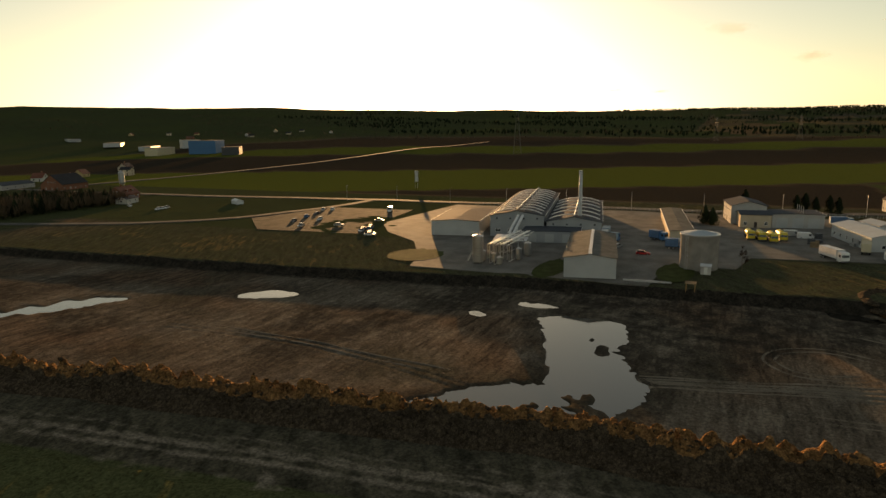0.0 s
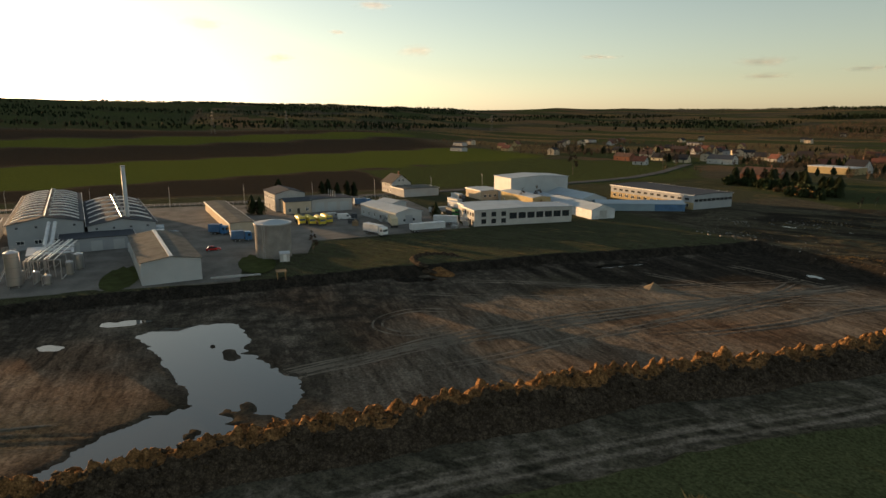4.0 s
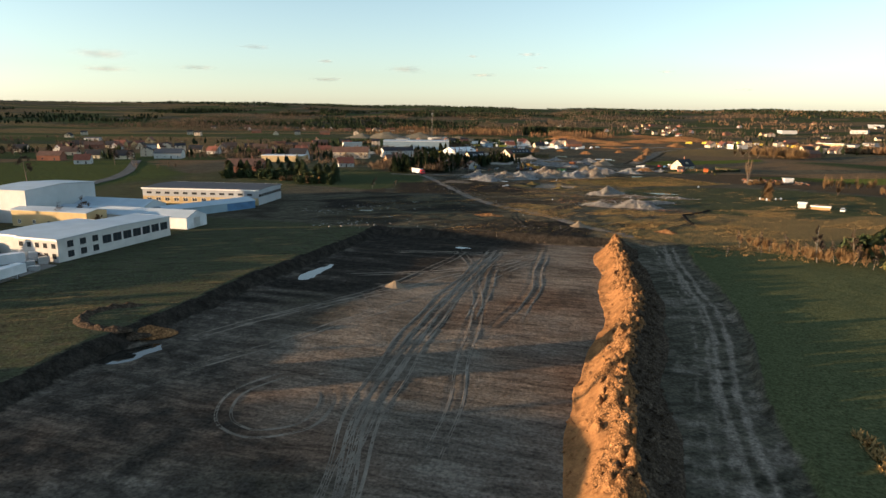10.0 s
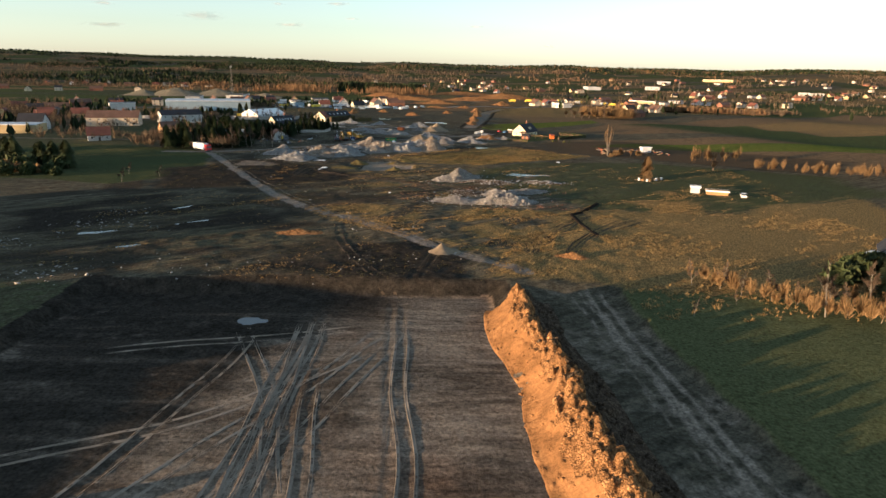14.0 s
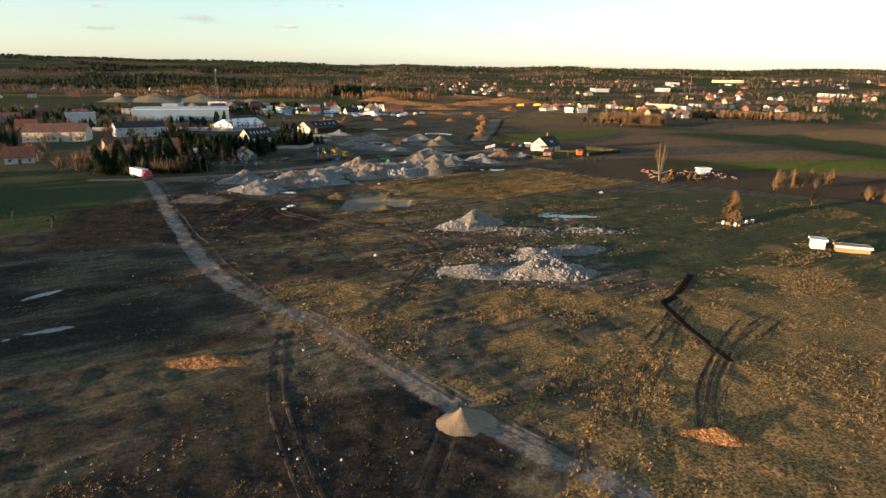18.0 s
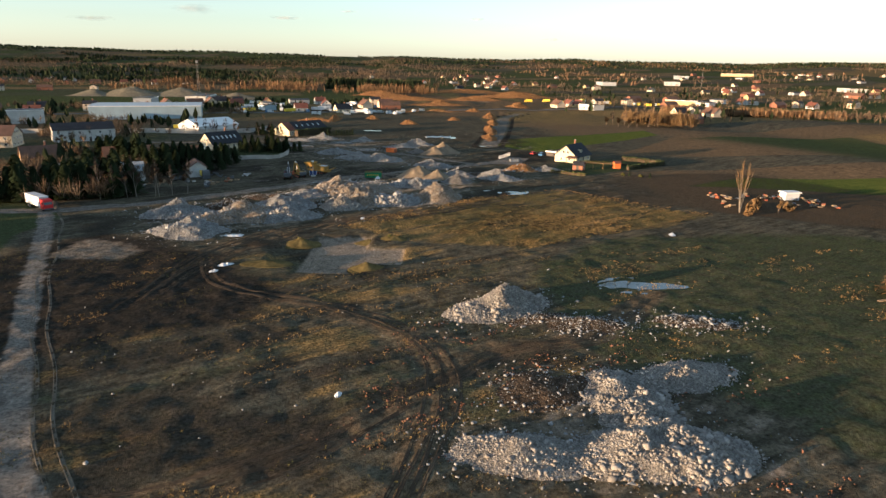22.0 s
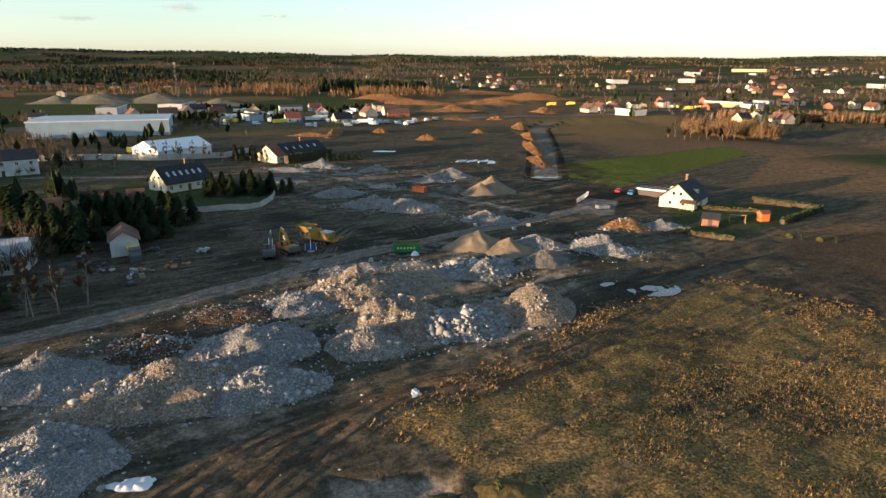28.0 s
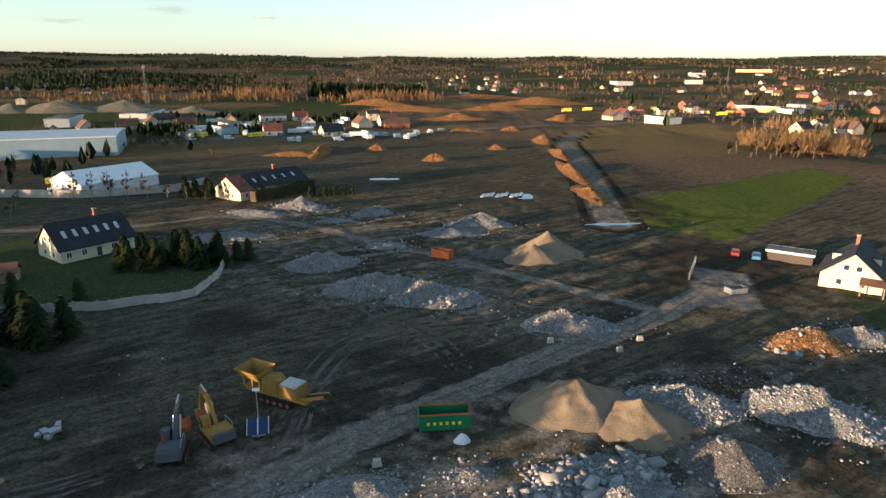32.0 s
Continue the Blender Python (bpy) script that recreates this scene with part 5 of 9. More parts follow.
def make_lorry(x, y, rot, cab, box, label, L=12.0, name="lorry", tank=False, H=3.6):
    """A lorry whose cab looks along +x."""
    t = thing(name, x, y, None, rot, label, "lorry", "parked lorries")
    h = L / 2
    part("chassis", Geo().box(-h, -0.5, 0.75, h - 0.3, 0.5, 1.05), "black", t)
    part("cab", Geo().prism([(h - 2.2, 0.6), (h, 0.6), (h, 1.7), (h - 0.25, 3.1), (h - 2.2, 3.25)], -1.2, 1.2), cab, t)
    part("windscreen", Geo().prism([(h + 0.005, 1.75), (h + 0.03, 1.75), (h - 0.2, 2.75), (h - 0.225, 2.75)], -1.05, 1.05), "glass", t)
    for k in (-1, 1):
        part("side_window", Geo().box(h - 1.3, k * 1.2 - 0.02, 1.8, h - 0.5, k * 1.2 + 0.02, 2.6), "glass", t)
    part("bumper", Geo().box(h - 0.1, -1.2, 0.4, h + 0.12, 1.2, 0.8), "darkgrey", t)
    if tank:
        g = Geo()
        n = 18
        for a, b in ((-h, -h + 0.4), (-h + 0.4, h - 2.9), (h - 2.9, h - 2.5)):
            ra = 0.7 if a == -h else 1.15
            rb = 0.7 if b == h - 2.5 else 1.15
            g.tube((a, 0, 2.2), (b, 0, 2.2), ra, rb, n)
        part("tank", g, box, t)
        part("hatch", Geo().tube((-1, 0, 3.3), (-1, 0, 3.5), 0.3, 0.3, 10), "galv", t)
    else:
        part("cargo_box", Geo().box(-h, -1.25, 1.05, h - 2.5, 1.25, H), box, t)
        part("rear_door", Geo().box(-h - 0.05, -1.15, 1.15, -h, 1.15, H - 0.1), box, t)
    for px in (-h + 1.2, -h + 2.5, h - 1.2):
        for py in (-1.0, 1.0):
            wheel(t, px, py, 0.5, 0.32)
    return t


def make_trailer(x, y, rot, box, label, L=11.0, H=3.3):
    t = thing("trailer", x, y, None, rot, label, "trailer", "parked trailers")
    h = L / 2
    part("chassis", Geo().box(-h, -0.5, 0.8, h, 0.5, 1.05), "black", t)
    part("cargo_box", Geo().box(-h, -1.25, 1.05, h, 1.25, H), box, t)
    part("landing_leg", Geo().box(h - 2.4, -0.8, 0, h - 2.2, 0.8, 0.8), "galv", t)
    for px in (-h + 1.0, -h + 2.3):
        for py in (-1.0, 1.0):
            wheel(t, px, py, 0.5, 0.32)
    return t


# heaps: a mound, and loose pieces lying on it
pieces = clod_boxes


def heap(name, x, y, rx, ry, h, rot, base_mat, label, category="heap", n=0, size=0.5, chunk="chunk", seed=1, power=1.15, lumps=0.35, group="heaps on the site", z=None, small=True):
    t = thing(name, x, y, (float(height(x, y)) if z is None else z), rot, label, category, group)
    rings, seg = 26, 60
    R = np.linspace(0, 1, rings)[:, None] * np.ones((1, seg))
    A = np.ones((rings, 1)) * np.linspace(0, 2 * np.pi, seg, endpoint=False)[None]

    def surf(u, v):
        r = np.hypot(u, v)
        e = 1 + 0.22 * fbm(np.cos(np.arctan2(v, u)) * 3, np.sin(np.arctan2(v, u)) * 3, 2.0, seed, 3)
        q = np.clip(1 - r / e, 0, 1)
        body = q ** power if power >= 1 else 1 - (1 - q) ** (1 / power)
        return h * body * (1 + lumps * fbm(u * rx, v * ry, max(2.0, 0.45 * rx), seed + 3, 3)) + 0.16 * lumps * h * fbm(u * rx, v * ry, 1.8, seed + 5, 3) * step(0, 0.25, q)
    U, W = R * np.cos(A) * 1.15, R * np.sin(A) * 1.15
    Z = surf(U, W) - 0.35 * step(0.9, 1.0, R)
    V = np.stack([U * rx, W * ry, Z], -1).reshape(-1, 3)
    ix = np.arange(rings * seg).reshape(rings, seg)
    F = np.stack([ix[:-1], ix[1:], np.roll(ix, -1, 1)[1:], np.roll(ix, -1, 1)[:-1]], -1).reshape(-1, 4)
    part("mound", array_mesh("mound", V, F), base_mat, t, smooth=not n)
    if n:
        rng = np.random.default_rng(seed)
        rad, ang = rng.random(n) ** 0.6 * 1.12, rng.random(n) * 2 * np.pi
        u, v = rad * np.cos(ang), rad * np.sin(ang)
        P = np.stack([u * rx, v * ry, np.maximum(surf(u, v), 0) + 0.12 * size], -1)
        ob = part("rubble", array_mesh("rubble", *pieces(P, size, rng)), chunk, t)
        tagged(ob, kind="stuff")
        m = n // 5
        rad, ang = rng.random(m) ** 0.5 * 1.05, rng.random(m) * 2 * np.pi
        u, v = rad * np.cos(ang), rad * np.sin(ang)
        keep = fbm(u * rx, v * ry, 3.0, seed + 9, 2) > -0.1          # larger lumps lie in drifts
        P = np.stack([u * rx, v * ry, np.maximum(surf(u, v), 0) + 0.1 * size], -1)[keep]
        ob = part("rubble", array_mesh("rubble", *pieces(P, 2.3 * size, rng, 0.8)), chunk, t, "larger lumps of broken concrete")
        tagged(ob, "larger lumps of broken concrete", kind="stuff")
    return t


# trees
def limb(g, p, d, length, r, depth, rng, twigs, spread=0.5, lift=0.25):
    q = p + d * length
    g.tube(p, q, r, r * 0.62, 5 if depth > 1 else 3)
    if depth == 0:
        for _ in range(11):
            e = (d + Vector((rng.uniform(-1, 1), rng.uniform(-1, 1), rng.uniform(-0.3, 0.9))) * 0.9).normalized()
            s = q - d * length * rng.uniform(0, 0.9)
            o = e.orthogonal().normalized() * 0.046
            f = s + e * length * rng.uniform(0.6, 1.2)
            twigs.add([tuple(s - o), tuple(s + o), tuple(f)], [(0, 1, 2)])
        return
    for i in range(3 if depth > 1 else 4):
        a = rng.uniform(0, 6.28)
        side = d.orthogonal().normalized()
        side = Matrix.Rotation(a, 3, d) @ side
        e = (d + side * spread * rng.uniform(0.6, 1.4) + Vector((0, 0, lift))).normalized()
        limb(g, p + d * length * rng.uniform(0.55, 1.0), e, length * rng.uniform(0.6, 0.78), r * 0.55, depth - 1, rng, twigs, spread, lift)


def bare_tree(name, h, seed, bark, twig, spread=0.5, lift=0.25, stems=1, label="", category="tree"):
    rng = random.Random(seed)
    t = new(name)
    g, tw = Geo(), Geo()
    for s in range(stems):
        lean = Vector((rng.uniform(-.12, .12), rng.uniform(-.12, .12), 1)) if stems == 1 else Vector((rng.uniform(-.4, .4), rng.uniform(-.4, .4), 1))
        d, p, r = lean.normalized(), Vector((rng.uniform(-.4, .4) * (stems > 1), rng.uniform(-.4, .4) * (stems > 1), -0.3)), (h * 0.0105 + 0.03) * (1 if stems == 1 else 0.55)
        k = 5
        for i in range(k):
            q = p + d * h * 0.8 / k
            g.tube(p, q, r, r * 0.82, 6)
            r *= 0.82
            p = q
            d = (d + Vector((rng.uniform(-.1, .1), rng.uniform(-.1, .1), 0.05))).normalized()
            if i >= 1:
                for _ in range(3):
                    a = rng.uniform(0, 6.28)
                    e = Vector((math.cos(a) * spread * 1.6, math.sin(a) * spread * 1.6, 0.55 + lift)).normalized()
                    limb(g, p - d * h * rng.uniform(0, 0.12), e, h * 0.17 * (1.1 - 0.14 * i), r * 0.5, 2, rng, tw, spread, lift)
        limb(g, p, d, h * 0.14, r, 1, rng, tw, spread, lift)
    part("trunk", g, bark, t)
    part("crown", tw, twig, t)
    return tagged(t, label, category)


def conifer(name, h, seed, leaf="needle", width=0.26, label="", bushy=1.0):
    rng = np.random.default_rng(seed)
    t = new(name)
    part("trunk", Geo().tube((0, 0, -0.3), (0, 0, h * 0.92), 0.02 * h, 0.02, 6), "bark", t)
    n = int(1300 * bushy)
    f = rng.random(n) ** 0.8
    z = h * (0.07 + 0.93 * f)
    a = rng.random(n) * 6.28
    lobe = 1 + 0.28 * np.sin(2 * a + 7 * f + seed) + 0.22 * np.sin(3 * a - 11 * f + 2 * seed)     # uneven boughs
    rad = h * width * 1.1 * (1 - f) ** 0.62 * lobe * (0.3 + 0.8 * rng.random(n)) + 0.06
    c = np.stack([rad * np.cos(a), rad * np.sin(a), z - 0.18 * rad], -1)
    out = np.stack([np.cos(a), np.sin(a), -0.35 + 0 * a], -1)
    side = np.stack([-np.sin(a), np.cos(a), 0.4 * (rng.random(n) - .5)], -1)
    ln, wd = (0.05 * h + 0.25) * (0.6 + 0.8 * rng.random((n, 1))), (0.022 * h + 0.12) * (0.6 + 0.8 * rng.random((n, 1)))
    up = np.array([[0, 0, 1.0]]) * wd * 0.5
    V = np.stack([c - out * ln, c + side * wd + up * 0.4, c + out * ln * 0.6, c - side * wd - up * 0.6], 1).reshape(-1, 3)
    part("crown", array_mesh("crown", V, np.arange(4 * n).reshape(-1, 4)), leaf, t)
    return tagged(t, label, "tree")


def shrub(name, w, h, seed, leaf, label="", n=500, category="shrub"):
    """A shrub or hedge body of many small leaf clumps: w may be (x, y)."""
    rng = np.random.default_rng(seed)
    t = new(name)
    wx, wy = w if isinstance(w, tuple) else (w, w)
    d = rng.normal(size=(n, 3))
    d /= np.linalg.norm(d, axis=1)[:, None]
    r = (0.6 + 0.4 * rng.random((n, 1))) * (1 + 0.2 * np.sin(5 * d[:, :1] + seed))
    c = d * r * np.array([[wx / 2, wy / 2, h / 2]]) + np.array([[0, 0, h * 0.48]])
    e, f = rng.normal(size=(n, 3)), rng.normal(size=(n, 3))
    s = 0.10 * (wx * wy * h) ** (1 / 3) + 0.06
    V = np.stack([c - e * s, c + f * s * 0.8, c + e * s, c - f * s * 0.8], 1).reshape(-1, 3)
    V[:, 2] = np.maximum(V[:, 2], 0)
    g = Geo()
    for i in range(4):
        a = i * 1.57 + seed
        g.tube((0, 0, -0.2), (math.cos(a) * wx * 0.2, math.sin(a) * wy * 0.2, h * 0.6), 0.05, 0.02, 4)
    part("stem", g, "bark", t)
    part("foliage", array_mesh("foliage", V, np.arange(4 * n).reshape(-1, 4)), leaf, t)
    return tagged(t, label, category)


def hedge(name, x, y, rot, L, W, H, leaf, label, seed=3):
    """A clipped hedge: a core full of leaf clumps on every side."""
    rng = np.random.default_rng(seed)
    t = thing(name, x, y, None, rot, label, "hedge")
    part("core", Geo().box(-L / 2 + .2, -W / 2 + .2, 0, L / 2 - .2, W / 2 - .2, H - .25), "twig", t)
    n = int(L * (2 * H + W) * 9)
    u = rng.random((n, 3))
    c = (u - [0.5, 0.5, 0]) * [L, W, H]
    face = rng.integers(0, 3, n)
    c[face == 0, 2] = H * (1 + 0.04 * np.sin(c[face == 0, 0]))
    c[face == 1, 1] = -W / 2
    c[face == 2, 1] = W / 2
    c += 0.08 * rng.normal(size=c.shape)
    e, f = rng.normal(size=(n, 3)) * 0.16, rng.normal(size=(n, 3)) * 0.13
    V = np.stack([c - e, c + f, c + e, c - f], 1).reshape(-1, 3)
    part("foliage", array_mesh("foliage", V, np.arange(4 * n).reshape(-1, 4)), leaf, t)
    return t


def plant(proto, spots, group, used):
    """Stand copies of a tree at the spots (x, y, size, turn); the first one is the model itself."""
    for x, y, s, a in spots:
        m = pose(x, y, float(height(x, y)), 0, 0, a)
        ob = proto if proto.name not in used else copy_thing(proto, m)
        used.add(proto.name)
        ob.matrix_basis = m @ Matrix.Diagonal((s, s, s, 1))
        tagged(ob, group=group)


used = set()

# ---- the works beside the pit ----
yard = Geo()
for poly in ([(-122.5, -32), (-122.5, 36), (-150, 38), (-150, 56), (-168, 60), (-176, 118), (-262, 118), (-268, 20), (-268, -80), (-196, -84), (-176, -70), (-160, -50), (-136, -36)],):
    n = len(poly)
    yard.add([(x, y, 0.16) for x, y in poly] + [(x, y, -0.5) for x, y in poly], [tuple(range(n))] + [(i, i + n, (i + 1) % n + n, (i + 1) % n) for i in range(n)])
tagged(part("pavement", yard, "paving"), "worn grey concrete yard of the works", "pavement", kind="structure")
YZ = 0.17
for k, (cx, cy, a, b) in enumerate(((-138, -38, 10, 9), (-134, 8, 13, 4.5), (-140, 41, 12, 5))):
    n = 24
    g = Geo().add([(a * math.cos(6.283 * i / n) * (1 + .12 * math.sin(3 * i)), b * math.sin(6.283 * i / n), 0.05) for i in range(n)], [tuple(range(n))])
    ob = part("lawn", g, mat("lawn_%s" % "abc"[k], (0.05, 0.06, 0.02), 0.95, var=0.4, bump=0.8))
    ob.location = (cx, cy, YZ)
    tagged(ob, "patch of dull green lawn in the concrete yard", "lawn", kind="structure")

# hall with ribbed rooflights
def ribbed_hall(x, y, L, W, H, R, ribs, split, label):
    """Ridge along x; curved rooflight ribs lie across both slopes."""
    t = thing("factory_hall", x, y, YZ, 11, label, "factory hall", "factory halls")
    l2, w2 = L / 2, W / 2
    part("wall", Geo().side([(-w2, -0.6), (w2, -0.6), (w2, H), (0, H + R), (-w2, H)], -l2, l2), "panelgrey", t)
    for k in (-1, 1):
        c = [(-l2 - .4, k * (w2 + .4), H), (l2 + .4, k * (w2 + .4), H), (l2 + .4, 0, H + R), (-l2 - .4, 0, H + R)]
        part("roof", slab(*(c if k < 0 else c[::-1]), 0.2), "roofgrey", t)
        part("gutter", Geo().box(-l2 - .4, k * (w2 + .45) - .12, H - .1, l2 + .4, k * (w2 + .45) + .12, H + .2), "galv", t)
    for i in range(ribs):
        px = -l2 + L * (i + 0.6) / ribs
        for k in (-1, 1):
            f = (0.10, 0.90) if split else (0.02, 0.94)
            g = Geo()
            last = []
            for j in range(7):
                q = f[0] + (f[1] - f[0]) * j / 6
                bow = 0.75 * math.sin(math.pi * j / 6) + 0.35
                P = (px, k * w2 * q, H + R * (1 - q) + 0.15 + bow * 0.8)
                last.append(P)
            part("rooflight", g.sweep(last, 0.9, 0.3), "plastic", t, "curved white rooflight")
    part("ridge_pipe", Geo().tube((-l2, 0, H + R + .6), (l2, 0, H + R + .6), 0.18, 0.18, 8), "steel", t)
    for i in range(5):
        px = -l2 + L * (i + .5) / 5
        v = part("roof_vent", Geo().tube((px, 1.2, H + R - .2), (px, 1.2, H + R + 1.3), .35, .35, 8).tube((px, 1.2, H + R + 1.3), (px, 1.2, H + R + 1.6), .55, .1, 8), "galv", t)
    for i in range(4):
        part("wall_vent", Geo().box(l2, -w2 + W * (i + .5) / 4 - .35, H - 1.2, l2 + .12, -w2 + W * (i + .5) / 4 + .35, H - .6), "darkgrey", t)
    for i in range(int(W / 5)):
        put_window(t, l2, -w2 + 3 + i * 4.6, 1.6, 2.0, 1.2, "y", 1)
    return t


ribbed_hall(-223.2, -26.3, 84, 20, 7.6, 2.0, 11, True, "grey factory hall with rows of curved white rooflights")
ribbed_hall(-219.3, -4.4, 69, 19.5, 5.8, 1.8, 6, False, "lower grey factory hall with wide curved rooflights")
flat_hall("warehouse", -194.3, -44.5, 11, 36, 18.5, 5.4, "panel", "roofgrey", "white warehouse with a low grey roof", "warehouse", slope=0.6, z=YZ)
t = flat_hall("extension", -178.5, -4, 11, 11, 20, 3.8, "panelgrey", "roofgrey", "low grey extension before the factory halls", "extension", slope=0.2, z=YZ)
for i in range(3):
    put_door(t, 5.5, -6.5 + i * 6, 0.1, 3, 3, "y", 1, "panel")
t = gable("storage_hall", -145.6, 16.9, 10.5, 41, 13.6, 5.4, 1.0, "panel", "rooffelt", "white storage hall with a dark felt roof and pale ridge strip", "storage hall", over=0.35, chimney=False, gable_wins=0, door=False, z=YZ)
part("ridge_strip", Geo().box(-20.8, -.45, 6.55, 20.8, .45, 6.72), "plastic", t, "pale translucent ridge strip")
put_door(t, -8, -6.8, 0.1, 3.5, 3.6, "x", -1, "panelgrey")
for i in range(4):
    put_window(t, -14 + i * 8, 6.8, 3.4, 2.4, .9, "x", 1)

# chimney, silo, tank
t = thing("chimney_stack", -190.5, 3.2, YZ, 0, "tall slim pale steel chimney stack beside the factory halls", "chimney")
part("shaft", Geo().tube((0, 0, 0), (0, 0, 24), .75, .6, 16), "plastic", t, smooth=True)
part("base", Geo().tube((0, 0, 0), (0, 0, .8), 1.2, 1.2, 16), "concrete", t)
part("ladder", Geo().beam((.8, -.2, 1), (.65, -.2, 23.5), .05, .05).beam((.8, .2, 1), (.65, .2, 23.5), .05, .05), "galv", t)
part("rim", Geo().tube((0, 0, 23.6), (0, 0, 24.1), .72, .72, 16), "galv", t)

t = thing("silo", -132.5, -14.1, YZ, 0, "upright stainless steel silo with a railed platform", "silo")
part("shell", Geo().tube((0, 0, .6), (0, 0, 8.3), 1.6, 1.6, 28).tube((0, 0, 8.3), (0, 0, 8.9), 1.6, .3, 28), "steel", t, smooth=False)
for i in range(4):
    a = math.pi / 4 + i * math.pi / 2
    part("leg", Geo().tube((1.4 * math.cos(a), 1.4 * math.sin(a), 0), (1.4 * math.cos(a), 1.4 * math.sin(a), .8), .12, .12, 8), "galv", t)
for zz in (2.4, 4.8, 7.2):
    part("hoop", Geo().tube((0, 0, zz), (0, 0, zz + .12), 1.66, 1.66, 28), "galv", t)
g = Geo()
for i in range(12):
    a = i * math.pi / 6
    b = a + math.pi / 6
    g.tube((1.7 * math.cos(a), 1.7 * math.sin(a), 8.4), (1.7 * math.cos(a), 1.7 * math.sin(a), 9.5), .03, .03, 4)
    g.tube((1.7 * math.cos(a), 1.7 * math.sin(a), 9.5), (1.7 * math.cos(b), 1.7 * math.sin(b), 9.5), .03, .03, 4)
part("railing", g, "galv", t)
g = Geo()
for i in range(22):
    z0 = i * .4
    g.box(-3.6 - .0 * i, -4.6 + i * .22, z0, -2.6, -4.35 + i * .22, z0 + .06)
g.beam((-3.6, -4.6, 0), (-3.6, .2, 8.8), .1, .25).beam((-2.6, -4.6, 0), (-2.6, .2, 8.8), .1, .25)
part("stair", g, "galv", t, "steep galvanised stair")
# frame of pipes and vessels between the silo and the hall
t = thing("pipe_rack", -146, -10, YZ, 0, "stainless pipework and vessels on a galvanised steel rack", "pipe rack")
for px in (-12, -6, 0, 6):
    for py in (-4, 4):
        part("post", Geo().box(px - .1, py - .1, 0, px + .1, py + .1, 4.6), "galv", t)
    part("cross_beam", Geo().box(px - .1, -4.1, 4.4, px + .1, 4.1, 4.65), "galv", t)
for i, py in enumerate((-3.4, -2.6, -1.5, -.6, .8, 1.7, 3.0)):
    zz = 4.85 + .12 * (i % 3)
    part("pipe", Geo().tube((-20, py, zz), (7.5, py, zz), .12 + .05 * (i % 3), None, 8).tube((7.5, py, zz), (7.5, py, .4), .12, None, 8), "steel", t)
for px, py, r, h in ((10, -4, 1.0, 3.2), (10, -.5, .8, 2.6), (13, 2.5, .9, 2.2), (4, 5.5, .9, 3.4), (-2, 6.5, 1.1, 4.2)):
    v = part("vessel", Geo().tube((px, py, .4), (px, py, h), r, r, 16).tube((px, py, h), (px, py, h + .4), r, .2, 16), "steel", t)
    part("foot", Geo().tube((px, py, 0), (px, py, .4), r * .7, r * .7, 12), "concrete", v)
for i in range(9):
    g = Geo()
    a, b = random.Random(i).uniform(-10, 13), random.Random(i + 40).uniform(-6, 7)
    g.tube((a, b, .5 + .1 * i), (a + 5, b, .5 + .1 * i), .1, .1, 6).tube((a + 5, b, .5 + .1 * i), (a + 5, b, 3.4), .1, .1, 6)
    part("pipe_loop", g, "steel", t)
t = thing("air_duct", -163, -13.5, YZ, 11, "two sloping white ducts from the hall to a white canopy", "duct")
for k in (0, 1.6):
    part("duct", Geo().tube((-15, k, 8.4), (3, k - 1, 4.6), .5, .5, 10), "plastic", t)
part("canopy", slab((2, -5, 4.2), (12, -5, 3.8), (12, 6, 3.8), (2, 6, 4.2), .18), "plastic", t)
for px, py in ((3, -4.5), (11, -4.5), (11, 5.5), (3, 5.5)):
    part("post", Geo().tube((px, py, 0), (px, py, 3.9), .1, .1, 8), "galv", t)
for k, (px, py) in enumerate(((-168, 6.5), (-167.6, 8.7), (-168, 10.9))):
    t = thing("fluid_tank", px, py, YZ, 0, "small upright white plastic tank beside the hall", "tank", "white tanks")
    part("shell", Geo().tube((0, 0, 0), (0, 0, 2.6), .95, .95, 18), "plastic", t)
    part("lid", Geo().tube((0, 0, 2.6), (0, 0, 2.9), .95, .3, 18), "plastic", t)

t = thing("round_tank", -149.5, 46.3, YZ, 0, "round weathered concrete tank with a pale domed roof", "tank")
part("shell", Geo().tube((0, 0, -.3), (0, 0, 9.6), 5.1, 5.1, 48), "tankwall", t)
part("roof", Geo().tube((0, 0, 9.6), (0, 0, 10.6), 5.25, .6, 48), "roofwhite", t)
part("rim", Geo().tube((0, 0, 9.45), (0, 0, 9.75), 5.35, 5.35, 48), "galv", t)
g = Geo()
for i in range(28):
    g.beam((5.2, -3.3, .3 + i * .34), (5.2, -2.7, .3 + i * .34), .04, .04)
part("ladder", g.beam((5.2, -3.3, 0), (5.2, -3.3, 10.4), .06, .06).beam((5.2, -2.7, 0), (5.2, -2.7, 10.4), .06, .06), "galv", t)
t = gable("kiosk", -141.8, 48.6, 90, 2.6, 2.4, 2.1, .5, "white", "plastic", "small white kiosk beside the round tank", "kiosk", over=.15, chimney=False, gable_wins=0, z=YZ - .1)
put_door(t, 0, -1.2, .1, .9, 1.9, "x", -1, "frame")

t = thing("car_port", -122.5, 46, None, 0, "small dark timber frame shelter at the pit's edge", "shelter")
for a, b in ((-1, -1), (1, -1), (1, 1), (-1, 1)):
    part("post", Geo().box(a - .08, b - .08, 0, a + .08, b + .08, 2.0), "timber", t)
part("roof", Geo().box(-1.3, -1.3, 2.0, 1.3, 1.3, 2.15), "wood", t)

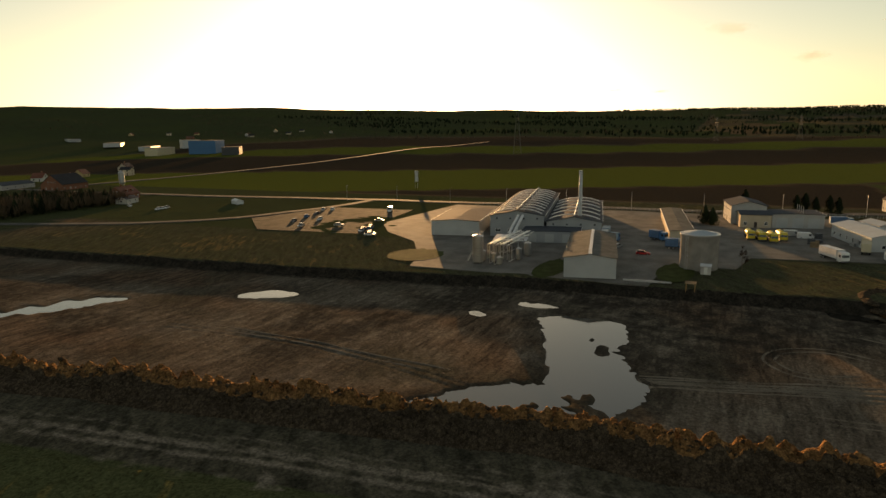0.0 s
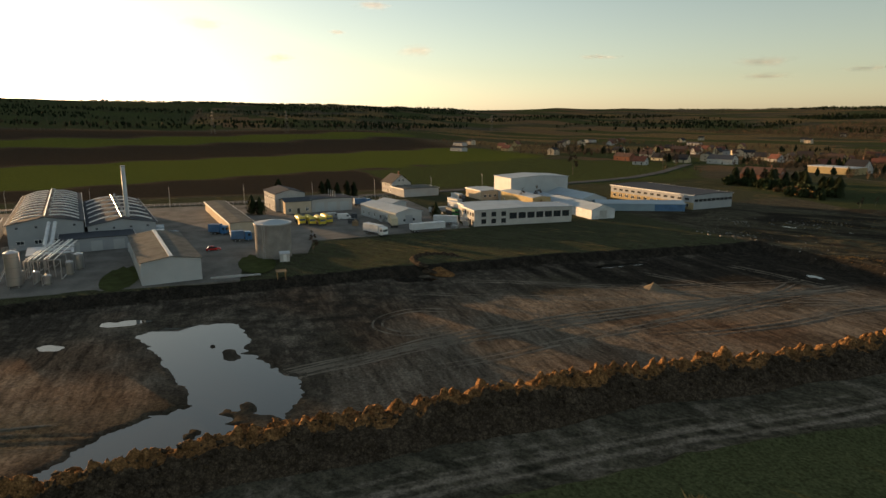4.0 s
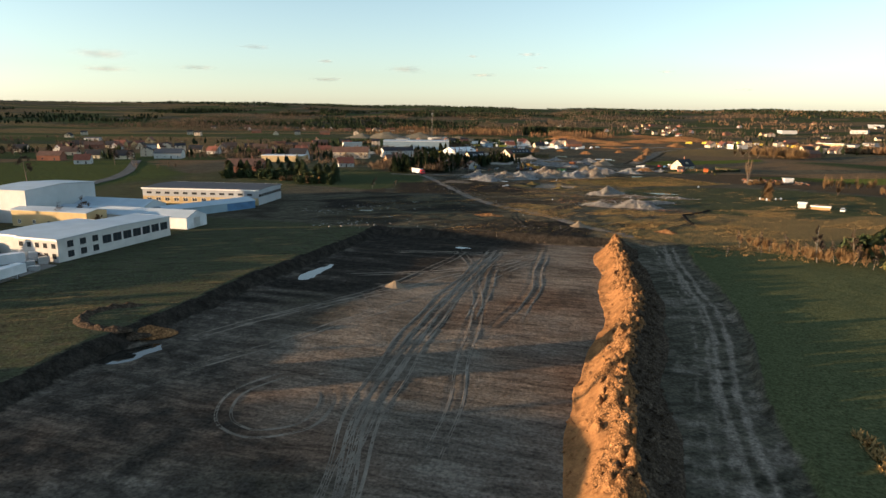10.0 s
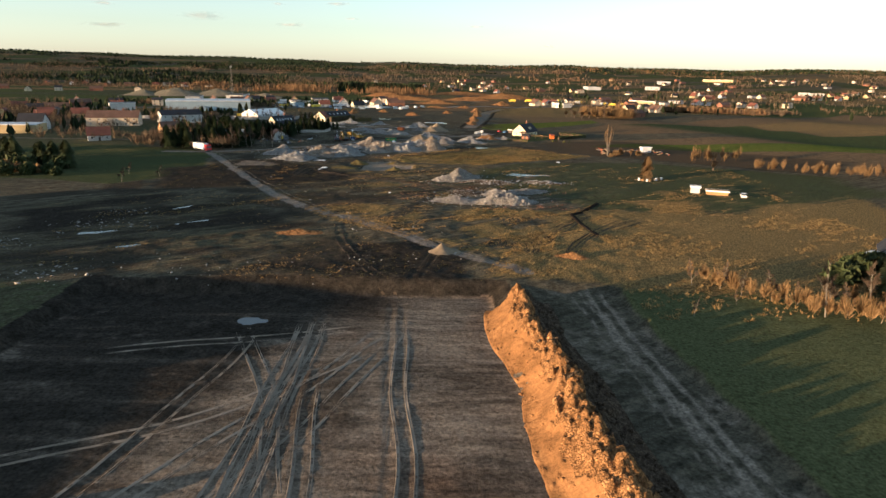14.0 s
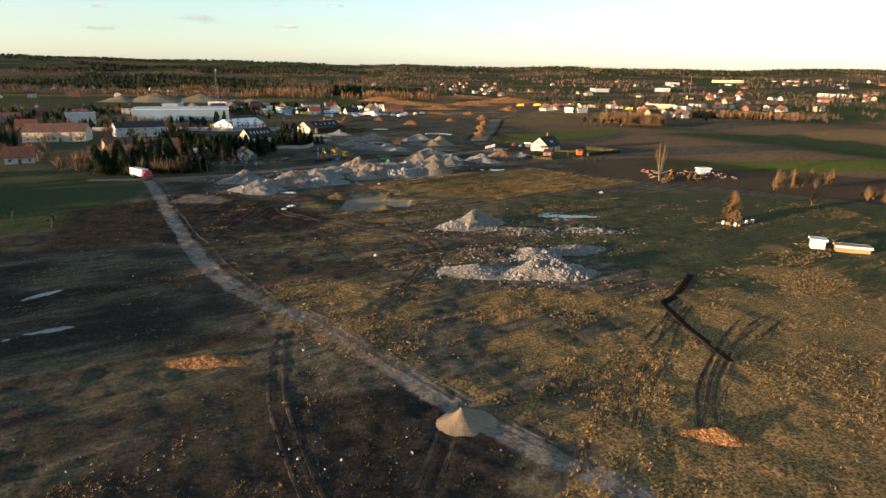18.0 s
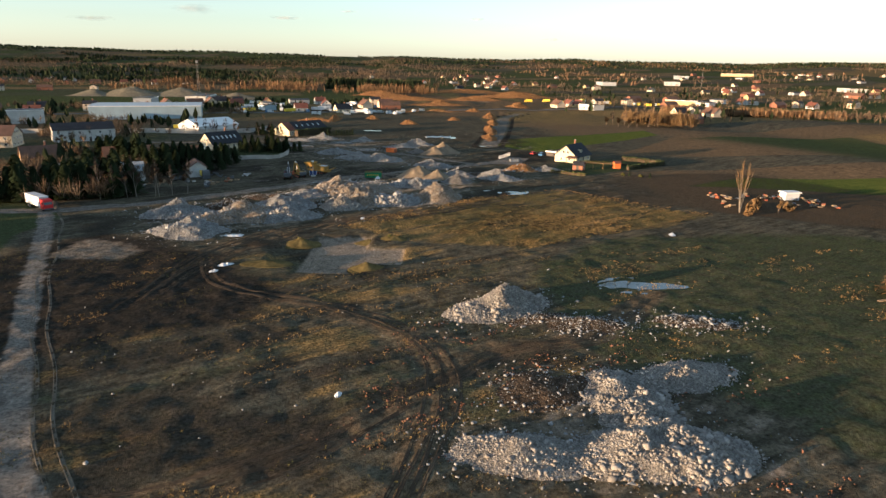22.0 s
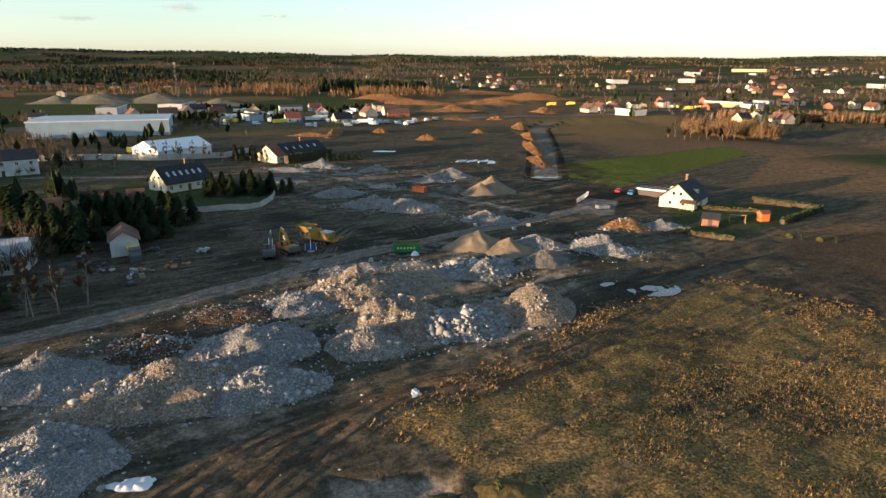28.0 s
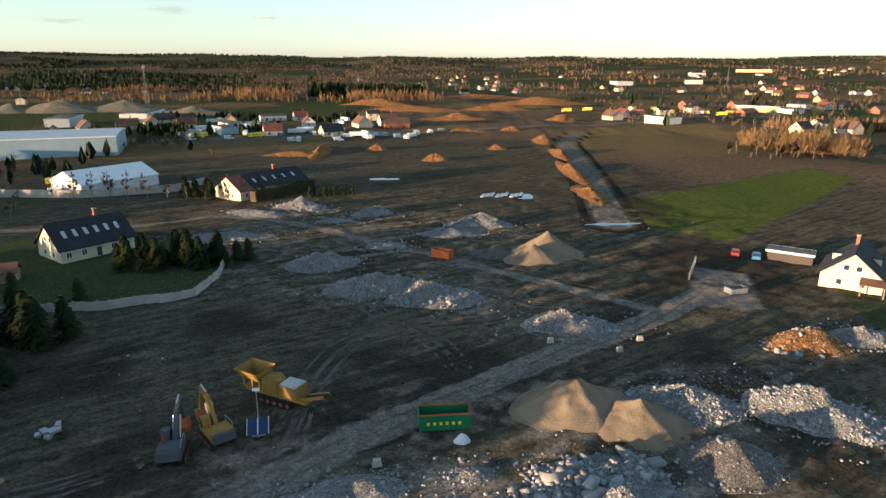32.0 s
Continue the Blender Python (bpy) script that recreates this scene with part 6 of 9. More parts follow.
for i in range(5):
    t = thing("steel_beam_stack", -126 - .2 * i, 32.2 + i * 1.5, YZ, 85, "long pale steel beams stacked on the yard", "beam stack", "stacked beams")
    for k in range(3):
        part("beam", Geo().box(-3, -.35 + k * .28, 0, 3, -.15 + k * .28, .3), "galv", t)

# low brick shed, office, garages, workshop
t = flat_hall("low_shed", -221.5, 34.0, -171.5, 64, 8, 3.6, "beige", "rooffelt", "long low beige shed with a felt roof", "shed", slope=.3, z=YZ)
for i in range(7):
    put_door(t, -27 + i * 8.6, -4, .1, 2.6, 2.6, "x", -1, "wood")
    put_window(t, -22.7 + i * 8.6, -4, 1.4, 1.2, 1.0, "x", -1)
t = gable("office_building", -250, 58.5, 9, 20, 13, 7.4, 1.7, "greywall", "roofgrey", "two-storey grey office building with a shallow metal roof", "office", wins=5, storeys=2, gable_wins=2, chimney=False, over=.5, z=YZ)
t = gable("office_annex", -235.5, 61.8, 99, 11, 9, 5.0, 1.1, "beige", "roofgrey", "lower beige annex of the office building", "annex", wins=3, storeys=1, gable_wins=1, chimney=False, z=YZ)
t = flat_hall("garage_block", -241, 76, 9, 14, 18, 5.2, "greywall", "roofgrey", "grey garage block with three pale roller doors", "garage", slope=.3, z=YZ)
for i in range(3):
    put_door(t, 7, -5.5 + i * 5.5, .1, 3.8, 3.8, "y", 1, "panel")
for i in range(4):
    part("vent_pipe", Geo().tube((-4 + 3 * i, 2, 5), (-4 + 3 * i, 2, 8.2), .12, .12, 6), "galv", t)
t = gable("workshop", -205.7, 95.5, 14, 30, 11.2, 4.4, 1.3, "panel", "roofwhite", "long white workshop with a pale metal roof", "workshop", wins=6, gable_wins=2, chimney=False, z=YZ)
put_door(t, 15, 0, .1, 3.2, 3.2, "y", 1, "panelgrey")
t = gable("open_shed", -232, 103, 20, 12, 7, 3.4, .9, "panel", "roofwhite", "small pale metal shed", "shed", chimney=False, gable_wins=0, z=YZ)
t = gable("farmhouse", -296, 122, 8, 14, 11, 5.5, 4.2, "white", "roofdark", "old white house with a dark hipped-looking tiled roof", "house", wins=4, storeys=2, gable_wins=2)
t = flat_hall("yard_shed", -281, 128, 10, 16, 20, 4.0, "greywall", "rooffelt", "low dark flat-roofed shed", "shed", slope=.2)
# white hall with a row of windows
t = flat_hall("white_hall", -184.2, 140.8, -1, 13.5, 40.6, 5.9, "white", "roofwhite", "white two-storey hall with a pale metal roof and wide dark windows", "hall", slope=0.45)
for i in range(3):
    for zz in (0.9, 3.5):
        put_window(t, 6.75, -16.5 + i * 4.0, zz, 1.9, 1.7, "y", 1, "darkframe")
for i in range(7):
    put_window(t, 6.75, -4.6 + i * 3.7, 2.3, 3.0, 2.3, "y", 1, "darkframe")
for i in range(5):
    for zz in (1.0, 3.6):
        put_window(t, -5.4 + i * 2.7, -20.3, zz, 1.3, 1.3, "x", -1, "darkframe")
t = flat_hall("lean_to", -197, 136, -3, 10, 26, 5.6, "white", "roofwhite", "lower white lean-to behind the white hall", "hall", slope=.3)
t = gable("tall_hall", -246, 178, 4, 17, 32, 11.4, .9, "panel", "roofwhite", "tall white clad hall with a pale roof", "hall", chimney=False, gable_wins=0)
t = flat_hall("tall_hall_annex", -258, 158, 4, 18, 12, 4.4, "beige", "roofwhite", "low beige annex with a pale roof beside the tall hall", "annex", slope=.2)
for i in range(4):
    put_window(t, 9, -4 + i * 2.7, 1.4, 1.6, 1.2, "y", 1)
t = gable("greenhouse", -206, 175.6, 2, 54, 11, 3.6, 1.9, "plastic", "roofwhite", "long low greenhouse-like shed with a whitish curved roof", "shed", chimney=False, gable_wins=0, over=.15)
put_door(t, 27, 0, .1, 3.4, 3.2, "y", 1, "galv")
t = gable("greenhouse", -226, 190, 2, 36, 13, 4.0, 2.2, "panel", "roofwhite", "second long white shed behind the greenhouse", "shed", chimney=False, gable_wins=0, over=.2)
t = gable("brick_shed", -224, 164, 3, 30, 9, 5.4, .7, "yellowwall", "roofwhite", "sunlit yellow shed with a pale roof", "shed", chimney=False, wins=5, gable_wins=1)
t = gable("blue_tarp_shed", -197, 206, 68, 38, 10, 3.0, 1.1, "panelblue", "roofwhite", "low shed with blue tarpaulin sides and a pale roof", "shed", chimney=False, gable_wins=0, over=.2)
part("tarpaulin", Geo().box(6, -5.12, .1, 18.9, -5.02, 2.9), "blue", t, "blue tarpaulin over the wall")
t = flat_hall("long_building", -215.4, 236.6, 9, 52, 25, 6.3, "panelgrey", "roofgrey", "long white and yellow flat-roofed building with window bands", "hall", slope=.5)
for i in range(9):
    put_window(t, 26, -11 + i * 2.75, 3.4, 2.3, 1.2, "y", 1, "darkframe")
for i in range(12):
    put_window(t, -23 + i * 4.1, -12.56, 1.0, 2.2, 1.5, "x", -1)
    put_window(t, -23 + i * 4.1, -12.5, 4.0, 2.2, .9, "x", -1, "darkframe")
part("wall_panel", Geo().box(-25.9, -12.56, 0, 25.9, -12.5, 3.0), "yellowwall", t, "yellow lower wall band")

# lorries, vans and cars about the works
make_lorry(-173.5, 82, 25, "carwhite", "plastic", "white box lorry with a cream tarpaulin body", 11)
make_trailer(-174, 101, 97, "plastic", "long white box trailer", 13, 3.2)
make_trailer(-186, 112, 60, "plastic", "white box trailer beside the workshop", 9, 3.4)
for i, (px, py) in enumerate(((-205, 60), (-203, 63.5), (-201, 67), (-205, 70))):
    make_lorry(px, py, 8, "tankyellow", "tankyellow", "yellow tank lorry in a row of four", 8.5, "tank_lorry", True)
make_van(-210, 78, 95, "carwhite", "white delivery van in the yard")
make_van(-214, 74, 100, "silver", "small silver van in the yard")
make_lorry(-247, 93, 96, "carblue", "blue", "blue lorry beside the garage block", 8)
make_lorry(-192, 12.5, 5, "carwhite", "panelblue", "pale lorry beside the factory hall", 9)
make_lorry(-181, 17, 170, "carblue", "panelblue", "pale blue box lorry beside the factory hall", 8)
make_lorry(-191, 31, 60, "carblue", "blue", "blue lorry in the factory yard", 6.5)
make_lorry(-176, 38, 95, "carblue", "blue", "blue tipper lorry beside the low shed", 6.5)
make_car(-168, 17.5, 170, "cardark", "dark estate car beside the storage hall")
make_car(-163, 29.5, 95, "red", "dark red car beside the storage hall")
make_car(-172, 20, 165, "silver", "silver car beside the lorries")
make_lorry(-190.5, 92.5, 172, "carwhite", "cream", "white lorry with a long cream tarpaulin body", 14)
make_trailer(-222, 130, 12, "plastic", "white box trailer behind the white hall", 12, 3.4)
make_trailer(-236, 134, 8, "panel", "pale box trailer in the storage yard", 10, 3.2)
make_lorry(-204, 121.5, 12, "green", "darkgrey", "green-cabbed lorry with a dark flat body", 7)
make_lorry(-250, 141, 15, "cardark", "plastic", "dark-cabbed lorry with a white body", 9)
make_lorry(-196, 96, 168, "cardark", "panelgrey", "grey lorry parked beside the cream one", 9)
make_trailer(-212, 118, 100, "panelgrey", "grey trailer among the yard clutter", 8, 3.0)
heap("soil_heap", -123, 88, 4.6, 2.6, 1.7, 30, "soilheap", "small heap of orange clay at the pit's edge", "soil heap", seed=41)
for k_ in range(12):
    a_ = 2.2 + k_ * .36
    heap("soil_berm", -129 + 8.5 * math.cos(a_), 90 + 7 * math.sin(a_), 2.8, 1.3, .8, math.degrees(a_) + 90, "darksoil_and_shade", "low dark berm of dug soil in the meadow", "soil berm", seed=600 + k_, group="berms")
paints = (("carwhite", "white"), ("cardark", "black"), ("silver", "silver"), ("carblue", "blue"), ("red", "red"))
rc = random.Random(5)
FAR[0] = True
for px, py, r_ in ((-187.4, -125.3, 20), (-175.8, -112.4, 15), (-201.8, -128.9, 200), (-211.8, -130.7, 20), (-225.9, -136.7, 25), (-229, -133, 205), (-195.7, -117.1, 20), (-182.5, -97.6, 110), (-172.6, -80.2, 15), (-175.5, -81.5, 12),
                   (-178.7, -80, 195), (-181.5, -81.5, 14), (-199.7, -87.8, 110), (-165.4, -71.8, 100), (-168.5, -73.5, 95), (-206.1, -225.4, 30), (-199, -223.7, 30), (-202.5, -224.5, 210), (-207.5, -255.8, 60)):
    pm, pn = paints[rc.choice((0, 0, 2, 2, 1, 3))]
    make_car(px, py, r_ + rc.uniform(-4, 4), pm, pn + " car parked on the gravel beside the works")
make_van(-232.2, -101, 20, "carwhite", "white van at the head of the car park")
FAR[0] = False
park = Geo()
pk = [(-164, -126), (-196, -158), (-238, -138), (-240, -92), (-196, -86), (-168, -76)]
park.add([(x, y, .14) for x, y in pk] + [(x, y, -.4) for x, y in pk], [tuple(range(6))[::-1]] + [(k, (k + 1) % 6, (k + 1) % 6 + 6, k + 6) for k in range(6)])
tagged(part("pavement", park, mat("gravel_yard", (0.085, 0.076, 0.062), 0.95, var=0.4, scale=0.5, bump=0.4)), "pale gravelled car park of the works", "pavement", kind="structure")
t = gable("greenhouse", -236, -203, 60, 9, 4.2, 1.6, 1.0, "plastic", "plastic", "small white plastic-covered greenhouse in the meadow", "greenhouse", chimney=False, gable_wins=0, over=.1)
gable("farmhouse", -236, -296, 20, 17, 11, 3.4, 4.6, "brick", "roofred", "red-roofed farmhouse with two lit gables", "house", wins=4, gable_wins=2, dormers=2)
gable("farm_annex", -219, -272, 20, 12, 7, 3.0, 1.2, "white", "roofgrey", "low white farm building with garage doors", "outbuilding", wins=2, gable_wins=1, chimney=False)
gable("big_barn", -272, -405, 15, 26, 18, 4.5, 7.0, "brick", "roofdark", "large old barn with a dark hipped roof", "barn", wins=5, gable_wins=3, chimney=False)
gable("barn_shed", -262, -452, 15, 30, 12, 3.5, 2.2, "greywall", "roofgrey", "long grey shed beside the dark barn", "shed", wins=4, gable_wins=1, chimney=False)
t = thing("feed_silo", -300, -378, None, 0, "pale feed silo on legs beyond the barn", "silo")
part("shell", Geo().tube((0, 0, 3), (0, 0, 11), 2.2, 2.2, 18).tube((0, 0, 11), (0, 0, 12.6), 2.2, .4, 18).tube((0, 0, 1.4), (0, 0, 3), .5, 2.2, 18), "galv", t)
for k in range(4):
    part("leg", Geo().tube((1.6 * math.cos(k * 1.571), 1.6 * math.sin(k * 1.571), 0), (1.6 * math.cos(k * 1.571), 1.6 * math.sin(k * 1.571), 4), .14, .14, 6), "galv", t)
for i in range(30):
    px, py = -176 - rc.random() * 34, 76 + rc.random() * 46
    if px > -196 and 88 < py < 112 or px < -194 and 92 < py < 108:
        continue
    t = thing("pallet_stack", px, py, None, rc.random() * 90, rc.choice(("stack of weathered pallets and boxes in the storage yard", "wrapped white goods stacked in the storage yard")), "pallet stack", "yard clutter")
    m_ = rc.choice(("wood", "plastic", "darkgrey", "galv"))
    for k in range(rc.randrange(2, 5)):
        part("crate", Geo().box(-1.1, -.8, k * .62 + .05, 1.1, .8, k * .62 + .6), m_, t)

# lamp posts and sign board along the road
for k in range(11):
    y = -150 + k * 32
    x = float(np.interp(y, [p[1] for p in MAIN_ROAD], [p[0] for p in MAIN_ROAD])) + 6
    t = thing("street_lamp", x, y, None, 180, "slim grey street lamp beside the road", "street lamp", "road lamps")
    part("pole", Geo().tube((0, 0, 0), (0, 0, 8.5), .11, .07, 8), "galv", t)
    part("arm", Geo().tube((0, 0, 8.5), (1.5, 0, 8.9), .05, .05, 6), "galv", t)
    part("lamp_head", Geo().box(1.3, -.14, 8.82, 2.1, .14, 8.98), "darkgrey", t)
t = thing("sign_board", -349, -146, None, 60, "tall pale advertising board on two posts", "sign board")
part("board", Geo().box(-2, -.12, 4.5, 2, .12, 12), "plastic", t)
for k in (-1.5, 1.5):
    part("post", Geo().box(k - .12, -.3, 0, k + .12, -.12, 12), "galv", t)
g_ = Geo()
for i in range(90):
    g_.box(-270.2, -70 + i * 2.1, 0, -270.1, -69.9 + i * 2.1, 1.6)
for zz in (.5, 1.0, 1.5):
    g_.box(-270.18, -70, zz, -270.12, 119, zz + .05)
tagged(part("fence", g_, "galv"), "thin grey wire fence along the works", "fence", kind="structure")

# ---- heaps on the demolition site ----
WHITE_R, GREY_R, BROWN_R = "heap of pale broken concrete rubble", "heap of grey crushed concrete rubble", "heap of rubble mixed with brown soil"
HEAPS = [  # x, y, half sizes, height, turn, pieces, piece size, kind
    (-35, 278, 10, 5.5, 3.5, 5, 2400, .45, WHITE_R), (-36, 289, 6, 9, 1.8, 10, 1700, .42, WHITE_R), (-26, 296, 8, 4, 1.3, 20, 900, .45, WHITE_R), (-51, 278, 8, 4, 1.2, -8, 1300, .4, GREY_R), (-46, 292, 7, 5, .7, 20, 250, .3, BROWN_R),
    (-49, 320, 9.5, 5, 3.0, 28, 1700, .42, WHITE_R), (-38, 314, 10, 4, 1.0, -8, 900, .36, BROWN_R), (-18, 315, 8, 3.5, 1.2, -5, 800, .4, BROWN_R),
    (-92, 423, 11, 9, 5.0, 0, 1500, .5, WHITE_R), (-84, 407, 9, 8, 4.6, 30, 1300, .5, WHITE_R), (-88, 399, 7, 5, 2.9, 0, 800, .5, WHITE_R), (-101, 417, 8, 7, 2.8, 20, 800, .45, GREY_R),
    (-61, 413, 10, 7, 4.4, 25, 1300, .5, WHITE_R), (-73, 406, 9, 6, 3.6, 15, 650, .95, "heap of large broken concrete slabs"), (-67, 434, 9, 5, 2.0, 20, 1200, .4, GREY_R),
    (-121, 369, 10, 8, 4.0, 0, 1300, .45, GREY_R), (-113, 385, 12, 7, 4.4, 20, 1500, .5, WHITE_R), (-101, 386, 10, 5.5, 3.2, 15, 1000, .5, WHITE_R), (-105, 398, 11, 7, 4.6, 10, 1000, .4, GREY_R),
    (-131, 388, 11, 7, 3.6, 10, 900, .42, GREY_R), (-120, 398, 9, 5, 2.0, 0, 500, .4, BROWN_R), (-97, 436, 6, 3.5, 1.2, 10, 500, .4, GREY_R), (-112, 412, 8, 4, 1.2, 0, 400, .35, BROWN_R),
    (-38, 452, 9.5, 6, 3.1, -30, 1200, .45, WHITE_R), (-45, 458, 7, 5, 1.4, 0, 300, .35, BROWN_R), (-53, 454, 7, 4.5, 1.9, -15, 900, .35, GREY_R), (-16, 474, 6.5, 4, 1.6, 0, 600, .35, GREY_R),
    (-62, 480, 9.5, 5.5, 2.8, -5, 1300, .4, GREY_R), (-96, 500, 9, 6, 3.3, 10, 1300, .42, GREY_R), (-85, 494, 9.5, 5.5, 3.0, -10, 1200, .42, WHITE_R), (-108, 515, 8, 5.5, 3.0, 10, 1000, .42, WHITE_R),
    (-71, 549, 10, 5, 3.2, 0, 700, .45, GREY_R), (-79, 541, 9, 4, 1.5, 0, 500, .4, GREY_R), (-101, 564, 7, 4.5, 2.4, 0, 500, .5, WHITE_R), (-124, 572, 8, 4.5, 2.4, -10, 500, .5, WHITE_R),
    (-135, 565, 12, 4, 1.0, -20, 500, .5, WHITE_R), (-135, 538, 12, 6, 1.4, 0, 800, .45, GREY_R), (-112, 556, 8, 3, 1.0, 0, 400, .45, GREY_R), (-68, 438, 9, 6, 1.9, 10, 420, 1.05, "heap of large grey concrete blocks"),
    (-92, 438, 6, 3, 1.0, 0, 420, .35, GREY_R), (-81, 440, 6, 2.5, .8, 0, 400, .3, GREY_R), (-95, 530, 5, 3, .9, 0, 200, .4, GREY_R),
]
for k, (x, y, rx, ry, h, rot, n, size, lab) in enumerate(HEAPS):
    heap("rubble_heap", x, y, rx, ry, h, rot, ("sandrubble" if k in (8, 9, 12, 16) else "palebase" if k in (0, 1, 2, 3, 5, 10) else "rubblebase") if lab != BROWN_R else "darksoil_and_shade", lab, "rubble heap", int(n * (.9 if k in (8, 9, 12, 16) else 1.6)), size * (.30 if h > 1.6 else .22), "chunkpale" if k in (0, 1, 2, 3, 5, 8, 9, 10, 12) else "chunk", 100 + k, 1.0, .75, z=float(height(x, y)) - .1)
# crumbs and small stones spilt round the heaps
rng = np.random.default_rng(95)
spill = []
for x, y, rx, ry, h, rot, n, size, lab in HEAPS:
    a, f = rng.random(150) * 6.28, 1.0 + 0.75 * rng.random(150) ** 1.6
    c_, s_ = math.cos(radians(rot)), math.sin(radians(rot))
    u, v = np.cos(a) * f * rx, np.sin(a) * f * ry
    spill.append(np.stack([x + c_ * u - s_ * v, y + s_ * u + c_ * v], -1))
u = np.concatenate(spill)
P = np.stack([u[:, 0], u[:, 1], ground_z(u[:, 0], u[:, 1]) + .03], -1)
tagged(part("rubble_spill", array_mesh("rubble_spill", *pieces(P, .16, rng)), "chunk"), "small rubble spilt round the heaps", "rubble", kind="stuff")
# brick pieces among the first heaps
for k, (x, y, rx, ry) in enumerate(((-58, 281, 16, 8), (-46, 302, 18, 9), (-30, 292, 16, 12), (-62, 292, 12, 12), (-54, 312, 12, 8), (-30, 272, 14, 6))):
    rng = np.random.default_rng(60 + k)
    n = 800
    u = rng.normal(size=(n, 2)) * [rx * .5, ry * .5] + [x, y]
    u = u[along(u[:, 0], u[:, 1], 2.2, 61, 3, .3) > .22]
    P = np.stack([u[:, 0], u[:, 1], height(u[:, 0], u[:, 1]) + .08], -1)
    tagged(part("brick_scatter", array_mesh("brick_scatter", *pieces(P, .12, rng)), "chunkred"), "scattered broken bricks on the trodden soil", "rubble", kind="stuff")
rng = np.random.default_rng(90)
n = 1500
u = np.stack([rng.uniform(-140, -10, n), rng.uniform(262, 600, n)], -1)
keep = fbm(u[:, 0], u[:, 1], 22, 91, 3) > .02
u = u[keep & ((u[:, 0] < -70) | (u[:, 1] < 358) | (u[:, 1] > 424))]
P = np.stack([u[:, 0], u[:, 1], height(u[:, 0], u[:, 1]) + .06], -1)
tagged(part("stones", array_mesh("stones", *pieces(P, .13, rng)), "chunk"), "loose stones and concrete scraps over the site", "stones", kind="stuff")
n = 600
u = np.stack([rng.uniform(-150, -50, n), rng.uniform(198, 262, n)], -1)
keep = fbm(u[:, 0], u[:, 1], 14, 92, 3) > .18
P = np.stack([u[keep][:, 0], u[keep][:, 1], height(u[keep][:, 0], u[keep][:, 1]) + .05], -1)
tagged(part("litter", array_mesh("litter", *pieces(P, .15, rng)), "chunk"), "pale litter and stones in the rough grass", "litter", kind="stuff")

rng = np.random.default_rng(93)
u = np.concatenate([rng.normal(size=(24, 2)) * [5, 3] + c_ for c_ in LITTER_SPOTS])
P = np.stack([u[:, 0], u[:, 1], ground_z(u[:, 0], u[:, 1]) + .05], -1)
tagged(part("litter", array_mesh("litter", *pieces(P, .30, rng, .35)), "chunkpale"), "torn white plastic and debris strewn over the rough ground", "litter", kind="stuff")

heap("sand_heap", -67, 453.5, 7.5, 6, 3.9, 10, "sand", "heap of pale brown sand", "sand heap", seed=11, lumps=.4, power=1.0)
heap("sand_heap", -60, 450, 6.5, 5.5, 2.9, 0, "sand", "second peak of the brown sand heap", "sand heap", seed=12, lumps=.35)
heap("gravel_heap", -52.8, 441, 5.2, 4.6, 3.0, 0, "gravel", "cone of grey gravel", "gravel heap", 500, .09, seed=13, lumps=.12, power=1.0)
heap("sand_heap", -57.5, 523, 8.5, 6.5, 5.2, 0, "sand", "tall pointed heap of pale sand", "sand heap", seed=14, lumps=.12)
heap("sand_heap", -61.5, 518, 6.5, 5, 3.6, 0, "sand", "lower heap of pale sand", "sand heap", seed=15, lumps=.12)
heap("sand_heap", -70, 522, 5, 3.5, 1.6, 0, "gravel", "small heap of grey sand", "sand heap", seed=16)
heap("soil_heap", -26.5, 471.5, 7.5, 4.6, 3.3, 10, "soilheap", "heap of orange soil and rubble", "soil heap", 260, .16, seed=17)
heap("sand_cone", -91.8, 134.6, 2.6, 2.4, 1.5, 0, "sand", "small cone of pale sand on the pit floor", "sand heap", seed=18, lumps=.05, z=PIT_Z - .05)
heap("sand_heap", -55, 219, 4.2, 3.4, 2.1, 25, "sand", "low heap of pale sand beside the site road", "sand heap", seed=19, lumps=.2, power=1.7)
heap("soil_heap", -26, 217, 4, 1.6, 1.1, -15, "soilheap", "small heap of orange soil in the dry grass", "soil heap", seed=20)
heap("soil_heap", -90.5, 235.5, 7, 2.2, 1.0, 10, "soilheap", "low bank of orange clay in the rough grass", "soil heap", seed=21)
for k, (x, y, rx, ry, h) in enumerate(((-91.5, 360.5, 4.2, 3.2, 1.8), (-74.2, 342.5, 3.6, 3.0, 2.2), (-70.5, 364, 3.4, 2.2, 1.8), (-76, 363, 3.2, 2.0, 1.6), (-95, 343, 5, 2.6, .9))):
    heap("soil_mound", x, y, rx, ry, h * .75, 0, "grassmound", "grassy orange soil mound beside the dug rectangle", "soil mound", seed=30 + k)
for k, (x, y, rx, ry, h) in enumerate(((-111, 711, 6, 5, 3.5), (-81, 672, 7, 5, 4.0), (-48, 711, 6, 5, 3.5), (-18, 745, 6, 16, 4.0), (-26, 640, 4, 30, 2.4), (-20, 690, 4, 20, 2.8), (-30, 590, 5, 18, 2.2), (-138, 700, 5, 22, 3.5), (-150, 690, 18, 4, 2),
                                       (-60, 800, 30, 6, 3), (-28, 808, 9, 6, 5), (20, 880, 14, 8, 6), (-60, 900, 40, 8, 4), (-100, 1000, 60, 12, 7), (-20, 1010, 40, 10, 6), (40, 1100, 60, 14, 8), (-140, 1100, 50, 12, 7), (-30, 1240, 80, 16, 8))):
    heap("soil_heap", x, y, rx, ry, h, 0, "soilheap", "heap of orange earth on the road-building ground", "soil heap", seed=50 + k, lumps=.6)
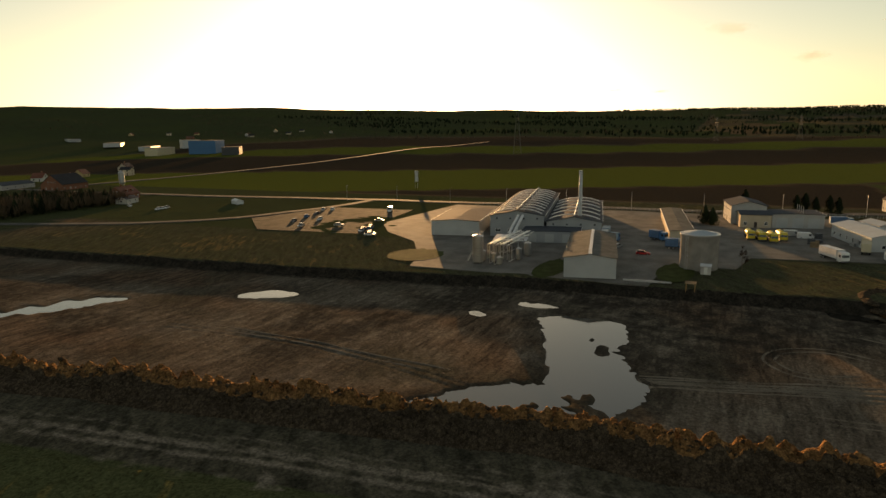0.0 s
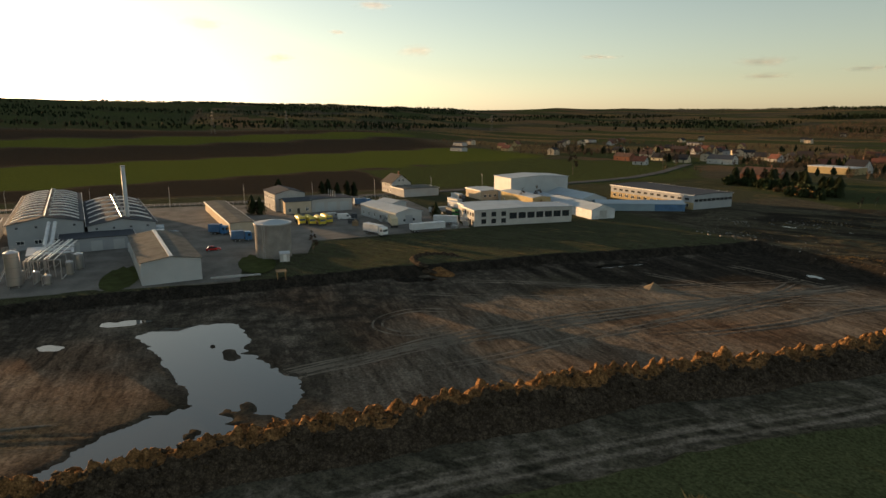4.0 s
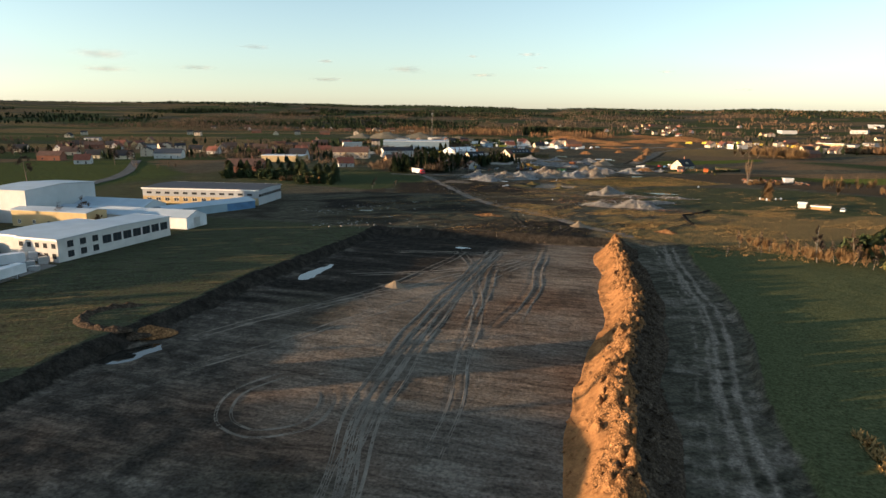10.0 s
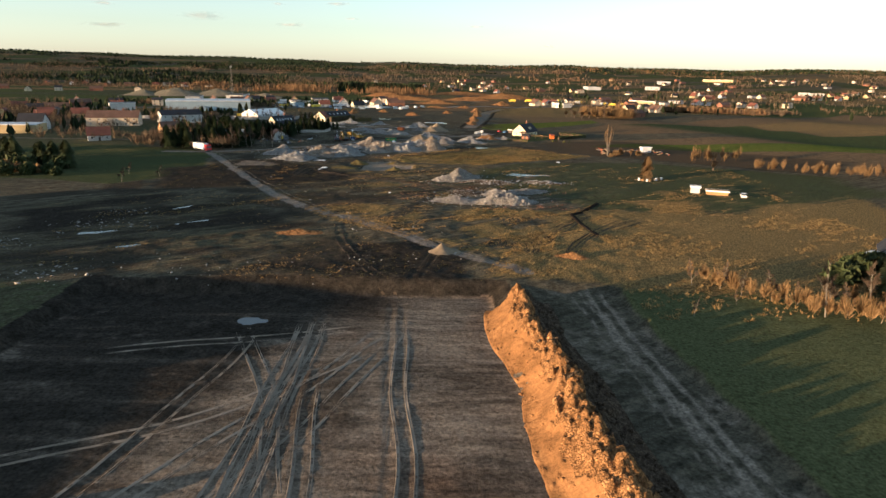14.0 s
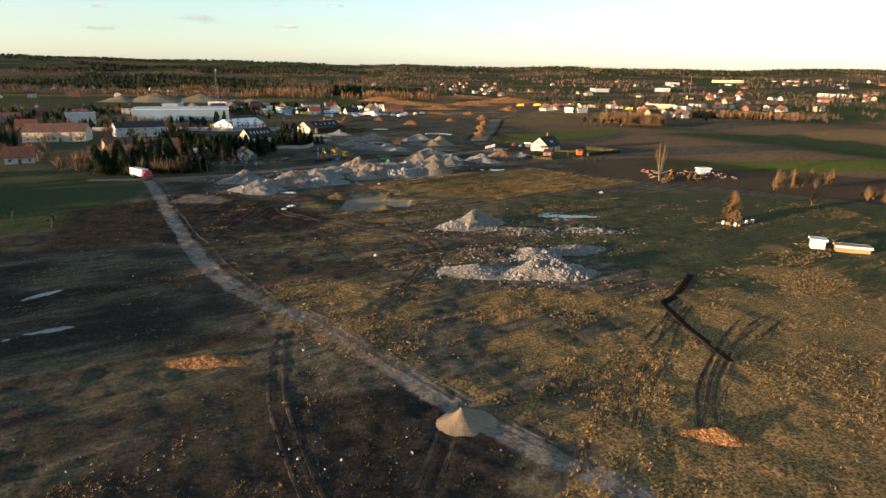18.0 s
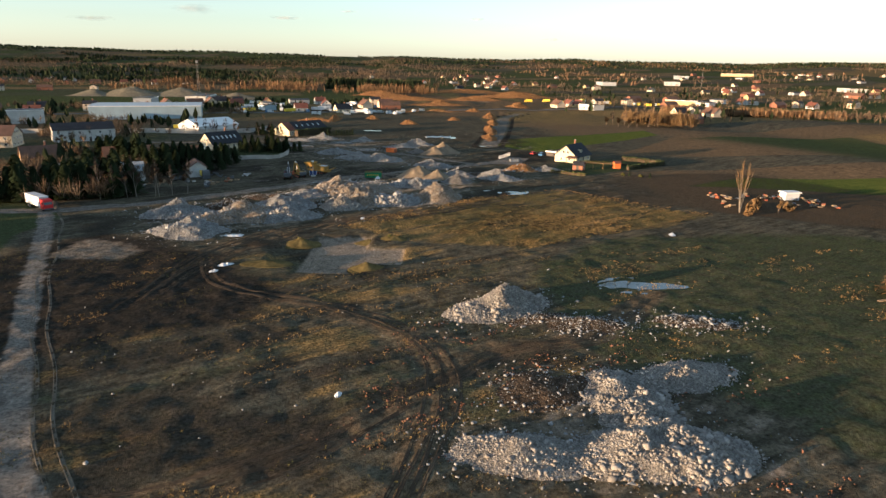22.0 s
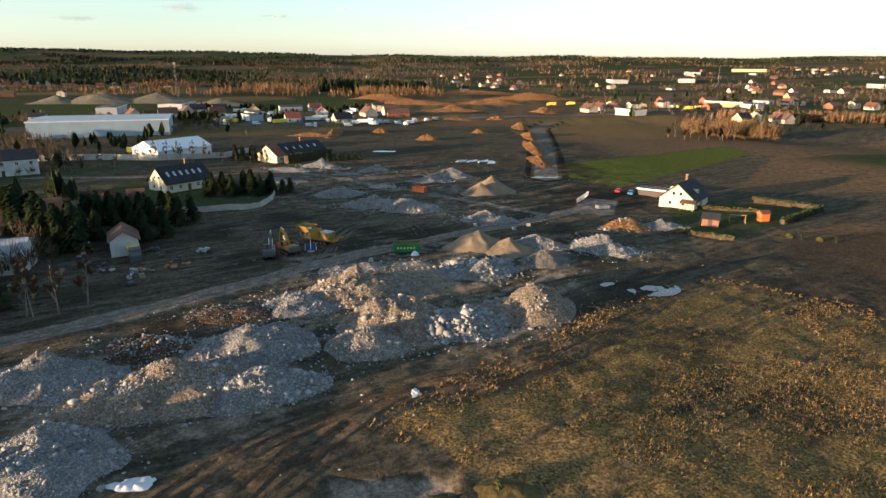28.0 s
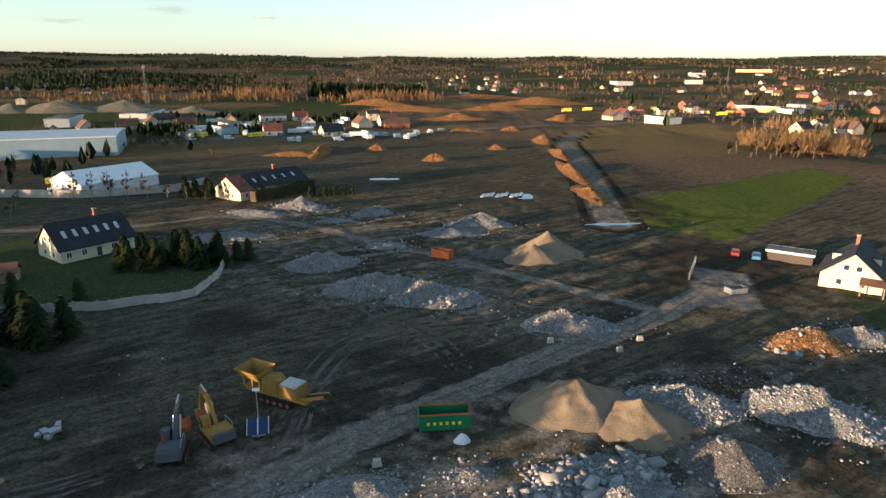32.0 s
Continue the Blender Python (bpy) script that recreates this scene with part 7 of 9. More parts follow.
for k, (x, y, rx, ry, h, m_) in enumerate(((-430, 1000, 40, 24, 13, "fargravel"), (-375, 1012, 50, 24, 10, "fargravel"), (-470, 990, 30, 20, 8, "fargravel"), (-295, 972, 36, 18, 7, "fargravel"))):
    heap("gravel_heap", x, y, rx, ry, h, 0, m_, "great gravel heap of the far depot", "gravel heap", seed=80 + k, lumps=.25, n=0)

# trench with a timber edge
g = Geo()
tr = [(-15.6, 236), (-15.9, 243), (-16.3, 250), (-16.7, 257), (-16.9, 260.5), (-14, 263.5), (-11.5, 267), (-8.5, 272), (-5.5, 277)]
for i, ((ax, ay), (bx, by)) in enumerate(zip(tr, tr[1:])):
    d = Vector((bx - ax, by - ay, 0)).normalized()
    z0, z1 = float(height(ax, ay)), float(height(bx, by))
    g.beam((ax - d.y * .6, ay + d.x * .6, z0 + .12), (bx - d.y * .6, by + d.x * .6, z1 + .12), .5, .34)
    g.beam((ax, ay, z0 + .02), (bx, by, z1 + .02), .9, .1)
tagged(part("open_trench", g, mat("trench_soil", (.018, .014, .011), .95, var=.4)), "narrow open trench with dark thrown-up soil", "trench", kind="structure")

# ---- machines ----
def track_unit(parent, y, L, r, w):
    g = Geo()
    n = 10
    prof = [(L / 2 + r * math.sin(math.pi * i / n), r - r * math.cos(math.pi * i / n)) for i in range(n + 1)] + [(-L / 2 - r * math.sin(math.pi * i / n), r + r * math.cos(math.pi * i / n)) for i in range(n + 1)]
    g.prism(prof, y - w / 2, y + w / 2)
    ob = part("crawler_track", g, "black", parent)
    for k in range(5):
        px = -L / 2 + L * k / 4
        part("track_roller", Geo().tube((px, y - w / 2 - .03, r), (px, y + w / 2 + .03, r), r * .55, None, 10), "rust", ob)
    return ob


def excavator(x, y, rot, body, arm, label, boom_turn=0.0):
    """Boom along +x."""
    t = thing("excavator", x, y, None, rot, label, "excavator", "excavators")
    for yy in (-1.15, 1.15):
        track_unit(t, yy, 3.0, .48, .6)
    part("undercarriage", Geo().box(-1, -.9, .4, 1, .9, .85).tube((0, 0, .85), (0, 0, 1.1), .8, .8, 16), "darkgrey", t)
    part("engine_house", Geo().prism([(-2.3, 1.15), (.4, 1.15), (.4, 1.9), (-.2, 2.15), (-2.1, 2.25), (-2.45, 1.9)], -1.3, 1.3), body, t)
    part("counterweight", Geo().prism([(-2.8, 1.2), (-2.3, 1.1), (-2.3, 2.2), (-2.65, 2.15)], -1.3, 1.3), "darkgrey", t)
    cab = part("cab", Geo().prism([(.4, 1.15), (1.75, 1.15), (1.9, 1.9), (1.6, 2.9), (.45, 2.95)], .35, 1.3), body, t)
    part("window", Geo().prism([(.55, 1.75), (1.84, 1.95), (1.58, 2.75), (.58, 2.8)], .33, 1.32), "glass", cab)
    part("handrail", Geo().tube((-2, -1.25, 2.2), (-2, -1.25, 2.8), .03, None, 5).tube((-2, -1.25, 2.8), (.2, -1.25, 2.8), .03, None, 5).tube((.2, -1.25, 2.8), (.2, -1.25, 2), .03, None, 5), "galv", t)
    part("boom", Geo().beam((.5, -.2, 1.7), (2.6, -.2, 4.4), .45, .75).beam((2.5, -.2, 4.3), (4.6, -.2, 4.7), .42, .6), arm, t)
    part("boom_ram", Geo().tube((1.3, -.55, 1.6), (2.5, -.55, 3.8), .1, None, 8).tube((1.3, .15, 1.6), (2.5, .15, 3.8), .1, None, 8), "steel", t)
    part("stick", Geo().beam((4.3, -.2, 5.1), (5.5, -.2, 1.6), .36, .5), arm, t)
    part("stick_ram", Geo().tube((2.9, -.2, 5.0), (4.4, -.2, 5.3), .09, None, 8), "steel", t)
    part("bucket", Geo().prism([(5.2, 1.7), (5.9, 1.5), (5.9, .7), (5.3, .15), (4.7, .3), (4.6, .8), (5.0, .75)], -.85, .45), "rust", t)
    part("beacon", Geo().tube((-.4, .9, 2.1), (-.4, .9, 2.9), .1, .05, 8), "red", t)
    return t


excavator(-114.0, 444.6, 100, "darkgrey", "darkgrey", "dark grey tracked excavator with its boom folded")
excavator(-110.2, 447.6, 128, "yellow", "yellow", "yellow tracked excavator with a dark boom")

t = thing("crusher", -104.6, 456.2, None, -28, "yellow mobile stone crusher on crawler tracks", "crusher")
for yy in (-1.2, 1.2):
    track_unit(t, yy, 4.2, .5, .5)
part("main_frame", Geo().box(-5.2, -.9, 1.0, 4.6, .9, 1.6), "yellow", t)
part("hopper", Geo().add([(-6.2, -1.8, 4.1), (-2.2, -1.8, 4.1), (-2.2, 1.8, 4.1), (-6.2, 1.8, 4.1), (-5.4, -.9, 2.5), (-2.6, -.9, 2.5), (-2.6, .9, 2.5), (-5.4, .9, 2.5)],
                        [(0, 1, 5, 4), (1, 2, 6, 5), (2, 3, 7, 6), (3, 0, 4, 7), (7, 6, 5, 4)]), "yellow", t)
for px in (-5.2, -3.8, -2.6):
    part("hopper_leg", Geo().box(px - .12, -1.1, 1.5, px + .12, -.9, 3.0).box(px - .12, .9, 1.5, px + .12, 1.1, 3.0), "yellow", t)
part("jaw_housing", Geo().prism([(-2.2, 1.5), (.2, 1.5), (.2, 3.0), (-.5, 3.6), (-2.2, 3.4)], -.95, .95), "yellow", t)
part("flywheel", Geo().tube((-1.0, 1.0, 2.7), (-1.0, 1.35, 2.7), .7, .7, 18), "darkgrey", t)
part("engine_box", Geo().box(.6, -1.25, 1.6, 3.4, 1.25, 3.1), "yellow", t)
part("engine_cover", Geo().box(.7, -1.15, 3.1, 3.3, 1.15, 3.2), "galv", t, "grey engine cover plate")
part("conveyor", Geo().beam((1.5, 0, .7), (7.2, 0, 2.6), 1.1, .22), "black", t)
for k in (-.62, .62):
    part("conveyor_frame", Geo().beam((1.5, k, .75), (7.3, k, 2.7), .1, .4), "yellow", t)
part("railing", Geo().tube((.6, -1.25, 3.1), (.6, -1.25, 4.0), .03, None, 5).tube((3.4, -1.25, 3.1), (3.4, -1.25, 4.0), .03, None, 5).tube((.6, -1.25, 4.0), (3.4, -1.25, 4.0), .03, None, 5), "yellow", t)

# green roll-off container with a rim and ribs, open at the top
def open_container(x, y, rot, L, W, H, paint, inner, label, ribs=11):
    t = thing("container", x, y, None, rot, label, "container", "steel containers")
    for k in (-1, 1):
        sd = part("side_panel", Geo().box(-L / 2, k * W / 2 - .04, .2, L / 2, k * W / 2 + .04, H), paint, t)
        for i in range(ribs):
            px = -L / 2 + L * (i + .5) / ribs
            part("rib", Geo().box(px - .06, k * (W / 2 + .04) - .06, .2, px + .06, k * (W / 2 + .04) + .06, H - .05), paint, sd)
        part("top_rail", Geo().box(-L / 2, k * W / 2 - .1, H, L / 2, k * W / 2 + .1, H + .12), inner, sd)
        part("end_panel", Geo().box(k * L / 2 - .04, -W / 2 + .05, .2, k * L / 2 + .04, W / 2 - .05, H + .05), inner if k > 0 else paint, t)
        part("skid", Geo().box(-L / 2, k * .6 - .1, 0, L / 2, k * .6 + .1, .2), "darkgrey", t)
    part("floor", Geo().box(-L / 2 + .05, -W / 2 + .05, .2, L / 2 - .05, W / 2 - .05, .3), inner, t)
    return t


t = open_container(-83.7, 450.2, 4, 6.2, 2.4, 2.2, "green", "rust", "green open steel roll-off container with a rusty inside")
for i in range(6):
    part("marking", Geo().box(-2.2 + i * .75, -1.33, .95, -1.85 + i * .75, -1.31, 1.35), "tankyellow", t, "yellow bars of unreadable writing")
open_container(-82, 519, -32, 4.6, 2.2, 1.9, "orange", "rust", "rusty orange open skip", 6)
ob = heap("rubble_bag", -81.7, 446.6, 1.0, .9, 1.15, 0, "plastic", "white bulk bag standing beside the green container", "bag", seed=5, power=.55, lumps=.25, group="bags")
for px, py, r in ((-91.3, 442.6, 10), (-66.2, 473.5, 0), (-56.2, 470.2, 20), (-51.8, 474, 0)):
    t = thing("concrete_barrier", px, py, None, r, "small pale concrete block beside the haul road", "block", "road blocks")
    part("block", Geo().prism([(-.5, 0), (.5, 0), (.42, .8), (-.42, .8)], -.25, .25), "concrete", t)
    part("foot", Geo().box(-.55, -.3, 0, .55, .3, .12), "concrete", t)
# solar light tower
t = thing("light_tower", -105.6, 448.6, None, 10, "mobile light tower with blue solar panels", "light tower")
part("trailer_base", Geo().box(-.8, -.9, .3, .8, .9, .9), "galv", t)
for k in (-.62, .62):
    ob = part("solar_panel", slab((k - .58, -1.5, .9), (k + .58, -1.5, .9), (k + .58, .1, 2.2), (k - .58, .1, 2.2), .05), "solar", t)
    part("panel_frame", Geo().beam((k - .6, -1.5, .93), (k - .6, .1, 2.23), .06, .1).beam((k + .6, -1.5, .93), (k + .6, .1, 2.23), .06, .1), "frame", ob)
part("mast", Geo().tube((0, .5, .9), (0, .5, 5.6), .09, .05, 8), "galv", t)
part("lamp_head", Geo().box(-.4, .4, 5.5, .4, .6, 5.8), "frame", t)
for yy in (-.8, .8):
    wheel(t, 0, yy, .3, .18)
# dump truck, scrap and trailers beside the white shed
make_lorry(-143.5, 443.8, -60, "darkgrey", "tankyellow", "old dark dump lorry with a yellow skip body", 6.5, H=2.6)
make_lorry(-171.5, 392.6, -38, "red", "plastic", "red-cabbed lorry with a white box trailer on the site road", 12, H=3.7)
rs = random.Random(8)
for i in range(46):
    a = i / 46
    px, py = -160 + rs.random() * 30, 425 + rs.random() * 30
    if i > 30:
        px, py = -178 + rs.random() * 22, 474 + rs.random() * 16
    if -154 < px < -142 and 444 < py < 462:
        continue
    m_ = rs.choice(("galv", "darkgrey", "wood", "darkgrey", "rust", "concrete"))
    t = thing("scrap_pile", px, py, None, rs.random() * 180, "pile of scrap, boards and machine parts", "scrap", "scrap piles")
    for k in range(rs.randrange(3, 6)):
        a, b, c = rs.uniform(-1, 1), rs.uniform(-1, 1), rs.uniform(.3, .9)
        part("scrap_piece", Geo().beam((a, b, .15 + .2 * k), (a + rs.uniform(-1, 1), b + rs.uniform(-1, 1), .2 + .2 * k), c, .35), m_, t)
for i in range(26):
    px, py = rs.uniform(28, 62), rs.uniform(405, 424)
    t = thing("scrap_pile", px, py, None, rs.random() * 180, "pile of boards and rubbish beside the white hut", "scrap", "scrap piles")
    for k in range(4):
        a, b = rs.uniform(-1, 1), rs.uniform(-1, 1)
        part("scrap_piece", Geo().beam((a, b, .15 + .2 * k), (a + rs.uniform(-1.5, 1.5), b + rs.uniform(-1, 1), .2 + .2 * k), .8, .3), rs.choice(("wood", "darkgrey", "rust", "wood")), t)
for px, py, sx in ((-103, 342, 1.9), (-109, 366, 2.6), (-80, 384, 1.1), (-104, 338, 1.2), (-1, 371, 1.6), (-72, 290, .8)):
    n_ = 22
    U, W_ = np.meshgrid(np.linspace(-1, 1, n_), np.linspace(-1, 1, n_))
    a_, r_ = np.arctan2(W_, U), np.maximum(np.abs(U), np.abs(W_))
    out_ = r_ * (.75 + .5 * vn(a_ * 2.2 + px, a_ * 0, 5))
    X_, Y_ = sx * out_ * np.cos(a_), sx * .5 * out_ * np.sin(a_)
    d_, q_ = worley(X_ + px, Y_ + py, .7, 31)
    Z_ = .03 + .55 * (1 - r_ ** 2) * np.abs(fbm(X_ + px, Y_ + py, 1.1, 33, 3)) + .35 * (1 - r_ ** 3) * np.clip(1 - d_ * 1.5, 0, 1) * q_
    ix_ = np.arange(n_ * n_).reshape(n_, n_)
    ob = part("plastic_sheet", array_mesh("plastic_sheet", np.stack([X_, Y_, Z_], -1).reshape(-1, 3), np.stack([ix_[:-1, :-1], ix_[:-1, 1:], ix_[1:, 1:], ix_[1:, :-1]], -1).reshape(-1, 4)), "plastic")
    ob.matrix_basis = pose(px, py, float(ground_z(px, py)), 0, 0, rs.random() * 90)
    tagged(ob, "crumpled white plastic sheet lying on the soil", "plastic sheet", "sheets")
for i in range(9):
    t = thing("pipe_bundle", -66 + i * 1.6, 589 + (i % 3), None, 75, "row of white pipes on the dark ground", "pipes", "pipe bundles")
    for k in range(3):
        part("pipe", Geo().tube((-2.6, k * .4, .2), (2.6, k * .4, .2), .18, .18, 8), "plastic", t)

# ---- yellow house with its garden ----
t = gable("yellow_house", .4, 500.5, 51, 13.5, 10.5, 3.0, 4.4, "cream", "roofdark", "cream house with a dark steep roof and an orange-lit gable", "house", wins=3, gable_wins=2, dormers=1, over=.7)
part("porch_roof", slab((-9.6, -6, 2.3), (-6.6, -6, 3.0), (-6.6, -1.5, 3.0), (-9.6, -1.5, 2.3), .15), "roofbrown", t)
for py in (-5.6, -1.9):
    part("porch_post", Geo().box(-9.3, py - .1, 0, -9.1, py + .1, 2.4), "wood", t)
hedge("hedge", 10, 492, -20, 26, 1.0, 1.0, "yleaf", "trimmed yellow-green hedge below the house", 4)
hedge("hedge", -9, 463, -37, 15, .9, 1.2, "yleaf", "low yellow-lit hedge along the garden edge", 5)
hedge("hedge", 28, 483, 38, 26, 1.4, 1.6, "leaf", "long dark clipped hedge round the garden", 6)
hedge("hedge", 31, 497.5, -42, 20, 1.4, 1.8, "leaf", "dark clipped hedge behind the garden", 7)
t = gable("play_house", -2.4, 474, -30, 4.2, 3.6, 2.0, 1.2, "brick", "roofdark", "small red-brown garden playhouse", "playhouse", wins=1, gable_wins=1, chimney=False, over=.3)
t = gable("garden_shed", 14.4, 479, 10, 2.6, 2.2, 2.2, .6, "orange", "roofred", "tall orange garden shed with a red roof", "shed", gable_wins=0, chimney=False, over=.2)
t = thing("swing_frame", 6, 476.5, None, -15, "wooden swing frame in the garden", "swing")
for px in (-2, 2):
    part("leg", Geo().beam((px, -.9, 0), (px, 0, 2.3), .12, .12).beam((px, .9, 0), (px, 0, 2.3), .12, .12), "timber", t)
part("top_beam", Geo().box(-2.2, -.07, 2.25, 2.2, .07, 2.4), "timber", t)
for px in (-.9, .9):
    sw = part("seat", Geo().box(px - .25, -.12, .5, px + .25, .12, .54), "wood", t)
    part("rope", Geo().tube((px - .22, 0, .5), (px - .22, 0, 2.3), .015, None, 4).tube((px + .22, 0, .5), (px + .22, 0, 2.3), .015, None, 4), "black", sw)
t = flat_hall("carport", -4, 515.5, -35, 9, 4, 2.2, "darkframe", "rooffelt", "dark timber carport and woodshed beside the house", "carport", slope=.1)
make_car(-14.5, 519.5, 60, "red", "dark red car beside the gate")
make_car(-10.8, 517.2, 62, "carblue", "light blue car beside the gate")
t = thing("gate_fence", -29.5, 507.5, None, 62, "grey board fence beside the drive", "fence")
for i in range(14):
    part("board", Geo().box(-6.5 + i, -.05, .1, -5.75 + i, .05, 1.7), "galv", t)
for i in range(8):
    part("post", Geo().box(-6.6 + i * 1.9, .05, 0, -6.45 + i * 1.9, .2, 1.8), "darkgrey", t)
open_container(-26.4, 494.6, 15, 3.8, 2.0, 1.2, "galv", "darkgrey", "grey open steel skip beside the drive", 5)

# ---- white-gabled house with its lawn, red-roofed house, tent ----
gable("gabled_house", -165.4, 527.5, 52, 16.5, 11.5, 3.2, 4.8, "cream", "roofdark", "cream gabled house with a long black roof", "house", wins=5, gable_wins=2, skylights=6, over=.6)
t = thing("garden_fence", 0, 0, 0, 0, "pale concrete panel fence round the lawn", "fence")
fl = [(-176, 497), (-160, 487), (-142, 488.8), (-129.4, 495.6), (-128.2, 506), (-130.4, 519)]
for (ax, ay), (bx, by) in zip(fl, fl[1:]):
    n = max(1, int(math.hypot(bx - ax, by - ay) / 2.0))
    for i in range(n):
        p0, p1 = (ax + (bx - ax) * i / n, ay + (by - ay) * i / n), (ax + (bx - ax) * (i + .97) / n, ay + (by - ay) * (i + .97) / n)
        zz = float(height(*p0))
        part("panel", Geo().beam((*p0, zz + .85), (*p1, zz + .85), .08, 1.7), "concrete", t)
        part("post", Geo().box(p0[0] - .1, p0[1] - .1, zz - .2, p0[0] + .1, p0[1] + .1, zz + 1.85), "concrete", t)
t = gable("pavilion", -171, 506, 22, 4.5, 4.0, 2.2, 1.4, "wood", "roofbrown", "small brown garden pavilion", "pavilion", gable_wins=0, chimney=False)
hedge("hedge", -186, 508, -20, 24, 1.6, 1.8, "willow", "rust-red leafless hedge beside the garden", 8)
t = gable("white_shed", -149.2, 451.3, -63, 9.5, 5.8, 3.6, 2.0, "white", "roofbrown", "white shed with a brown roof and a wide pale door", "shed", wins=3, gable_wins=0, chimney=False)
put_door(t, 4.75, 0, .1, 4.2, 3.2, "y", 1, "panel")
gable("barn", -175, 434, 20, 26, 10, 4.0, 2.4, "greywall", "panelgrey", "old dark barn with a grey roof", "barn", wins=4, gable_wins=0, chimney=False)
t = gable("red_roofed_house", -141.4, 598, 53, 29, 13, 3.2, 4.0, "cream", "roofdark", "long terraced house with a dark roof, red at one end", "house", wins=6, gable_wins=2, skylights=6)
part("roof_end", slab((-15, -7.05, 3.1), (-9.5, -7.05, 3.1), (-9.5, -.1, 7.42), (-15, -.1, 7.42), .1), "roofred", t, "bright red tiled roof end")
hedge("hedge", -133, 591.5, 53, 26, 3.0, 3.6, "leaf", "dark evergreen hedge along the terraced house", 9)
t = thing("marquee", -200, 609, None, 55, "white gabled marquee tent", "marquee")
part("canvas_wall", Geo().side([(-10, 0), (10, 0), (10, 3.8), (0, 7.4), (-10, 3.8)], -14, 14), "plastic", t)
for k in (-1, 1):
    c = [(-14.3, k * 10.4, 3.75), (14.3, k * 10.4, 3.75), (14.3, 0, 7.55), (-14.3, 0, 7.55)]
    part("canvas_roof", slab(*(c if k < 0 else c[::-1]), .1), "frame", t)
t = thing("depot_wall", 0, 0, 0, 0, "long grey concrete panel wall", "wall")
wl = [(-310, 575), (-229, 592), (-199, 590), (-172, 600), (-166, 616)]
for (ax, ay), (bx, by) in zip(wl, wl[1:]):
    n = max(1, int(math.hypot(bx - ax, by - ay) / 4.0))
    for i in range(n):
        p0, p1 = (ax + (bx - ax) * i / n, ay + (by - ay) * i / n), (ax + (bx - ax) * (i + .98) / n, ay + (by - ay) * (i + .98) / n)
        part("panel", Geo().beam((*p0, 1.2), (*p1, 1.2), .15, 2.6), "concrete", t)
make_trailer(-219, 612, 20, "tankyellow", "yellow trailer beside the marquee", 7, 3)
make_van(-210, 596, 10, "carwhite", "white van beside the marquee")
flat_hall("white_warehouse", -277, 702, 19, 74, 44, 9.0, "panelblue", "roofwhite", "great pale blue-white warehouse with a flat roof", "warehouse", slope=.6)
flat_hall("office_block", -330, 640, 30, 20, 14, 8.5, "white", "roofgrey", "white flat-roofed office block", "office", slope=.1)
t = gable("blue_roof_hall", -246, 553, 36, 28, 15, 6.0, 3.0, "white", "roofdark", "white two-storey building with a dark blue-black roof", "hall", wins=6, storeys=2, gable_wins=3, chimney=False)
gable("timber_house", -218, 470, 40, 13, 9, 3, 4.0, "timber", "roofbrown", "yellow-brown timber house with a steep roof", "house", wins=3, gable_wins=2)
gable("orange_roofed_house", -182, 468, 30, 17, 12, 3.4, 4.4, "brick", "rooforange", "house with a broad orange tiled roof", "house", wins=3, gable_wins=2)
gable("red_roofed_cottage", -240, 428, 30, 11, 9, 3.0, 4.0, "white", "roofred", "white cottage with a red tiled roof", "house", wins=3, gable_wins=2)
gable("broad_house", -277, 520, 15, 32, 15, 5.6, 4.2, "beige", "roofbrown", "broad beige house with a dark brown roof and two gables", "house", wins=6, storeys=2, gable_wins=3)
flat_hall("bright_hall", -310, 462, 12, 34, 16, 5, "yellowwall", "roofwhite", "long sunlit cream hall with a flat roof", "hall", slope=.2)
gable("steep_house", -306, 478, 12, 14, 14, 4, 6, "white", "roofdark", "white steep-gabled house behind the cream hall", "house", wins=2, gable_wins=2)
gable("brown_farmhouse", -284, 366, 20, 24, 14, 4, 4.5, "brick", "roofbrown", "large brick farmhouse with a brown roof", "house", wins=4, gable_wins=2)
gable("grey_barn", -417, 455, 25, 22, 14, 4.5, 3.5, "white", "roofgrey", "white barn with a grey roof", "barn", wins=4, gable_wins=1, chimney=False)
gable("white_cottage", 47, 216.5, 57, 10, 8, 2.8, 4.6, "white", "roofdark", "small white steep-gabled house among shrubs", "house", wins=2, gable_wins=2, over=.5)
t = flat_hall("glass_porch", 40.5, 214, -58, 4, 4, 2.4, "panelblue", "plastic", "pale glazed porch beside the small white house", "porch", slope=.2)
# timber store, huts and rubbish by the dry meadow
t = flat_hall("timber_stack", 40.5, 297, -20, 7, 2.6, 1.4, "timber", "wood", "long stack of new yellow timber boards", "timber stack", slope=.1)
flat_hall("white_hut", 34.2, 300.5, -20, 3, 2.5, 2.2, "white", "roofwhite", "small white hut beside the timber stack", "hut", slope=.1)
make_car(47.6, 292.6, 70, "carwhite", "white car beside the timber stack")
flat_hall("white_hut", 54, 418.5, 10, 5, 3, 2.4, "plastic", "plastic", "small white hut on the field edge", "hut", slope=.1)
for k, (px, py) in enumerate(((22, 325), (24.5, 323), (29, 326), (31.5, 327.5))):
    t = thing("junk_heap", px, py, None, 30 * k, "junk and white barrels round the orange shrub", "junk", "junk round the shrub")
    part("barrel", Geo().tube((0, 0, 0), (0, 0, 1.0), .4, .4, 12), "plastic", t)
    part("board", Geo().beam((-1.5, .6, .2), (1.4, .9, .5), .6, .12), "wood", t)
    part("crate", Geo().box(.6, -.8, 0, 1.6, .1, .7), "timber", t)

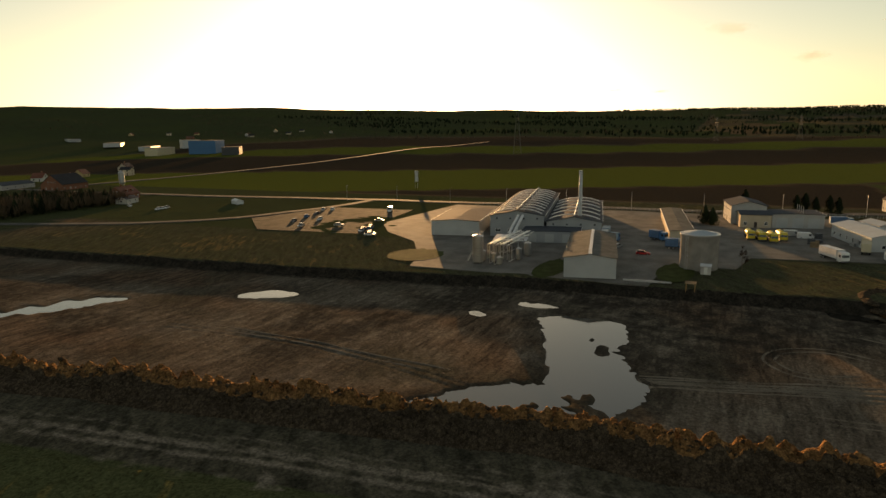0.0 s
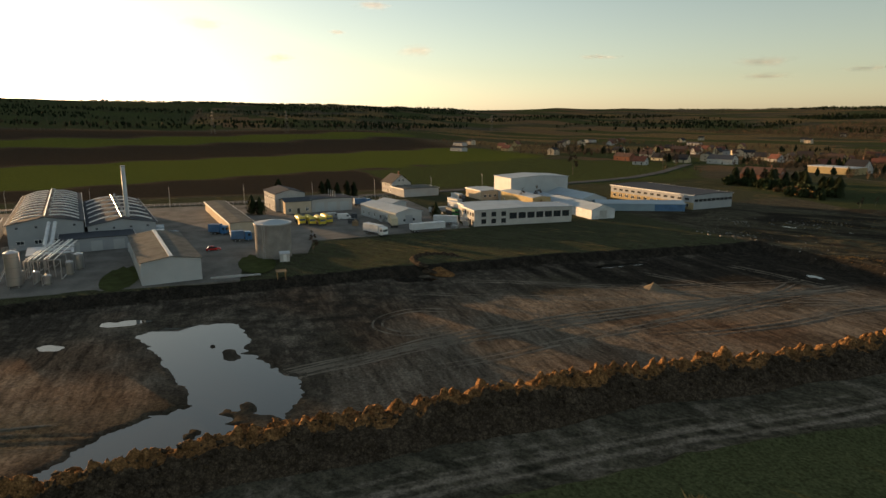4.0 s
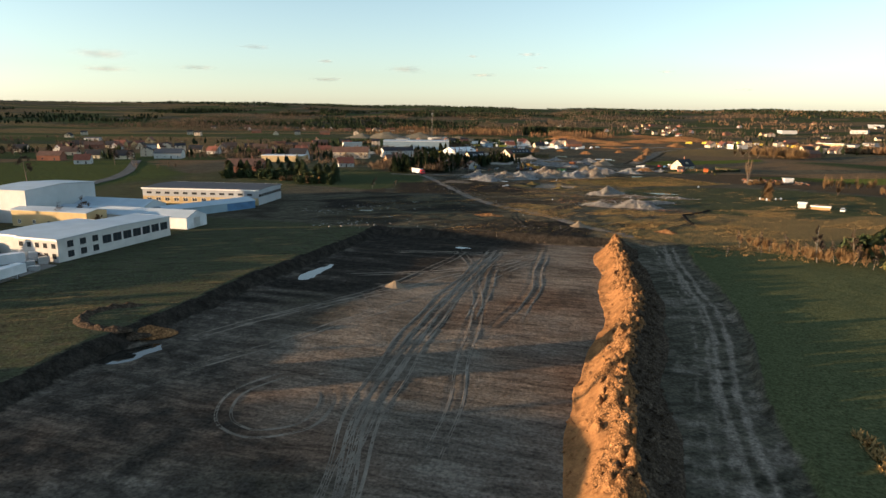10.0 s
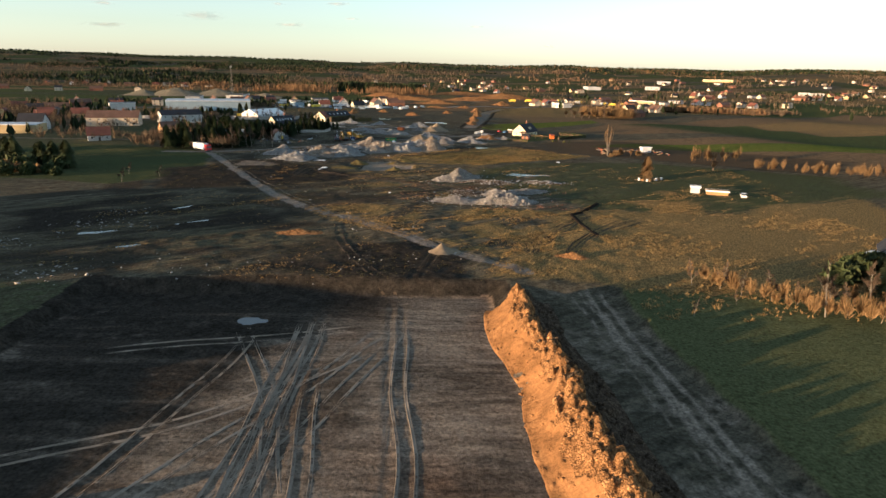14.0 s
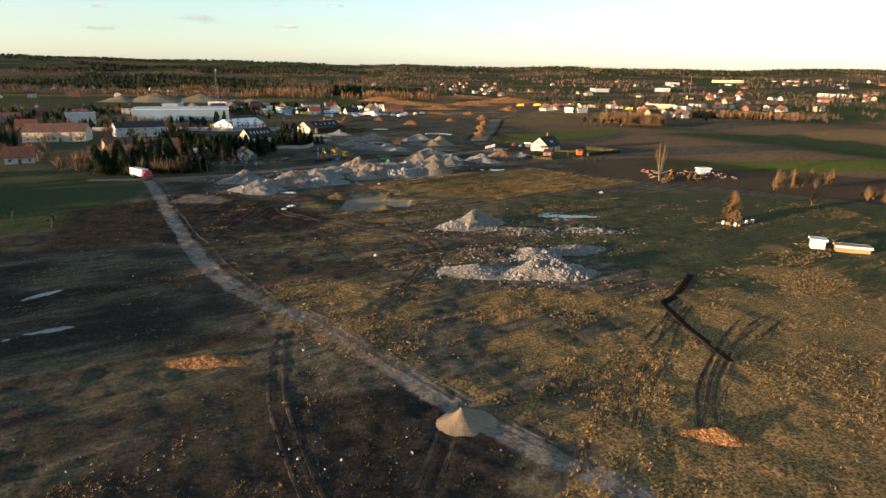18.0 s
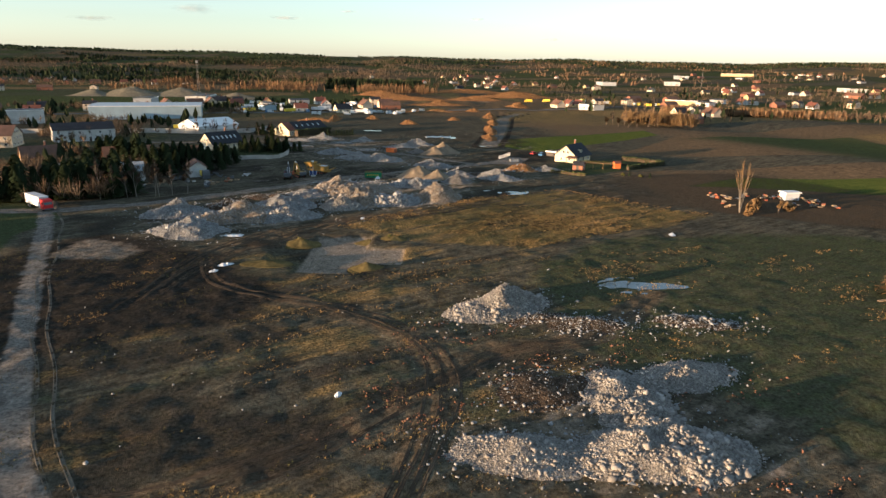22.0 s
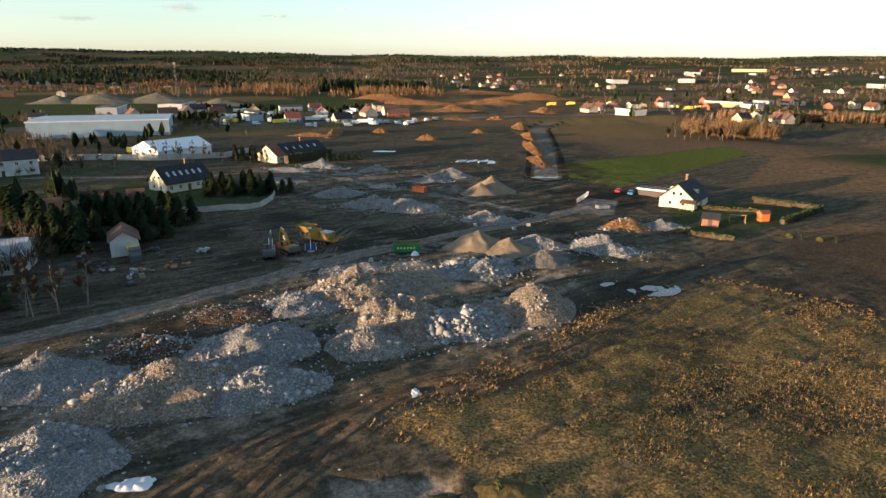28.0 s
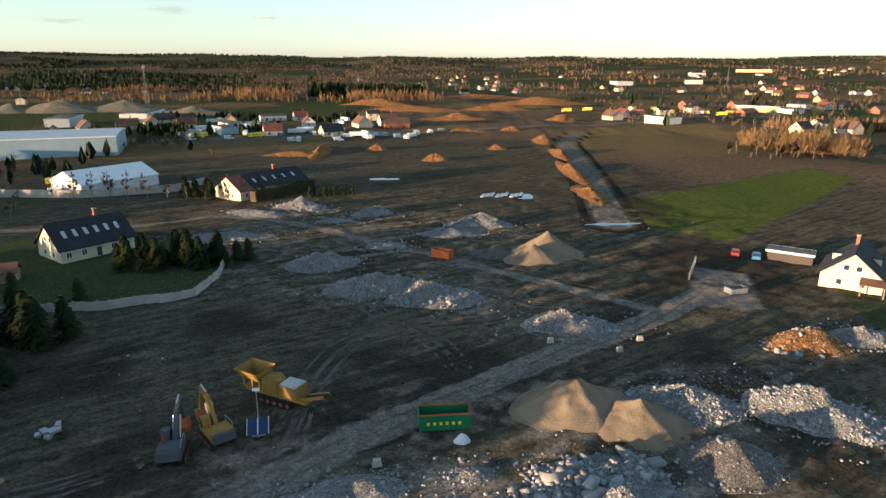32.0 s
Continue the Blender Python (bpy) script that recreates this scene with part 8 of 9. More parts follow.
# ---- trees ----
birch_a = bare_tree("birch_tree", 11, 1, "birch", "twig", .32, .4, label="tall leafless birch with a pale trunk")
birch_b = bare_tree("birch_tree", 9, 2, "birch", "twig", .4, .3, label="slender leafless birch with a pale trunk")
oak = bare_tree("bare_tree", 11, 3, "bark", "twig", .55, .2, label="broad leafless tree with brown twigs")
willow = bare_tree("willow_shrub", 6, 4, "bark", "willow", .35, .5, 5, label="many-stemmed leafless willow glowing orange", category="shrub")
spruce_a = conifer("spruce_tree", 9, 1, label="dark green spruce tree with dense boughs")
spruce_b = conifer("spruce_tree", 6.5, 2, "leaf", .3, label="short bushy green garden conifer")
thuja = conifer("thuja_tree", 4, 3, "leaf", .16, label="narrow clipped evergreen thuja column")
cone_o = conifer("larch_tree", 8, 4, "willow", .3, label="orange-brown leafless conical tree")
bush_g = shrub("evergreen_shrub", 4, 3, 1, "leaf", "round dark evergreen shrub")
bush_y = shrub("golden_shrub", 3, 1.8, 2, "yleaf", "low golden-green winter shrub")
bush_o = shrub("dry_bush", 3.5, 2.6, 3, "willow", "round leafless orange-brown bush")
rt = random.Random(11)
def fan_tree(name, h, seed, label):
    """A leafless tree of many thin upright shoots that fan out from a short trunk."""
    rng = random.Random(seed)
    t, g, tw = new(name), Geo(), Geo()
    for i in range(16):
        a, f = rng.uniform(0, 6.28), rng.uniform(.1, 1)
        top = Vector((math.cos(a) * f * h * .22, math.sin(a) * f * h * .22, h * (1 - .25 * f * f) * rng.uniform(.8, 1)))
        bend = Vector((top.x * .35, top.y * .35, h * .35))
        g.tube((top.x * .05, top.y * .05, -.2), bend, .11, .07, 5).tube(bend, top, .07, .015, 4)
        for k in range(34):
            u = rng.uniform(.1, 1)
            s = bend.lerp(top, u)
            e = (top - bend).normalized() + Vector((rng.uniform(-.5, .5), rng.uniform(-.5, .5), rng.uniform(0, .5)))
            f_ = s + e * h * rng.uniform(.05, .11)
            o = Vector((rng.uniform(-1, 1), rng.uniform(-1, 1), 0)) * .045
            tw.add([tuple(s - o), tuple(s + o), tuple(f_)], [(0, 1, 2)])
    part("trunk", g, "birch", t)
    part("crown", tw, "willow", t)
    return tagged(t, label, "tree")


poplar = fan_tree("poplar_tree", 15, 5, "tall leafless poplar fanning out in thin shoots")
plant(poplar, [(28.5, 398, 1.0, 0)], "tall bare trees", used)
plant(cone_o, [(26, 329, 1.1, 0), (-147, 512, .55, 0), (-139, 520, .5, 60)], "larches", used)
plant(birch_a, [(10.5, 183, .9, 0), (20, 186, .8, 50), (26, 181, .85, 100), (32, 189, .9, 10)]
      + [(-161 + 3.2 * i + rt.uniform(-1, 1), 405 + 1.3 * i + rt.uniform(-1, 1), rt.uniform(.85, 1.15), rt.uniform(0, 360)) for i in range(8)], "birches", used)
plant(birch_b, [(-6 + i * 3.6 + rt.uniform(-1, 1), 199 - i * 2.6 + rt.uniform(-1, 1), rt.uniform(.45, .7), rt.uniform(0, 360)) for i in range(11)]
      + [(-206 + i * 6, 588 + rt.uniform(-3, 3), rt.uniform(.7, 1.1), rt.uniform(0, 360)) for i in range(12)]
      + [(-250 + i * 5, 566 + rt.uniform(-8, 8), rt.uniform(.6, .9), rt.uniform(0, 360)) for i in range(10)]
      + [(-12, 183, .35, 0), (-2, 189, .3, 70), (-166, 300, .6, 0), (-158, 312, .5, 0), (-172, 318, .5, 0)], "birches", used)
plant(oak, [(-149.5, 57.5, .62, 0), (-361, 270, 1.5, 0), (-408, 384, 1.3, 0), (-400, 392, 1.2, 90), (-392, 384, 1.2, 30), (-215, 166, .9, 0), (-221, 162, .8, 90), (-250, 332, 1, 0), (-262, 345, 1, 60),
            (85, 684, 1.1, 0), (92, 678, 1.0, 40), (77, 688, 1, 80), (100, 690, 1.1, 10), (70, 694, 1, 10), (96, 672, .9, 30), (108, 684, 1, 50), (-480, 420, 1.3, 0), (-560, 430, 1.3, 40), (-640, 440, 1.3, 80), (-220, 490, 1, 0)], "bare trees", used)
plant(willow, [(18 + i * 4, 188 - i * 2.2 + rt.uniform(-2, 2), rt.uniform(.6, 1), rt.uniform(0, 360)) for i in range(8)] + [(38, 202, 1.2, 0), (46, 200, 1.1, 30), (62, 352, .8, 0), (36, 404, .7, 20), (40, 399, .6, 60), (70, 680, 1.2, 0), (82, 676, 1.3, 40), (92, 682, 1.2, 0), (64, 690, 1.1, 0), (75, 672, 1.2, 20)]
      + [(-218 + i * 3, 163 + rt.uniform(-2, 2), .8, i * 40) for i in range(4)], "willows", used)
plant(bush_y, [(26 + i * 3.4, 177 - i * 2.1 + rt.uniform(-1.5, 1.5), rt.uniform(.7, 1.2), rt.uniform(0, 360)) for i in range(8)] + [(18, 458, .5, 0), (12, 461, .5, 0), (-92, 361, .6, 0), (-71, 364, .5, 0)], "golden shrubs", used)
plant(bush_g, [(24, 201, 1.3, 60), (28, 204, 1.5, 10), (33, 208, 1.4, 10), (37, 210, 1.3, 0), (-207, 314, 1.4, 0), (-213, 311, 1.3, 50), (-201, 317, 1.2, 0), (-196, 313, 1.0, 0), (-219, 318, 1.3, 20)]
      + [(-270 + i * 5.5, 330 + rt.uniform(-6, 6), rt.uniform(1.2, 2.0), rt.uniform(0, 360)) for i in range(13)], "evergreen shrubs", used)
plant(bush_o, [(-230 + i * 4, 322 + rt.uniform(-4, 4), rt.uniform(.8, 1.3), rt.uniform(0, 360)) for i in range(7)] + [(33, 400, .9, 0), (37, 406, .8, 0), (45, 402, .8, 0), (29, 394, .6, 0)], "dry bushes", used)
plant(spruce_a, [(-142.5 - i * 2.6, 474.5 + rt.uniform(-2, 2), rt.uniform(.75, 1.05), rt.uniform(0, 360)) for i in range(12)]
      + [(-176 + i * 2.2, 408 + rt.uniform(-2, 4), rt.uniform(.7, 1.1), rt.uniform(0, 360)) for i in range(8)]
      + [(-152 + i * 3.0, 514 + rt.uniform(-3, 3), rt.uniform(.6, .95), rt.uniform(0, 360)) for i in range(8)]
      + [(-168 + i * 4, 462 + rt.uniform(-4, 4), rt.uniform(.6, .9), rt.uniform(0, 360)) for i in range(7)]
      + [(-165 + i * 3, 590 + rt.uniform(-4, 4), rt.uniform(.6, .9), rt.uniform(0, 360)) for i in range(6)]
      + [(-190 + i * 2.9, 399 + i * .9 + rt.uniform(-3, 3), rt.uniform(1.0, 1.35), rt.uniform(0, 360)) for i in range(13)]
      + [(-186 + i * 2.6, 470 - i * 2.2 + rt.uniform(-3, 3), rt.uniform(1.0, 1.3), rt.uniform(0, 360)) for i in range(11)]
      + [(-186 + i * 1.9 + rt.uniform(-2, 2), 412 + (i % 3) * 9 + rt.uniform(-3, 3), rt.uniform(1.0, 1.4), rt.uniform(0, 360)) for i in range(11)]
      + [(-196 + i * 2.4 + rt.uniform(-2, 2), 478 - i * 2 + rt.uniform(-3, 3), rt.uniform(1.0, 1.35), rt.uniform(0, 360)) for i in range(10)]
      + [(-279 - rt.random() * 10, 62 + rt.uniform(-6, 60), rt.uniform(.8, 1.1), 0) for i in range(6)], "spruces", used)
plant(spruce_b, [(-145 + i * 2.4, 518 + rt.uniform(-3, 3), rt.uniform(.5, .9), rt.uniform(0, 360)) for i in range(9)] + [(-278 + i * 5.4, 336 + rt.uniform(-5, 5), rt.uniform(1.3, 1.8), rt.uniform(0, 360)) for i in range(15)]
      + [(-236, 44, 1.2, 0), (-233, 47, 1.1, 0), (-218, 168, .8, 0), (-201, 113, 1, 0), (-150, 494, .7, 0), (-166, 500, .6, 0), (30, 196, 1.3, 0), (35, 199, 1.5, 0), (41, 206, 1.4, 0), (27, 192, 1.2, 0)], "conifers", used)
plant(thuja, [(-177 + i * 1.6, 535 - i * .2, rt.uniform(.5, .8), 0) for i in range(6)] + [(14, 459.5, .5, 0), (21, 456.5, .5, 0)] + [(-124 + 1.5 * i, 588 + i * .6, rt.uniform(.7, 1), 0) for i in range(10)], "thujas", used)

# ---- far village houses ----
FAR[0] = True
kinds = []
for k, (L, W, H, R, w, r, lab) in enumerate(((11, 9, 3.2, 4, "white", "roofred", "white village house with a red roof"), (13, 9, 3, 4.2, "cream", "roofdark", "cream village house with a dark roof"), (10, 9, 5.6, 2.4, "beige", "roofdark", "beige two-storey village house with dark roof"),
                                             (14, 10, 3.2, 4.5, "beige", "roofbrown", "beige village house with a brown roof"), (20, 10, 4.0, 1.2, "greywall", "roofgrey", "grey village shed with a metal roof"), (12, 9, 3.2, 4, "yellowwall", "roofred", "yellow village house with a red roof"), (18, 10, 4, 3.2, "brick", "roofbrown", "long brick village barn with brown roof"))):
    kinds.append(gable("village_house", -420 - 30 * k, 520 + 14 * k, 20 * k, L, W, H, R, w, r, lab, "house", "village houses", wins=2, gable_wins=1 if k < 3 else 0, chimney=k < 4, storeys=2 if H > 5 else 1))
rv = random.Random(21)
spots = []


def hamlet(x0, x1, y0, y1, n, gap=19):
    k = 0
    for _ in range(n * 12):
        if k >= n:
            return
        x, y = rv.uniform(x0, x1), rv.uniform(y0, y1)
        if all(math.hypot(x - a, y - b) > gap for a, b in spots):
            spots.append((x, y))
            k += 1
            o = copy_thing(kinds[rv.randrange(len(kinds))], pose(x, y, float(height(x, y)), 0, 0, rv.choice((20, 30, 110, 120)) + rv.uniform(-8, 8)))


hamlet(-640, -430, 380, 600, 20)
hamlet(-430, -330, 500, 760, 16)
hamlet(-320, -180, 770, 900, 14)
hamlet(-170, -100, 780, 900, 6)
for k_, x_, y_, r_ in ((1, 147, 770, 30), (2, 166, 782, 20), (3, 176, 770, 110), (6, 139, 722, 25)):
    spots.append((x_, y_))
    copy_thing(kinds[k_], pose(x_, y_, float(height(x_, y_)), 0, 0, r_))
hamlet(150, 420, 930, 1080, 12)
hamlet(330, 900, 950, 1500, 34, 26)
hamlet(-900, -640, 300, 800, 16, 30)
hamlet(-1000, -500, 900, 1600, 26, 30)
hamlet(-300, 300, 1400, 2200, 26, 40)
hamlet(500, 1300, 1500, 2400, 34, 40)
hamlet(-1500, -1100, -1500, -1000, 10, 40)
hamlet(-430, -300, -560, -450, 5, 30)
hamlet(40, 110, 885, 930, 4)
for k, (x, y, L, W, H, m_) in enumerate(((-662, -748, 52, 20, 11, "cream"), (-700, -690, 46, 40, 19, "carblue"), (-668, -610, 30, 24, 11, "darkgrey"), (-790, -920, 110, 20, 7, "panel"), (-850, -1090, 120, 30, 7, "panel"), (-800, -830, 36, 30, 14, "panel"), (-930, -1330, 100, 20, 6, "panelgrey"), (520, 1830, 76, 36, 8, "greywall"), (640, 2100, 70, 34, 9, "panelgrey"), (760, 1500, 60, 30, 7, "greywall"), (350, 1810, 60, 34, 8, "panelgrey"),
                                        (-310, 900, 50, 20, 7, "white"), (-350, 860, 40, 16, 6, "panelgrey"), (90, 850, 26, 12, 5, "white"), (-120, 768, 9, 4, 4, "panelblue"), (-215, 800, 20, 10, 4, "panelblue"), (230, 980, 40, 14, 5, "yellowwall"), (900, 2300, 100, 40, 8, "yellowwall"))):
    flat_hall("distant_hall", x, y, 20 + 7 * k, L, W, H, m_, "rooffelt", "pale industrial hall in the distance", "hall", "distant halls", slope=.4)
# vehicles and stores of the far depot
for i in range(30):
    x, y = rv.uniform(-250, -120), rv.uniform(760, 900)
    (make_van if i % 3 else make_trailer)(x, y, rv.uniform(0, 180), rv.choice(("carwhite", "plastic", "blue", "tankyellow", "silver")), rv.choice(("pale vehicle parked at the far depot", "parked vehicle among the depot stores")))
for i in range(34):
    x, y = rv.uniform(-235, -70), rv.uniform(742, 800)
    (make_trailer if i % 4 == 0 else make_van)(x, y, rv.choice((15, 25, 105)) + rv.uniform(-10, 10), rv.choice(("carwhite", "plastic", "plastic", "panelblue", "silver", "blue")), rv.choice(("white vehicle parked along the far road", "pale container or van along the far road")))
for i in range(14):
    make_lorry(rv.uniform(40, 200), rv.uniform(930, 1010), rv.uniform(0, 180), rv.choice(("tankyellow", "carwhite")), rv.choice(("tankyellow", "plastic")), "yellow or white lorry at the far road works", 9)

FAR[0] = False

# ---- mast and pylons ----
def lattice_tower(name, x, y, h, w, label, arms=(), z=None):
    t = thing(name, x, y, z, 20, label, "tower", "lattice towers")
    g = Geo()
    n = 12
    for i in range(n):
        z0, z1 = h * i / n, h * (i + 1) / n
        a, b = w * (1 - .85 * i / n) / 2, w * (1 - .85 * (i + 1) / n) / 2
        c0, c1 = [(-a, -a), (a, -a), (a, a), (-a, a)], [(-b, -b), (b, -b), (b, b), (-b, b)]
        for k in range(4):
            g.beam((*c0[k], z0), (*c1[k], z1), .18, .18)
            g.beam((*c0[k], z0), (*c1[(k + 1) % 4], z1), .09, .09)
    part("lattice", g, "mast", t)
    for z0, span in arms:
        part("cross_arm", Geo().beam((-span, 0, z0), (0, 0, z0 + 1.2), .3, .3).beam((0, 0, z0 + 1.2), (span, 0, z0), .3, .3).beam((-span, 0, z0), (span, 0, z0), .3, .3), "mast", t)
    return t


t = lattice_tower("radio_mast", -353, 1012, 42, 3.0, "slim lattice radio mast with antennas")
for k in range(3):
    part("antenna", Geo().box(-.9 + .9 * k, -.6, 39.5, -.5 + .9 * k, -.3, 42), "plastic", t)
lattice_tower("radio_mast", 560, 1750, 40, 3.0, "slim lattice mast in the distance")
for px, py, h_ in ((-774, -213, 62), (-1160, 146, 40), (-1130, 20, 40), (-1500, 700, 44)):
    lattice_tower("power_pylon", px, py, h_, .16 * h_, "tall steel power pylon against the evening sky", ((.62 * h_, .17 * h_), (.76 * h_, .22 * h_), (.9 * h_, .15 * h_)))

# ---- woods, far off ----
def wood_patch(name, n, spot, h, shape, material, label, seed, m=3):
    """Many small jagged evergreen crowns over a stretch of land; spot gives places."""
    rng = np.random.default_rng(seed)
    x, y = spot(rng, n)
    z = height(x, y)
    k = len(x)
    hh = h * (0.55 + 0.7 * rng.random(k))
    out = []
    for i in range(m):
        a, w = rng.random(k) * 6.28, hh * shape * (0.6 + 0.6 * rng.random(k))
        ox, oy = (rng.random(k) - .5) * hh * shape, (rng.random(k) - .5) * hh * shape
        dx, dy, tp = np.cos(a) * w, np.sin(a) * w, hh * (0.75 + 0.35 * rng.random(k))
        out.append(np.stack([np.stack([x + ox, y + oy, z - .5], -1), np.stack([x + ox + dx, y + oy + dy, z + tp * (.2 + .35 * rng.random(k))], -1),
                             np.stack([x + ox, y + oy, z + tp], -1), np.stack([x + ox - dx, y + oy - dy, z + tp * (.2 + .35 * rng.random(k))], -1)], 1))
    V = np.concatenate(out).reshape(-1, 3)
    return tagged(part(name, array_mesh(name, V, np.arange(len(V)).reshape(-1, 4)), material), label, "woods", kind="stuff")


def twig_wood(name, n, spot, h, shape, material, label, seed, m=9, thick=.05):
    """Leafless trees: each a trunk sliver and many thin branch slivers that fan out upwards."""
    rng = np.random.default_rng(seed)
    x, y = spot(rng, n)
    z = height(x, y)
    k = len(x)
    hh = h * (0.6 + 0.6 * rng.random(k))
    out = []
    for i in range(m):
        a, f = rng.random(k) * 6.28, rng.random(k) ** .5
        r = hh * shape * f
        b = hh * (0.0 if i == 0 else 1) * (.15 + .3 * rng.random(k))
        tp = hh * (1.0 - .45 * f ** 2) * (.75 + .25 * rng.random(k)) if i else hh
        qx, qy = x + np.cos(a) * r * (i > 0), y + np.sin(a) * r * (i > 0)
        w, c = hh * thick * (.6 + .8 * rng.random(k)), rng.random(k) * 6.28
        px, py = (x + qx) / 2 * (i > 0) + x * (i == 0), (y + qy) / 2 * (i > 0) + y * (i == 0)
        out.append(np.stack([np.stack([x * .7 + px * .3, y * .7 + py * .3, z + b - .3], -1), np.stack([px + np.cos(c) * w, py + np.sin(c) * w, z + (b + tp) * .5], -1), np.stack([qx, qy, z + tp], -1)], 1))
    V = np.concatenate(out).reshape(-1, 3)
    return tagged(part(name, array_mesh(name, V, np.arange(len(V)).reshape(-1, 3)), material), label, "woods", kind="stuff")


M["woodbrown"] = mat("bare_wood", (.098, .072, .048), .95, var=.35, rand=.4, island=True, bump=0, scale=.02)
M["woodgreen"] = mat("pine_wood", (.020, .027, .014), .95, var=.35, rand=.4, island=True, bump=0, scale=.02)
M["woodorange"] = mat("young_birch_wood", (.17, .105, .056), .95, var=.3, rand=.4, island=True, bump=0, scale=.02)


def belt(x0, x1, y0, y1, size, cut, seed):
    def f(rng, n):
        x, y = rng.uniform(x0, x1, n), rng.uniform(y0, y1, n)
        k = fbm(x * 1.6, y * .8, size, seed, 3) > cut
        return x[k], y[k]
    return f


twig_wood("woods", 7000, belt(-1500, -250, 1180, 1900, 260, .02, 201), 10, .28, "woodbrown", "brown leafless woods", 1)
wood_patch("woods", 9000, belt(-1900, -300, 1500, 2900, 300, .05, 202), 10, .28, "woodgreen", "dark pine woods", 2)
twig_wood("woods", 7000, belt(-1900, -200, 1850, 2900, 300, -.05, 222), 11, .3, "woodbrown", "brown leafless woods behind the pines", 22)
twig_wood("woods", 3200, belt(-520, -60, 1120, 1420, 120, .0, 203), 14, .2, "woodorange", "sunlit young birch stand", 3)
wood_patch("woods", 1800, belt(-240, -90, 1250, 1420, 200, -.5, 204), 14, .26, "woodgreen", "dark pine stand", 4)
twig_wood("woods", 8000, belt(-400, 1900, 1500, 3600, 260, .12, 205), 14, .3, "woodbrown", "brown leafless woods on the plain", 5)
twig_wood("woods", 4000, belt(200, 2600, 1700, 3800, 320, .2, 206), 15, .3, "woodorange", "sunlit leafless woods on the plain", 6)
wood_patch("woods", 13000, belt(-4200, -1500, -1600, 1900, 420, .06, 207), 10, .3, "woodgreen", "dark woods on the western hills", 7)
twig_wood("woods", 9000, belt(-3600, -1100, -2600, 600, 300, .10, 208), 10, .3, "woodbrown", "brown woods on the western plain", 8)
wood_patch("woods", 14000, belt(-4200, 3600, 2900, 4400, 500, -.15, 209), 9, .45, "woodgreen", "dark woods along the horizon", 9, 2)
twig_wood("woods", 3000, belt(-900, -330, 340, 760, 60, .16, 210), 9, .3, "woodbrown", "bare village trees", 10, 18, .02)
wood_patch("woods", 900, belt(-700, -330, 380, 760, 50, .3, 211), 8, .25, "woodgreen", "dark village conifers", 11)
twig_wood("woods", 3600, belt(-430, -185, 420, 800, 34, .16, 217), 8, .3, "woodbrown", "bare garden trees in the village", 17, 18, .02)
wood_patch("woods", 1100, belt(-430, -185, 420, 800, 30, .28, 218), 7, .25, "woodgreen", "dark garden conifers in the village", 18)
twig_wood("woods", 420, belt(-215, -158, 396, 490, 22, .0, 219), 8, .32, "woodbrown", "bare thicket beside the barn", 19, 34, .012)
twig_wood("woods", 6500, belt(60, 1300, 700, 1700, 70, .12, 212), 9, .3, "woodbrown", "bare trees between the far houses", 12, 12, .03)
wood_patch("woods", 1600, belt(60, 1100, 700, 1500, 60, .26, 213), 8, .25, "woodgreen", "dark conifers between the far houses", 13)
wood_patch("woods", 900, belt(-330, -120, 800, 930, 40, .15, 214), 6, .3, "woodgreen", "dark shrubs by the far depot", 14)
twig_wood("woods", 900, belt(-218, -138, -335, -268, 60, -.5, 215), 9, .3, "woodbrown", "dark thicket beside the western houses", 15, 16, .03)
wood_patch("woods", 260, belt(-214, -140, -330, -272, 30, -.1, 225), 8, .28, "woodgreen", "dark conifers in the western thicket", 25)
twig_wood("woods", 700, belt(140, 300, 780, 800, 60, -.6, 216), 9, .22, "woodorange", "row of sunlit bare trees", 16)

twig_wood("woods", 260, belt(84, 128, 676, 726, 20, -.6, 231), 12, .26, "willow", "clump of bare trees beside the far farm", 31, 40, .012)
twig_wood("woods", 420, belt(190, 340, 780, 830, 60, -.7, 232), 8, .24, "woodbrown", "row of bare trees behind the green field", 32, 20, .02)
wood_patch("woods", 120, belt(190, 250, 790, 815, 60, -.7, 233), 7, .3, "woodgreen", "dark conifers behind the far farm", 33)

def row(x0, y0, x1, y1, w):
    """Places along a line, w metres wide."""
    def f(rng, n):
        u = rng.random(n)
        return x0 + u * (x1 - x0) + rng.normal(size=n) * w, y0 + u * (y1 - y0) + rng.normal(size=n) * w
    return f


twig_wood("woods", 46, row(-6, 204, 13, 182, 1.3), 4.6, .24, "willow", "row of slender leafless saplings along the field edge", 41, 60, .010)
twig_wood("woods", 30, row(13, 182, 44, 163, 2.0), 5.5, .3, "willow", "leafless orange shrubs along the field edge", 42, 60, .010)
twig_wood("woods", 80, row(84, 360, 150, 324, 2.0), 6.5, .2, "willow", "row of young leafless birches on the field edge", 43, 50, .010)
twig_wood("woods", 16, row(60, 374, 88, 384, 2.0), 9, .16, "willow", "group of tall slender leafless birches", 44, 60, .009)

